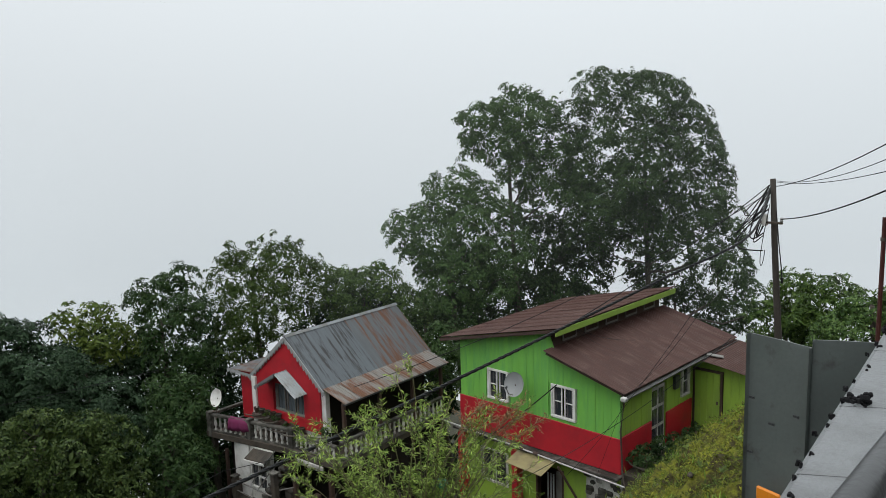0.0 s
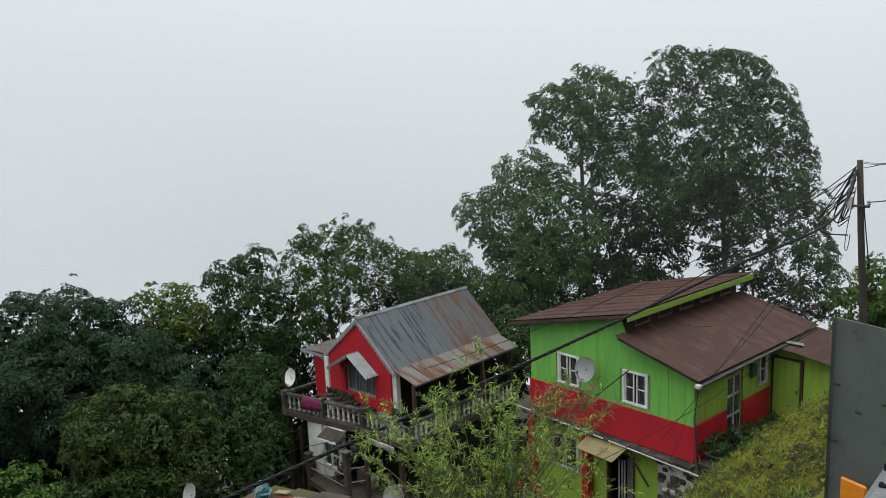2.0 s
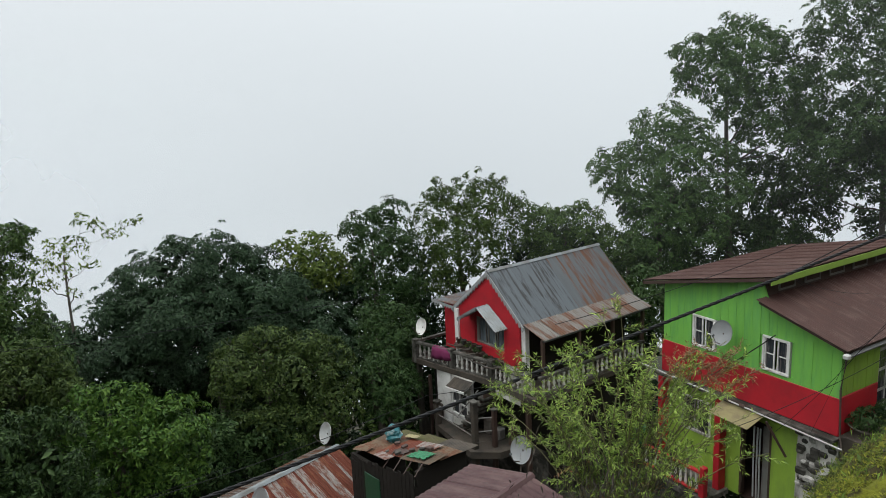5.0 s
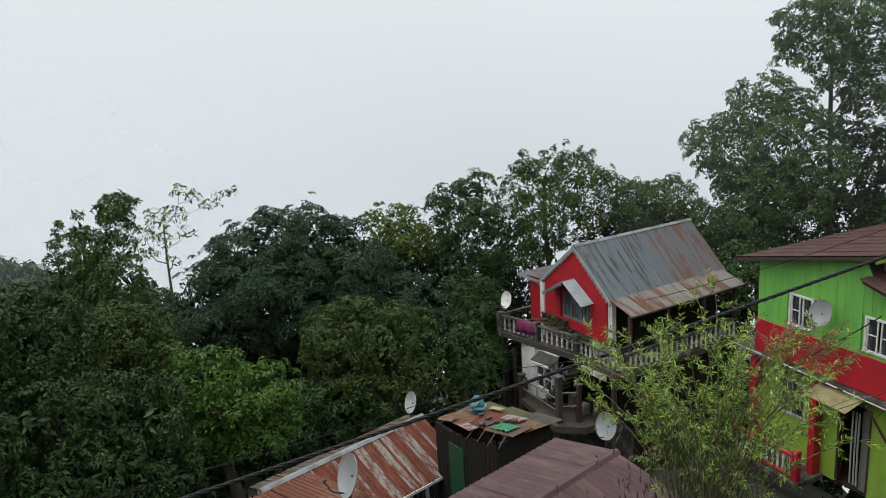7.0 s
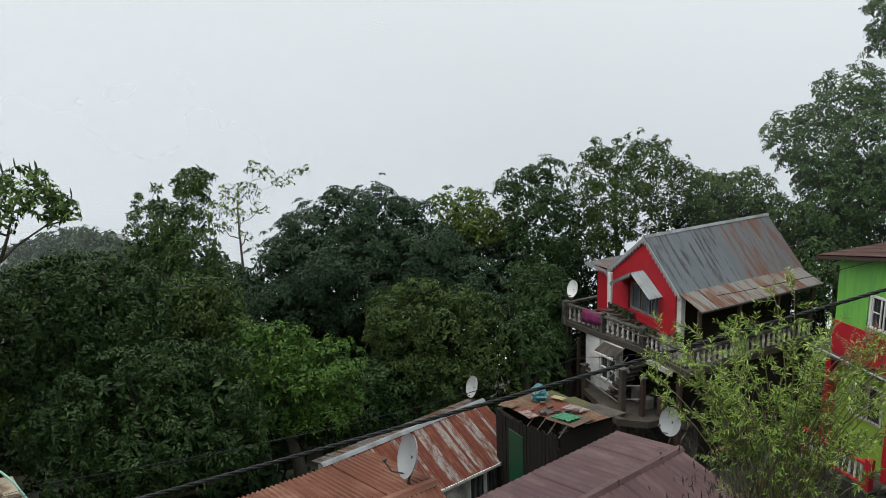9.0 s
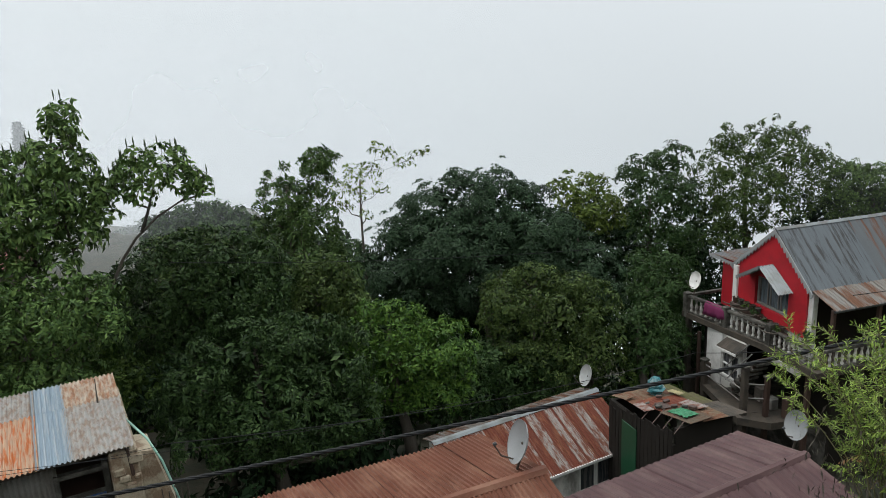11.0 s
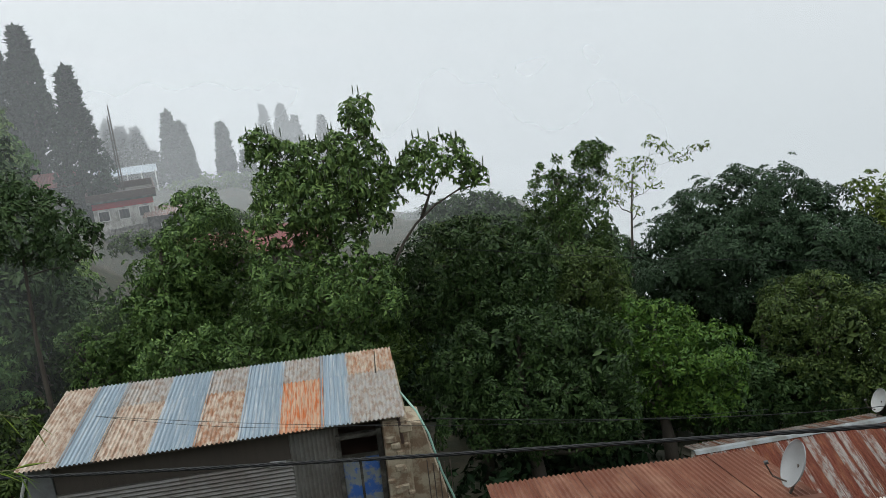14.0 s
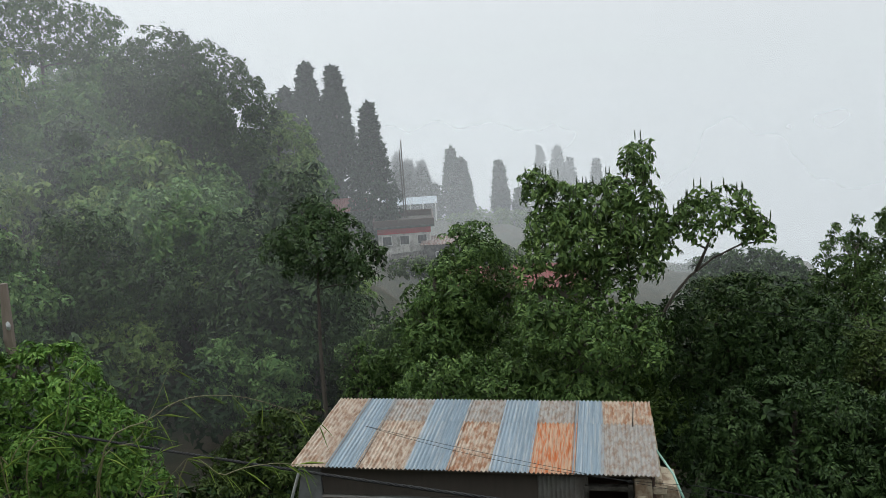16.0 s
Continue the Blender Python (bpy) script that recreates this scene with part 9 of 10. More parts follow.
        part("rebar", Mesh().tube([(x, 0.0, -2.4), (x - 0.02, 0.02, -1.0 - 0.1 * (k % 2))], 0.011, 5), STEEL, ob)
    part("hose", Mesh().tube([(0.0, 1.2, -0.05), (0.25, 0.3, -0.1), (0.42, 0.1, -0.5), (0.6, 0.0, -1.3), (0.9, -0.1, -2.2), (1.1, -0.2, -3.0)], 0.022, 8), TEALPIPE, ob, "pale green plastic hose", smooth=True)
    part("pipe", Mesh().tube([(-6.8, 0.1, -0.05), (-7.2, 0.0, -1.2), (-7.6, -0.1, -2.4)], 0.03, 8), DISHWHITE, ob, "pale plastic pipe")
    part("side_wall", Mesh().box(-6.5, -6.4, 0.46, 3.05, -3.1, -0.05), PLANK, ob)
    return ob


rusty_shed()
pole_m = thing("stick", pose(-15.5, -3.9, -7.2), "thin bare stick leaning at the shed roof", "stick")
part("rod", Mesh().tube([(0, 0, -2), (0.05, 0.1, 0.2), (0.02, 0.12, 0.75)], [0.03, 0.02, 0.008], 6), BARK, pole_m)


# ---- at the road's edge ----
solo("parapet", Mesh().box(-0.2, 0.2, -8, 16, -0.9, 0.0, 0.015), PARAPET, "grey plastered concrete parapet with cracked edge", "parapet", kind="structure", m=pose(-0.128, 0, -0.7, 0, 0, 7.0))
rng6 = random.Random(21)
for i in range(26):
    y = 1.25 + i * 0.085 + rng6.uniform(-0.03, 0.03)
    s = rng6.uniform(0.002, 0.006) * (1.5 if i in (9, 18) else 1)
    lump = Mesh()
    for k in range(3):
        dx, dy = rng6.uniform(-s, s), rng6.uniform(-s, s)
        lump.box(dx - s * 0.6, dx + s * 0.6, dy - s * 0.7, dy + s * 0.7, -0.01, s * rng6.uniform(0.3, 0.7), s * 0.25, pose(0, 0, 0, rng6.uniform(-20, 20), rng6.uniform(-20, 20), rng6.uniform(0, 90)))
    if i in (9, 18):
        for k in range(70):
            dx, dy, q = rng6.uniform(-0.012, 0.05), rng6.gauss(0, 0.018), rng6.uniform(0.002, 0.006)
            lump.box(dx - q, dx + q, dy - q, dy + q, -0.004, q * rng6.uniform(0.6, 1.6), q * 0.35, pose(0, 0, 0, rng6.uniform(-25, 25), rng6.uniform(-25, 25), 0))
    solo("tar_lump", lump, TAR, "black crumbled tar on the parapet edge", "tar", "tar crumbs", m=pose(-0.128, 0, -0.7, 0, 0, 7.0) @ pose(-0.19 + rng6.uniform(-0.015, 0.02), y, 0.002))
for k, (x0, x1) in enumerate(((-0.05, 0.02), (0.06, 0.1))):
    solo("wire", Mesh().tube([(x0, 1.0, 0.006), (x0 + 0.03, 1.8, 0.008), (x1, 2.6, 0.006), (x1 + 0.02, 4.5, 0.008)], 0.0035, 6), CABLE, "thin black wire lying on the parapet", "wire", "wires", m=pose(-0.128, 0, -0.7, 0, 0, 7.0))
for y, x in ((1.55, -0.19), (1.98, -0.19), (2.5, -0.19)):
    solo("crack", Mesh().tube([(x, y, 0.0), (x + 0.12, y + 0.05, 0.0), (x + 0.22, y + 0.02, 0.0), (x + 0.38, y + 0.09, 0.0)], 0.0012, 4), DARKRAIL, "thin dark crack across the parapet top", "crack", "cracks", m=pose(-0.128, 0, -0.7, 0, 0, 7.0))

hand_rail = thing("handrail", pose(-0.25, 0, -0.455), "dark painted steel handrail beside the parapet", "handrail")
part("bar", Mesh().tube([(0.02, -3, 0), (0.0, 0.9, 0), (-0.01, 1.9, 0.03)], 0.022, 12), DARKRAIL, hand_rail, smooth=True)
for y in (-2.5, -0.6):
    part("stanchion", Mesh().tube([(0.01, y, -0.26), (0.01, y, 0)], 0.018, 8), DARKRAIL, hand_rail)

guard = thing("guard_rail", pose(-1.19, 2.979, -1.2), "grey galvanised steel guard panels with orange reflector", "guard rail")
for a, b, za, zb in (((0, 0), (0.255, -0.07), 0.345, 0.37), ((0.247, -0.052), (0.44, 0.045), 0.37, 0.355)):
    d = Vector((b[0] - a[0], b[1] - a[1], 0))
    n = Vector((d.y, -d.x, 0)).normalized()
    s = Mesh()
    prof = [(0.0, 0.018), (0.012, 0.0), (0.5, -0.004), (0.985, 0.0), (1.0, 0.02)]
    s.add([(a[0] + d.x * t + n.x * o, a[1] + d.y * t + n.y * o, z) for z in (-1.1, za) for t, o in prof] + [(a[0] + d.x * t + n.x * (o - 0.006), a[1] + d.y * t + n.y * (o - 0.006), z) for z in (-1.1, za) for t, o in prof],
          [(i, i + 1, i + 6, i + 5) for i in range(4)] + [(i + 15, i + 16, i + 11, i + 10) for i in range(4)] + [(i + 5, i + 6, i + 16, i + 15) for i in range(4)] + [(0, 5, 15, 10), (4, 14, 19, 9)])
    part("panel", s, GALV, guard, "dull galvanised steel panel")
part("reflector", Mesh().box(0.085, 0.19, -0.05, -0.035, -0.45, -0.235, 0.006, pose(0, 0, 0, 0, 0, -15)), ORANGE, guard, "square orange reflector")
for x, z in ((0.03, 0.1), (0.03, -0.12), (0.22, 0.08), (0.12, 0.02)):
    part("slot", Mesh().box(x, x + 0.022, -0.035, -0.028, z, z + 0.008, 0, pose(0, 0, 0, 0, 0, -15)), DARKRAIL, guard)

pole = thing("utility_pole", pose(-7.74, 20.6, -8.0), "weathered wooden utility pole hung with loose cables", "utility pole")
part("shaft", Mesh().tube([(0.33, 0.21, -1.0), (0.21, 0.13, 2), (0.055, 0.05, 4.5), (-0.03, 0, 6.2)], [0.10, 0.092, 0.078, 0.07], 12), TIMBER, pole, smooth=True)
part("junction_box", Mesh().box(-0.22, -0.1, -0.18, -0.02, 5.0, 5.3, 0.02), OLDWHITE, pole)
part("bracket", Mesh().box(-0.28, 0.3, -0.14, -0.1, 5.06, 5.12, 0.01), STEEL, pole)
part("insulator", Mesh().lathe([(0.03, 0), (0.05, 0.03), (0.03, 0.06), (0.05, 0.09), (0.02, 0.12)], 10, Matrix.Translation((0.27, -0.12, 5.12))), DISHWHITE, pole)
rng7 = random.Random(33)
for i in range(11):
    z0, sag = rng7.uniform(5.3, 6.1), rng7.uniform(0.5, 1.7)
    x1, z1 = rng7.uniform(-1.1, -0.2), z0 - rng7.uniform(0.3, 1.2)
    pts = []
    for k in range(13):
        t = k / 12
        pts.append((-0.05 + (x1 + 0.05) * math.sin(t * math.pi) * 0.8 - 0.1 * t, -0.12 - 0.1 * math.sin(t * 6 + i), z0 + (z1 - z0) * t - sag * math.sin(t * math.pi) * 0.6))
    part("loose_cable", Mesh().tube(pts, rng7.choice((0.010, 0.014, 0.018)), 6), CABLE, pole, smooth=True)
part("hanging_cable", Mesh().tube([(0.12, -0.1, 5.4), (0.22, -0.12, 4.6), (0.3, -0.12, 4.0), (0.33, -0.12, 3.7)], 0.014, 6), CABLE, pole)
part("hanging_plug", Mesh().tube([(0.33, -0.12, 3.7), (0.34, -0.12, 3.55)], [0.04, 0.03], 8), CABLE, pole)

edge_pole = thing("pole", pose(-3.85, 15.41, -1.96), "slim dark red painted steel pole at the roadside", "pole")
part("shaft", Mesh().tube([(0, 0, -3.70), (0, 0, 0)], 0.04, 10), REDPOLE, edge_pole)
part("collar", Mesh().tube([(0, 0, -0.42), (0, 0, -0.36)], 0.055, 10), STEEL, edge_pole)


def twisted(name, pts, r, label, strands=3, turns=5.0, group="overhead cables"):
    """A cable of twisted strands along a smooth path."""
    pts = [Vector(p) for p in pts]
    dense = []
    for i in range(len(pts) - 1):
        p0, p1, p2, p3 = pts[max(i - 1, 0)], pts[i], pts[i + 1], pts[min(i + 2, len(pts) - 1)]
        n = max(2, int((p2 - p1).length / 0.045))
        for k in range(n):
            t = k / n
            dense.append(0.5 * (2 * p1 + (p2 - p0) * t + (2 * p0 - 5 * p1 + 4 * p2 - p3) * t * t + (3 * p1 - p0 - 3 * p2 + p3) * t ** 3))
    dense.append(pts[-1])
    ob = thing(name, Matrix(), label, "cable", group)
    for s in range(strands):
        line, run = [], 0.0
        for i, p in enumerate(dense):
            run += (p - dense[i - 1]).length if i else 0
            a = run * turns + 2 * math.pi * s / strands
            d = (dense[min(i + 1, len(dense) - 1)] - dense[max(i - 1, 0)]).normalized()
            q = d.to_track_quat("Z", "Y").to_matrix()
            line.append(p + q @ Vector((math.cos(a) * r * 0.9, math.sin(a) * r * 0.9, 0)))
        part("strand", Mesh().tube(line, r, 6), CABLE, ob, smooth=True)
    return ob


def along(s):
    """The main cable: a straight line in plan from beside the pole, sagging gently."""
    q = radians(187.995)
    return (-7.8 + math.cos(q) * -1.194 + math.sin(q) * s, 20.5 - math.sin(q) * -1.194 + math.cos(q) * s, -2.294 - 0.169 * s + 0.00103 * s * s)


twisted("cable", [(-7.8, 20.5, -2.05)] + [along(s) for s in range(3, 47, 3)], 0.015, "thick twisted black power cable along the road", 3, 13.0)


def wire(a, b, sag, r, label="thin black overhead wire"):
    a, b = Vector(a), Vector(b)
    solo("overhead_wire", Mesh().tube([a.lerp(b, t / 16) - Vector((0, 0, sag * 4 * (t / 16) * (1 - t / 16))) for t in range(17)], r, 5), CABLE, label, "wire", "overhead wires", smooth=True)


wire((-7.72, 20.72, -2.00), (-3.44, 13.56, -0.61), 0.1, 0.01)
wire((-7.73, 20.73, -1.86), (-3.42, 13.55, -0.84), 0.15, 0.007)
wire((-7.73, 20.73, -1.89), (-3.41, 13.54, -1.02), 0.1, 0.007)
wire((-7.47, 20.48, -2.80), (-3.39, 13.52, -1.31), 0.1, 0.014)
wire((-7.83, 20.46, -1.98), (-10.76, 15.44, -5.13), 0.15, 0.012)
wire((-7.87, 20.42, -2.20), (-14.57, 12.16, -6.47), 0.35, 0.009)
wire((-7.82, 20.45, -2.13), (-11.17, 19.66, -8.05), 0.2, 0.008)
wire((-7.81, 20.45, -2.20), (-11.59, 19.92, -8.30), 0.6, 0.007)
wire((-11.17, 19.66, -8.05), (-13.53, 19.76, -11.23), 0.12, 0.008)
wire((-11.59, 19.92, -8.30), (-12.47, 19.85, -10.9), 0.05, 0.006)
wire((-13.48, 20.30, -6.62), (-12.50, 22.4, -7.25), 0.12, 0.007, "thin loose wire lying over the brown roof")
wire((-13.48, 20.30, -6.66), (-12.45, 20.95, -7.30), 0.06, 0.006, "thin loose wire lying over the brown roof")
wire((-8.48, 20.56, -5.88), (-11.27, 14.03, -8.73), 0.3, 0.008)
wire((-22.33, 11.62, -7.30), (-21.31, -2.88, -5.94), 0.2, 0.008)
wire((-19.21, 11.11, -9.65), (-13.43, -2.29, -6.96), 0.3, 0.009)
wire((-19.21, 11.11, -9.65), (-16.62, 15.01, -8.81), 0.1, 0.009)
wire((-11.06, -7.30, -5.52), (-14.90, 3.99, -7.73), 0.25, 0.004)
wire((-13.43, -2.29, -6.96), (-11.06, -7.30, -5.52), 0.2, 0.004)
wire((-11.75, 11.45, -7.54), (-6.53, 9.29, -3.92), 0.2, 0.009)


# ---- plants near the road ----
def blades(base, way, size, width, rng):
    """Single narrow folded leaves from base along way."""
    n = len(base)
    side = np.cross(way, rng.normal(size=(n, 3)) * 0.45 + [0, 0, 1])
    side /= np.linalg.norm(side, axis=1, keepdims=True) + 1e-9
    up = np.cross(side, way)
    ln = size * rng.uniform(0.7, 1.3, (n, 1))
    w = ln * width
    mid = base + way * ln * 0.45
    tip = base + way * ln - [0, 0, 1] * ln * 0.12
    v = np.stack([base, mid + side * w * 0.5 + up * w * 0.15, tip, mid - side * w * 0.5 + up * w * 0.15], 1).reshape(-1, 3)
    i = np.arange(n)[:, None] * 4
    return v, np.concatenate([i + [0, 1, 2], i + [0, 2, 3]], 1).reshape(-1, 3)


def bamboo():
    rng = np.random.default_rng(77)
    k0, z0 = 0.66, -11.67
    x0, y0 = -7.13, 6.82
    low = ground_z(x0, y0) - 0.1
    rise = Vector((0, 0, (z0 * k0 - low) / k0))
    ob = thing("bamboo", pose(x0, y0, low) @ Matrix.Scale(k0, 4), "tall arching bamboo clump with narrow yellow green leaves", "bamboo")
    top = -4.6 - z0
    green, dry = ([], []), ([], [])
    left = Vector((-0.72, -0.69, 0))
    away = Vector((-0.69, 0.72, 0))
    twigs = Mesh()

    def sprig(p, d, ln, keep):
        """A straight twig with leaves in spreading pairs."""
        n = max(3, int(ln / 0.038))
        e = p + d * ln + Vector((0, 0, -0.1 * ln))
        twigs.tube([p, p.lerp(e, 0.5) + Vector((0, 0, 0.02)), e], [0.006, 0.005, 0.002], 3, False)
        for k in range(1, n + 1):
            q = p.lerp(e, k / n)
            for _ in range(2):
                s = Vector(rng.normal(size=3))
                s = (s - d * s.dot(d)).normalized()
                w = (d * rng.uniform(0.35, 1.0) + s * 0.75).normalized()
                keep[0].append(tuple(q))
                keep[1].append(tuple(w))

    # reach to the left, depth and height of each cane's tip; the last ones carry dry leaves to the right
    for i in range(54):
        brown = i >= 46
        s = rng.uniform(-1, 1)
        reach = s * (2.5 if s > 0 else 2.8) if not brown else rng.uniform(-2.9, -1.5)
        depth = rng.uniform(-0.9, 0.9) if not brown else rng.uniform(0.55, 1.0)
        h = top * (1 - 0.22 * abs(s) ** 1.3) * rng.uniform(0.66, 1.0) if not brown else (-5.75 - 0.12 * abs(reach) - z0) + rng.uniform(-0.15, 0.3)
        b = left * rng.uniform(-0.4, 0.4) + away * rng.uniform(-0.3, 0.3)
        pts = []
        for k in range(11):
            t = k / 10
            pts.append(b + left * reach * t ** 1.9 + away * depth * t ** 1.5 + Vector((0, 0, h * (1 - (1 - t) ** 1.4))) + rise)
        part("cane", Mesh().tube([b] + pts, [0.021] + [0.017 * (1 - 0.85 * k / 10) + 0.003 for k in range(11)], 6), CANE, ob, smooth=True)
        for k in range(17 if not brown else 9):
            t = rng.uniform(0.45, 1.0) if not brown else rng.uniform(0.82, 1.0)
            p = pts[min(9, int(t * 10))].lerp(pts[min(10, int(t * 10) + 1)], t * 10 % 1)
            along = (pts[min(10, int(t * 10) + 1)] - pts[max(0, int(t * 10) - 1)]).normalized()
            d = Vector(rng.normal(size=3)) * 0.75 + along * 0.8 + Vector((0, 0, 0.15))
            sprig(p, d.normalized(), rng.uniform(0.18, 0.6) * (1.15 - 0.4 * t), dry if brown or (t < 0.5 and rng.uniform() < 0.18) else green)
    tagged(part("twig", twigs, CANE, ob), kind="stuff")
    v, t = blades(np.array(green[0]), np.array(green[1]), 0.12, 0.17, rng)
    part("leaves", mesh_arrays("leaves", v, t, LEAF["bamboo"]), None, ob)
    v, t = blades(np.array(dry[0]), np.array(dry[1]), 0.095, 0.18, rng)
    part("dry_leaves", mesh_arrays("dry_leaves", v, t, LEAF["dry"]), None, ob, "dry orange brown leaf sprays")
    dead = np.stack([rng.normal(size=1800) * 0.8, rng.normal(size=1800) * 0.8, rng.uniform(0.3, top * 0.62, 1800) + rise.z], 1)
    way = rng.normal(size=(1800, 3)) * 0.35 - [0, 0, 1]
    v, t = blades(dead, way / np.linalg.norm(way, axis=1, keepdims=True), 0.2, 0.16, rng)
    part("dead_leaves", mesh_arrays("dead_leaves", v, t, BARK), None, ob, "withered brown leaves hanging low")
    return ob


bamboo()


def moss_bank():
    vs, fs, n, mrows = [], [], 90, 110
    for j in range(mrows + 1):
        for i in range(n + 1):
            az, r = radians(11 + 31 * i / n), 5.0 + 13 * j / mrows
            x, y = -math.sin(az) * r, math.cos(az) * r
            q = Vector((x, y, 0))
            z = ground_z(x, y) - 0.5 * (i / n) * max(0, r - 8) / 8 + 0.10 + 0.22 * noise.noise(q * 0.9) + 0.16 * noise.noise(q * 2.7) + 0.13 * noise.noise(q * 6) + 0.06 * noise.noise(q * 11)
            vs.append((x, y, z))
    fs = [(j * (n + 1) + i, j * (n + 1) + i + 1, (j + 1) * (n + 1) + i + 1, (j + 1) * (n + 1) + i) for j in range(mrows) for i in range(n)]
    solo("moss_bank", Mesh().add(vs, fs), MOSS, "bank of yellow green moss on loose rubble", "moss", kind="stuff", smooth=True)
    rng = np.random.default_rng(5)
    V = np.array(vs)
    inner = V[len(V) // 8: len(V) * 3 // 4]
    pick = inner[rng.integers(0, len(inner), 30000)] + rng.normal(size=(30000, 3)) * [0.07, 0.07, 0.01]
    bare = np.array([noise.noise(Vector(q) * 1.3) for q in pick])
    pick = pick[bare < 0.34 + 0.1 * rng.normal(size=len(pick))]
    v, t = leaves(pick, np.tile([0, 0, 1.0], (len(pick), 1)), 0.042, 0.4, 3, rng, 0.7, -0.1)
    ob = new("moss_tufts", mesh_arrays("moss_tufts", v, t, MOSSLEAF))
    tagged(ob, "short tufts of yellow green moss and weeds", "moss", kind="stuff")
    seeds = inner[rng.integers(0, len(inner), 170)]
    pick = np.repeat(seeds, 26, 0) + rng.normal(size=(170 * 26, 3)) * [0.075, 0.075, 0.008]
    way = rng.normal(size=(len(pick), 3)) * 0.5 + [0, 0, 1.0]
    v, t = blades(pick, way / np.linalg.norm(way, axis=1, keepdims=True), 0.11, 0.10, rng)
    tagged(new("grass_tufts", mesh_arrays("grass_tufts", v, t, LEAF["grass"])), "short bright grass growing in tufts on the moss bank", "grass", kind="stuff")
    pick = V[rng.integers(0, len(V), 60)]
    v, t = leaves(pick + [0, 0, 0.1], np.tile([0, 0, 1.0], (60, 1)), 0.085, 0.42, 5, rng, 0.8, -0.1)
    ob = new("weeds", mesh_arrays("weeds", v, t, LEAF["lime"]))
    tagged(ob, "broad leaved weeds scattered over the moss bank", "weeds", kind="stuff")
    rr = random.Random(12)
    for _ in range(60):
        p = vs[rr.randrange(len(vs))]
        s = rr.uniform(0.02, 0.05)
        solo("rubble_stone", Mesh().box(-s, s, -s * 0.8, s * 0.8, -s * 0.5, s * 0.5, s * 0.35), LANDING, "grey rubble stone half sunk in moss", "stone", "rubble", m=Matrix.Translation(p) @ pose(0, 0, 0.02, rr.uniform(-20, 20), rr.uniform(-20, 20), rr.uniform(0, 180)))


moss_bank()


def shrub(base, lobes, kind, label, leaf=0.2, name="shrub", seed=1):
    rng = np.random.default_rng(seed)
    ob = thing(name, pose(*base), label, "shrub", "shrubs")
    part("stems", limbs(lobes, 0.05, rng), BARK, ob)
    v, t = crown(lobes, rng, leaf, 0.36, 0.2, 0.5, 0.6, 1.3, core=0)
    part("foliage", mesh_arrays("foliage", v, t, LEAF[kind]), None, ob)
    return ob


for k, (x, y, s, kind) in enumerate(((-11.5, 20.9, 0.42, "dark"), (-11.2, 21.5, 0.4, "shade"), (-11.45, 22.0, 0.45, "dark"), (-11.0, 22.6, 0.35, "mid"), (-11.3, 23.3, 0.4, "dark"), (-10.7, 21.0, 0.35, "olive"), (-11.4, 24.2, 0.3, "dark"))):
    z, s = -10.9, s * 1.1
    shrub((x, y, z), [(0, 0, s, s * 0.7), (s * 0.6, 0.2, s * 0.7, s * 0.5), (-s * 0.5, -0.2, s * 0.8, s * 0.5)], kind, "small leafy shrub beside the house path", 0.12, seed=90 + k)
shrub((-17.3, 16.6, -13.9), [(0, 0, 0.9, 0.5), (0.4, 0.1, 0.6, 0.4)], "bright", "potted green plant with broad leaves on the porch", 0.28, seed=99)
for k, (u, v2, w, s) in enumerate(((-3.2, -0.2, 0.12, 0.2), (-2.7, -0.25, 0.12, 0.22), (-2.2, -0.3, 0.1, 0.2), (-1.6, -0.35, -0.08, 0.22), (-1.0, -0.38, -0.08, 0.2), (0.35, -0.4, 0.15, 0.35))):
    p = RED_M @ Vector((u, v2, w))
    shrub(tuple(p), [(0, 0, s * 0.45, s * 0.5), (s * 0.7, 0, s * 0.35, s * 0.35)], ("dark", "mid", "dark")[k % 3], "small potted plant on the balcony ledge", 0.13, seed=120 + k)


def undergrowth(kind, seed, count, label):
    rng = np.random.default_rng(seed)
    lobes = []
    while len(lobes) < count:
        az, r = rng.uniform(36, 150), rng.uniform(15.5, 50)
        if (az < 58 and r < 33) or (az < 70 and r < 32.5) or (az < 84 and r < 25) or (84 <= az < 137 and r < 20.5):
            continue
        x, y = -math.sin(radians(az)) * r, math.cos(radians(az)) * r
        s = rng.uniform(1.1, 2.3)
        lobes.append((x, y, ground_z(x, y) + rng.uniform(0.2, 3.4), s))
    v, t = crown(lobes, rng, 0.40, 0.42, 0.5, 0.4, 0.6, 0.95, 0.7, core=0.5)
    ob = new("undergrowth", mesh_arrays("undergrowth", v, t, LEAF[kind]))
    tagged(ob, label, "undergrowth", kind="stuff")


# first set: shade under the trees is put into its leaf colour
undergrowth("shade", 301, 75, "undergrowth filling the slope, darkened for shade between trees")
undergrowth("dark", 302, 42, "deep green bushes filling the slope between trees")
undergrowth("mid", 303, 26, "mid green bushes among the trees")


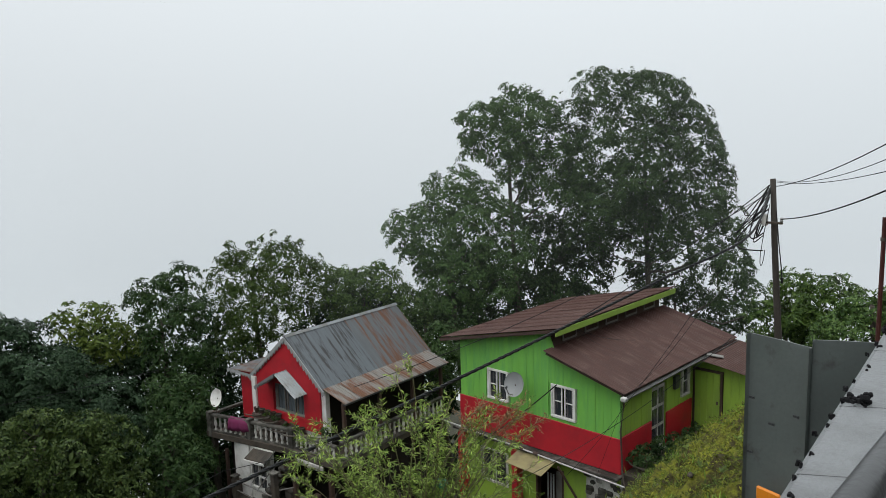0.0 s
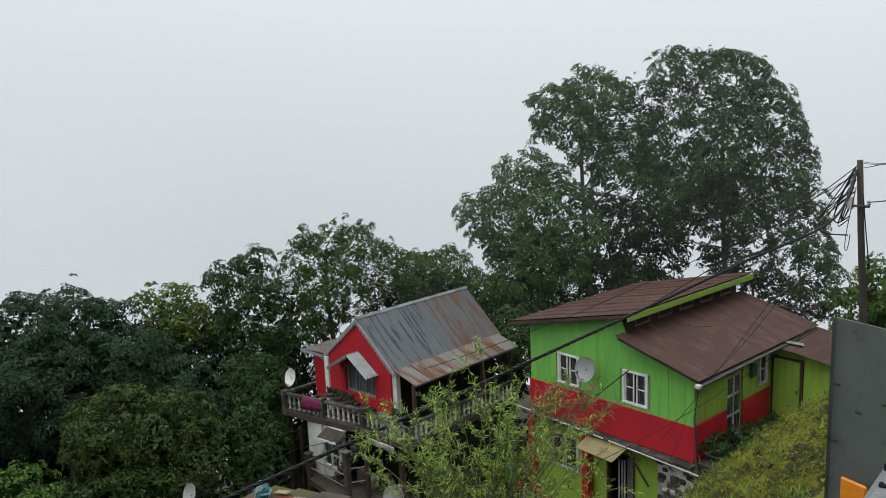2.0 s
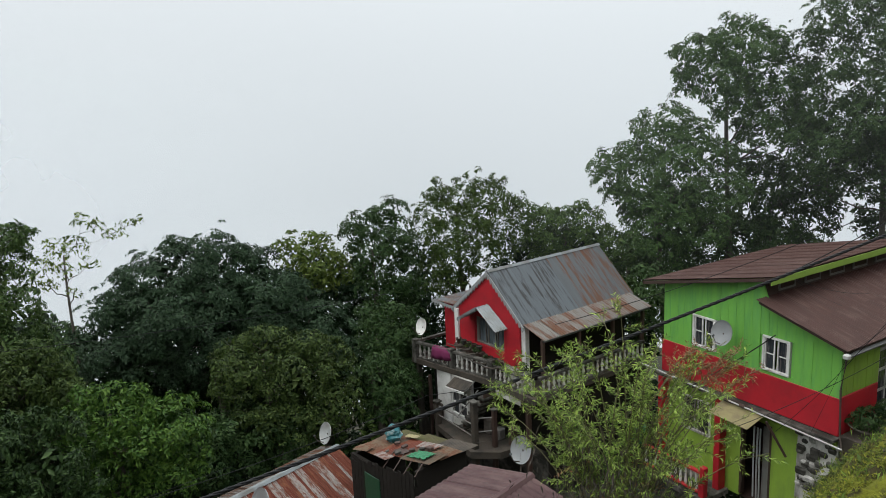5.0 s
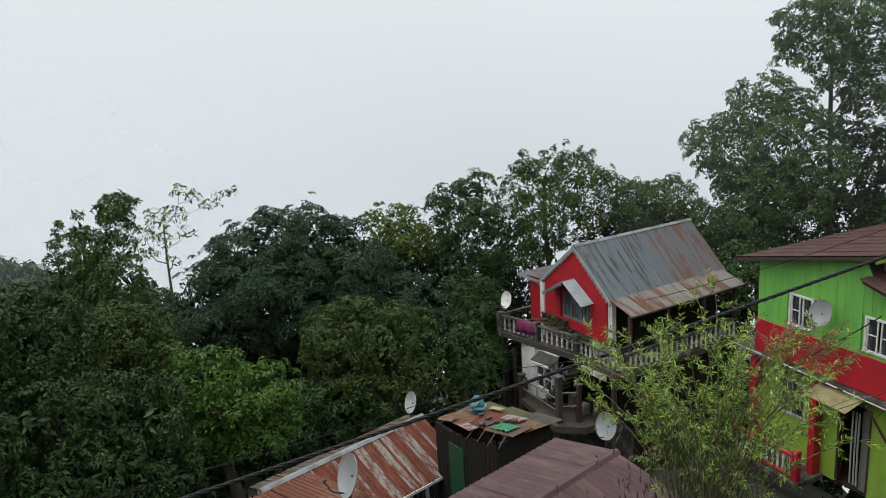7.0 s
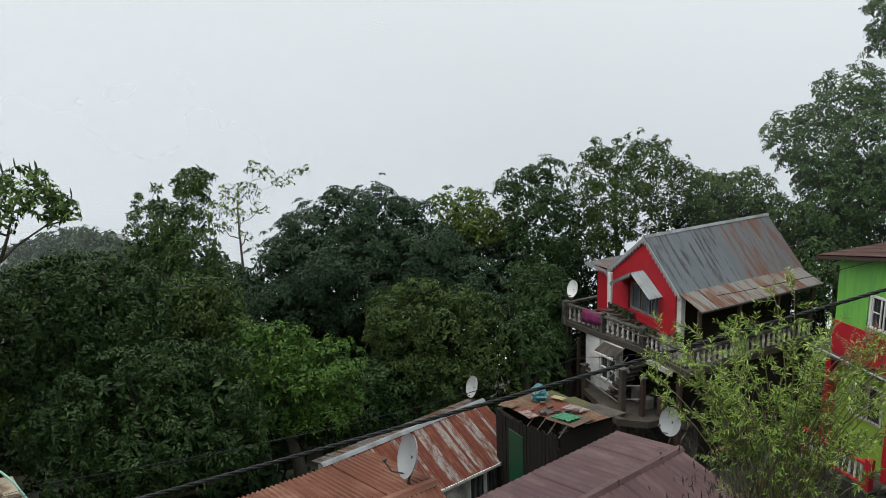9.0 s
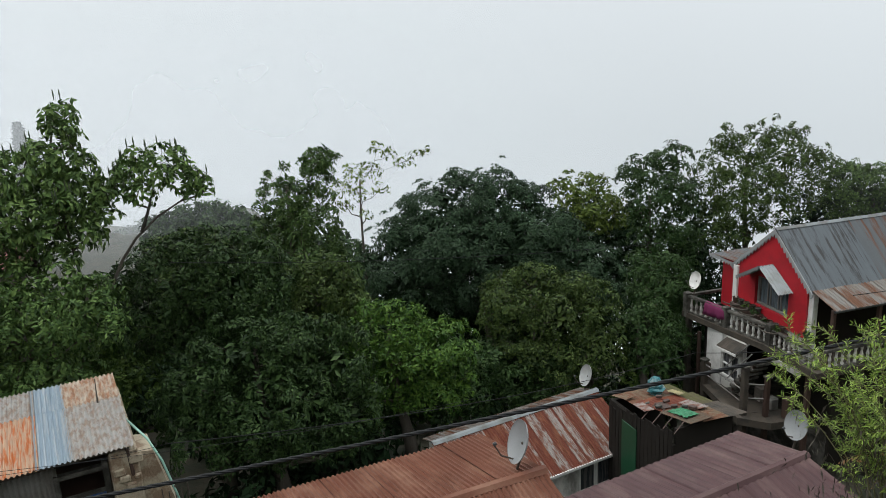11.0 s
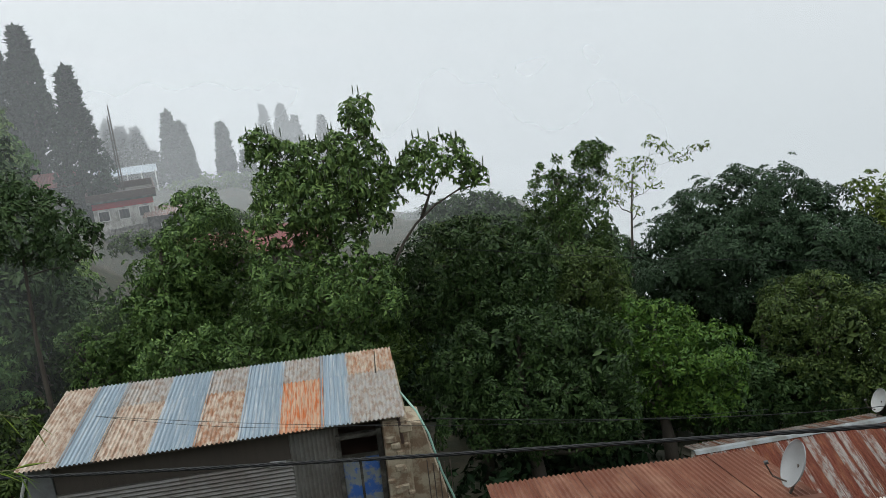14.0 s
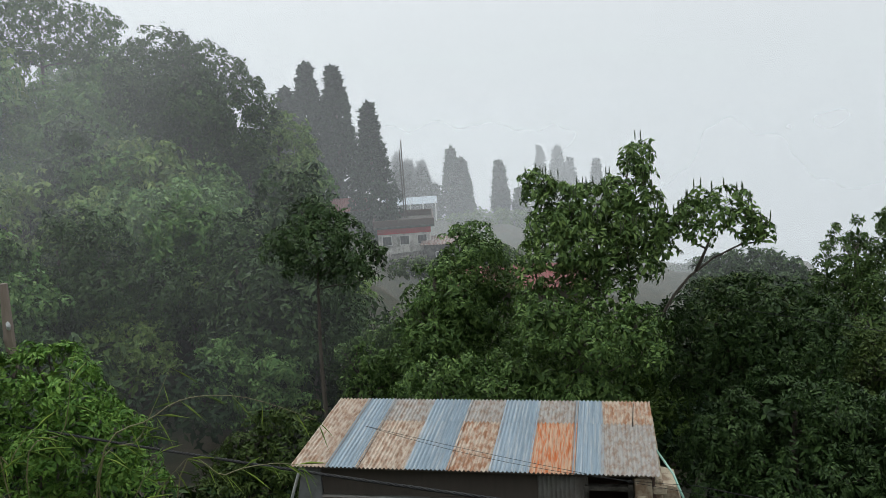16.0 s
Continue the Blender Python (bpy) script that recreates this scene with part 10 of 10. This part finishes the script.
def grass_clump():
    rng = np.random.default_rng(8)
    x0, y0 = -3.45, -4.45
    z0 = ground_z(x0, y0) - 0.05
    ob = thing("tall_grass", pose(x0, y0, z0), "long arching grass stems with hanging blades at the roadside", "grass")
    # stems by their bends, from the ground outwards
    stems = [[(-3.2, -4.61, -2.49), (-3.41, -4.47, -1.93), (-3.48, -4.42, -1.57)], [(-3.5, -4.4, -2.62), (-3.74, -4.2, -2.08), (-3.91, -4.05, -1.67)], [(-3.48, -4.42, -2.6), (-3.82, -4.14, -1.97), (-4.16, -3.8, -1.93), (-4.5, -3.39, -2.19)],
             [(-3.84, -4.11, -2.67), (-4.09, -3.87, -2.47), (-4.29, -3.65, -2.45), (-4.42, -3.49, -2.5)], [(-3.13, -4.66, -2.46), (-3.15, -4.64, -2.06), (-3.28, -4.56, -1.89)]]
    for k in range(3):
        d = Vector((rng.uniform(-0.5, 0.4), rng.uniform(-0.4, 0.4), 0))
        stems.append([Vector((x0, y0, -3.0)) + d * 0.5, Vector((x0, y0, -2.5)) + d * 0.9, Vector((x0, y0, -2.2)) + d * 1.5])
    for path in stems:
        pts = [Vector((x0 + rng.normal() * 0.08, y0 + rng.normal() * 0.08, z0))] + [Vector(p) for p in path]
        line = []
        for i in range(len(pts) - 1):
            p0, p1, p2, p3 = pts[max(i - 1, 0)], pts[i], pts[i + 1], pts[min(i + 2, len(pts) - 1)]
            for q in range(6):
                t = q / 6
                line.append(0.5 * (2 * p1 + (p2 - p0) * t + (2 * p0 - 5 * p1 + 4 * p2 - p3) * t * t + (3 * p1 - p0 - 3 * p2 + p3) * t ** 3) - Vector((x0, y0, z0)))
        line.append(pts[-1] - Vector((x0, y0, z0)))
        n = len(line)
        part("stem", Mesh().tube(line, [0.006 * (1 - 0.75 * k / n) for k in range(n)], 5), CANE, ob)
        at = [line[k] for k in range(n // 3, n, 2) for _ in range(2)]
        way = []
        for k in range(n // 3, n, 2):
            d = (line[min(k + 1, n - 1)] - line[k - 1]).normalized()
            for sgn in (-1, 1):
                w = d * 0.6 + Vector(rng.normal(size=3)) * 0.3 + Vector((0, 0, -0.55))
                way.append(tuple(w.normalized()))
        v, t = blades(np.array([tuple(p) for p in at]), np.array(way), 0.2, 0.04, rng)
        part("blade", mesh_arrays("blade", v, t, LEAF["grass"]), None, ob)


grass_clump()


# ---- forest on the far hillside ----
def wild_tree(kind, seed, label, h=8.5, leaf=0.36):
    rng = np.random.default_rng(seed)
    lobes = [(rng.normal() * 1.2, rng.normal() * 1.2, h * rng.uniform(0.45, 0.85), rng.uniform(1.3, 2.1)) for _ in range(6)] + [(0, 0, h * 0.85, 1.6)]
    ob = thing("tree", pose(0, 0, -60), label, "tree", "forest on the hillside")
    part("trunk", limbs(lobes, 0.22, rng), BARK, ob)
    v, t = crown(lobes, rng, leaf, 0.42, 0.5, 0.4, 0.6, 0.95, 0.7, core=0.7)
    part("crown", mesh_arrays("crown", v, t, LEAF[kind]), None, ob)
    return ob


KINDS = (("hill", 401, "dark green forest tree on the misty hillside", 8.5), ("hill", 402, "mid green forest tree on the misty hillside", 7.5), ("hillpale", 403, "yellowish green forest tree on the misty hillside", 6.5), ("dark", 404, "dense round dark tree on the misty hillside", 9.5), ("hillpale", 405, "light green forest tree on the misty hillside", 6))
protos = [wild_tree(kind, seed, label, h, leaf) for leaf in (0.27, 0.42) for kind, seed, label, h in KINDS]
frng = random.Random(44)
spots = []
for az0, az1, r0, r1, n in ((125, 149, 34, 46, 15), (106, 124, 33, 50, 11), (126, 149, 47, 62, 17), (127, 149, 60, 82, 7)):
    for _ in range(n):
        spots.append((frng.uniform(az0, az1), frng.uniform(r0, r1)))
used = set()
for az, r in spots:
    x, y = -math.sin(radians(az)) * r, math.cos(radians(az)) * r
    k = frng.randrange(5) + (0 if r < 47 else 5)
    s = frng.uniform(0.75, 1.2) * (0.55 if az < 124 else 1.3 if r > 58 else 1)
    m = pose(x, y, ground_z(x, y) - 0.3, 0, 0, frng.uniform(0, 360))
    if k not in used:
        used.add(k)
        protos[k].matrix_world = m
    else:
        c = copy_thing(protos[k], m)
        c.scale = (s, s, s * frng.uniform(0.85, 1.15))


def cypress(x, y, top, wide, seed):
    rng = np.random.default_rng(seed)
    z0 = ground_z(x, y) - 0.5
    h = top - z0
    ob = thing("cypress", pose(x, y, z0), "tall dark conical cypress standing in fog", "cypress", "far cypresses")
    part("trunk", Mesh().tube([(0, 0, 0), (0, 0, h * 0.5), (0, 0, h * 0.95)], [0.3, 0.2, 0.04], 8), BARK, ob)
    n = int(650 + 30 * h * wide)
    t = rng.uniform(0.06, 1, n) ** 0.9
    a = rng.uniform(0, 2 * math.pi, n)
    bumpy = np.array([noise.noise(Vector((math.cos(q) * 1.6, math.sin(q) * 1.6, w * 4 + seed))) for q, w in zip(a, t)])
    prof = np.minimum(1, 0.6 + t * 1.6) * np.minimum(1, 1.45 * (1 - t) ** 0.8)
    rad = wide * prof * (1 + 0.4 * bumpy) * rng.uniform(0.72, 1.04, n)
    P = np.stack([rad * np.cos(a), rad * np.sin(a), t * h], 1)
    A = np.stack([np.cos(a) * 0.6, np.sin(a) * 0.6, np.full(n, 0.8)], 1)
    v, f = leaves(P, A, 0.42, 0.5, 3, rng, 0.5, -0.35)
    m = n // 3
    q = rng.integers(0, n, m)
    v2, f2 = leaves(P[q] * [0.6, 0.6, 0.98], A[q], 1.0, 0.6, 2, rng, 0.5, -0.3)
    part("foliage", mesh_arrays("foliage", np.concatenate([v, v2]), np.concatenate([f, f2 + len(v)]), LEAF["cypress"]), None, ob)


for k, (x, y, top, w) in enumerate(((-72.6, -51.1, 3.5, 2.9), (-73.8, -48.5, 3.0, 2.8), (-67.0, -49.8, 1.1, 2.2), (-70.2, -42.4, -1.1, 2.3), (-109.9, -61.7, -9.6, 2.4), (-110.5, -60.1, -10.6, 1.6), (-111.4, -58.3, -10.9, 2.1), (-111.6, -56.2, -14.7, 1.2),
                                  (-107.4, -51.2, -8.6, 1.8), (-107.8, -49.8, -10.3, 1.8), (-110.1, -44.7, -11.0, 1.3), (-110.7, -41.8, -15.2, 1.3), (-143.8, -50.0, -11.6, 1.8), (-145.2, -47.1, -11.8, 3.3), (-145.8, -44.9, -14.1, 2.4), (-147.9, -40.4, -14.5, 2.2))):
    cypress(x, y, top, w, 500 + k)


def far_house(x, y, z, yaw, w, d, h, wall, roof, label, flat=False, windows=3, gable=1.1):
    """A small far house: x along the front, its eave at z."""
    base = ground_z(x, y) - 0.4
    ob = thing("house", pose(x, y, z, 0, 0, yaw), label, "house", "far houses")
    low = min(base - z, -h)
    part("wall", Mesh().box(-w / 2, w / 2, -d / 2, d / 2, low, 0, 0.03), wall, ob)
    if flat:
        part("roof_slab", Mesh().box(-w / 2 - 0.4, w / 2 + 0.4, -d / 2 - 0.4, d / 2 + 0.4, 0, 0.22, 0.03), CONCRETE, ob, "dark stained flat roof slab")
        for a, b, c, e in ((-w / 2 - 0.4, w / 2 + 0.4, -d / 2 - 0.4, -d / 2 - 0.25), (-w / 2 - 0.4, w / 2 + 0.4, d / 2 + 0.25, d / 2 + 0.4), (-w / 2 - 0.4, -w / 2 - 0.25, -d / 2 - 0.25, d / 2 + 0.25), (w / 2 + 0.25, w / 2 + 0.4, -d / 2 - 0.25, d / 2 + 0.25)):
            part("roof_parapet", Mesh().box(a, b, c, e, 0.22, 0.85, 0.02), DARKWOOD, ob)
        part("red_band", Mesh().box(-w / 2 - 0.03, w / 2 + 0.03, -d / 2 - 0.04, -d / 2, -0.6, 0.0), RED, ob)
    else:
        for s in (-1, 1):
            m = basis((-w / 2 - 0.3, 0, gable), (1, 0, 0), (0, -s, -gable / (d / 2 + 0.4))) if s > 0 else basis((w / 2 + 0.3, 0, gable), (-1, 0, 0), (0, 1, -gable / (d / 2 + 0.4)))
            part("roof", corrugated(w + 0.6, math.hypot(d / 2 + 0.4, gable), 0.3, 0.05).data("roof", roof), None, ob, m=m)
        for sx in (-w / 2, w / 2 - 0.1):
            part("gable", Mesh().add([(sx, -d / 2, 0), (sx, d / 2, 0), (sx, 0, gable * 0.86), (sx + 0.1, -d / 2, 0), (sx + 0.1, d / 2, 0), (sx + 0.1, 0, gable * 0.86)], [(0, 2, 1), (3, 4, 5), (0, 3, 5, 2), (1, 2, 5, 4)]), wall, ob)
    for i in range(windows):
        u = -w / 2 + w * (i + 0.5) / windows
        win = part("window", Mesh().box(u - 0.5, u + 0.5, -d / 2 - 0.05, -d / 2 + 0.02, -1.75, -0.75), WHITE, ob)
        part("pane", Mesh().box(u - 0.42, u + 0.42, -d / 2 - 0.07, -d / 2 - 0.055, -1.67, -0.83), GLASS, win)
    return ob


far_house(-71.8, -46.0, -11.6, 105, 4.2, 4.0, 3.2, OLDWHITE, REDROOF, "small white house with red roof in fog", windows=2)
far_house(-70.6, -39.4, -12.9, 118, 5.2, 5.6, 3.2, OLDWHITE, CONCRETE, "white house with dark flat concrete roof", flat=True)
far_house(-70.5, -35.2, -14.6, 110, 3.2, 3.4, 2.5, CONCRETE, STRIPE_ZINC, "small shed with pale tin roof", windows=1, gable=0.5)
far_house(-68.5, -37.8, -16.0, 110, 3.0, 3.0, 2.5, OLDWHITE, CONCRETE, "low white outbuilding with grey roof", windows=1, gable=0.7)
canopy = thing("open_shed", pose(-92.5, -50.5, -14.2, 0, 0, 118), "open shed with pale blue tin roof in fog", "shed", "far houses")
part("roof", corrugated(7.2, 3.4, 0.3, 0.05).data("roof", BLUEZINC), None, canopy, m=basis((3.6, 1.7, 0.5), (-1, 0, 0), (0, -1, -0.15)))
for i in range(5):
    for y in (-1.5, 1.5):
        part("post", Mesh().box(-3.3 + i * 1.65, -3.18 + i * 1.65, y - 0.06, y + 0.06, -4.5, 0.2), WHITE, canopy)
for x, y, z in ((-72.1, -39.9, -4.6), (-72.4, -40.3, -5.6), (-71.2, -41.5, -7.3)):
    mast = thing("mast", pose(x, y, z), "tall thin grey pole standing among far houses", "pole", "far poles")
    part("shaft", Mesh().tube([(0, 0, -14), (0, 0, -5), (0.05, 0, 0)], [0.10, 0.08, 0.06], 8), STEEL, mast)
far_house(-33.2, -12.9, -8.5, 112, 5.6, 3.4, 2.4, PLANK, REDROOF, "hut with faded red roof half hidden by leaves", windows=2, gable=0.6)
edge_post = thing("post", pose(-13.60, -19.90, -5.27), "weathered timber post with a scrap of pale cloth", "post")
part("shaft", Mesh().tube([(-0.05, 0.02, -6), (0.02, 0, -0.5), (-0.08, 0, 1.0)], [0.17, 0.15, 0.10], 8), GREYPOST, edge_post)
part("cloth", Mesh().box(0.05, 0.3, -0.05, 0.05, -0.12, 0.06, 0.04, pose(0, 0, 0, 0, 25, 60)), DISHWHITE, edge_post, "scrap of pale cloth")


# ---- fog drifting over the valley ----
def fog_sheet(r, az0, az1, z0, z1, thick, seed):
    """A thin curved veil of fog that scatters the light of the sky above and thins out at its edges."""
    m = bpy.data.materials.new("drifting_fog")
    m.use_nodes = True
    n, l = m.node_tree.nodes, m.node_tree.links
    n.remove(n["Principled BSDF"])
    tc, sep = n.new("ShaderNodeTexCoord"), n.new("ShaderNodeSeparateXYZ")
    l.new(tc.outputs["UV"], sep.inputs[0])
    nz = n.new("ShaderNodeTexNoise")
    nz.inputs["Scale"].default_value, nz.inputs["Detail"].default_value = 0.05, 3
    off = n.new("ShaderNodeVectorMath")
    off.inputs[1].default_value = (seed * 17.0, 0, 0)
    l.new(tc.outputs["Object"], off.inputs[0])
    l.new(off.outputs[0], nz.inputs["Vector"])
    value = n.new("ShaderNodeMath")
    value.operation = "MULTIPLY_ADD"
    value.inputs[1].default_value, value.inputs[2].default_value = thick * 1.1, thick * 0.45
    l.new(nz.outputs["Fac"], value.inputs[0])
    value = value.outputs[0]
    for axis, stops in (("X", ((0, 0), (0.3, 1), (0.9, 1), (1, 0))), ("Y", ((0, 0.2), (0.3, 1), (0.6, 0.9), (1, 0)))):
        fade = n.new("ShaderNodeValToRGB")
        fade.color_ramp.interpolation = "EASE"
        for i, (pos, v) in enumerate(stops):
            e = fade.color_ramp.elements[0] if i == 0 else fade.color_ramp.elements[-1] if i == 3 else fade.color_ramp.elements.new(pos)
            e.position, e.color = pos, (v, v, v, 1)
        l.new(sep.outputs[axis], fade.inputs["Fac"])
        mul = n.new("ShaderNodeMath")
        mul.operation = "MULTIPLY"
        l.new(value, mul.inputs[0])
        l.new(fade.outputs["Color"], mul.inputs[1])
        value = mul.outputs[0]
    clear, a, b = n.new("ShaderNodeBsdfTransparent"), n.new("ShaderNodeBsdfDiffuse"), n.new("ShaderNodeBsdfTranslucent")
    up, down = n.new("ShaderNodeCombineXYZ"), n.new("ShaderNodeCombineXYZ")
    up.inputs["Z"].default_value, down.inputs["Z"].default_value = 1, -1
    l.new(up.outputs[0], a.inputs["Normal"])
    l.new(down.outputs[0], b.inputs["Normal"])
    a.inputs["Color"].default_value = b.inputs["Color"].default_value = (0.49, 0.512, 0.528, 1)
    both, mix = n.new("ShaderNodeAddShader"), n.new("ShaderNodeMixShader")
    l.new(a.outputs[0], both.inputs[0])
    l.new(b.outputs[0], both.inputs[1])
    l.new(value, mix.inputs[0])
    l.new(clear.outputs[0], mix.inputs[1])
    l.new(both.outputs[0], mix.inputs[2])
    l.new(mix.outputs[0], n["Material Output"].inputs["Surface"])
    k = 48
    vs = [(-math.sin(radians(az0 + (az1 - az0) * i / k)) * r, math.cos(radians(az0 + (az1 - az0) * i / k)) * r, z0 + (z1 - z0) * j / 4) for j in range(5) for i in range(k + 1)]
    fs = [(j * (k + 1) + i, j * (k + 1) + i + 1, (j + 1) * (k + 1) + i + 1, (j + 1) * (k + 1) + i) for j in range(4) for i in range(k)]
    ob = solo("fog", Mesh().add(vs, fs), m, "thin veil of pale drifting fog over the valley", "fog", "fog", kind="stuff", smooth=True)
    uv = ob.data.uv_layers.new(name="span")
    for loop in ob.data.loops:
        uv.data[loop.index].uv = (loop.vertex_index % (k + 1) / k, loop.vertex_index // (k + 1) / 4)


fog_sheet(27, 112, 175, -16, 20, 0.042, 1)
fog_sheet(47, 96, 175, -22, 26, 0.05, 2)
fog_sheet(38, 122, 170, -12, 24, 0.055, 7)
fog_sheet(32, 8, 54, -12, 18, 0.018, 8)
fog_sheet(66, 78, 175, -24, 26, 0.11, 3)
fog_sheet(92, 60, 165, -28, 18, 0.20, 4)
fog_sheet(125, 58, 150, -36, 10, 0.28, 5)
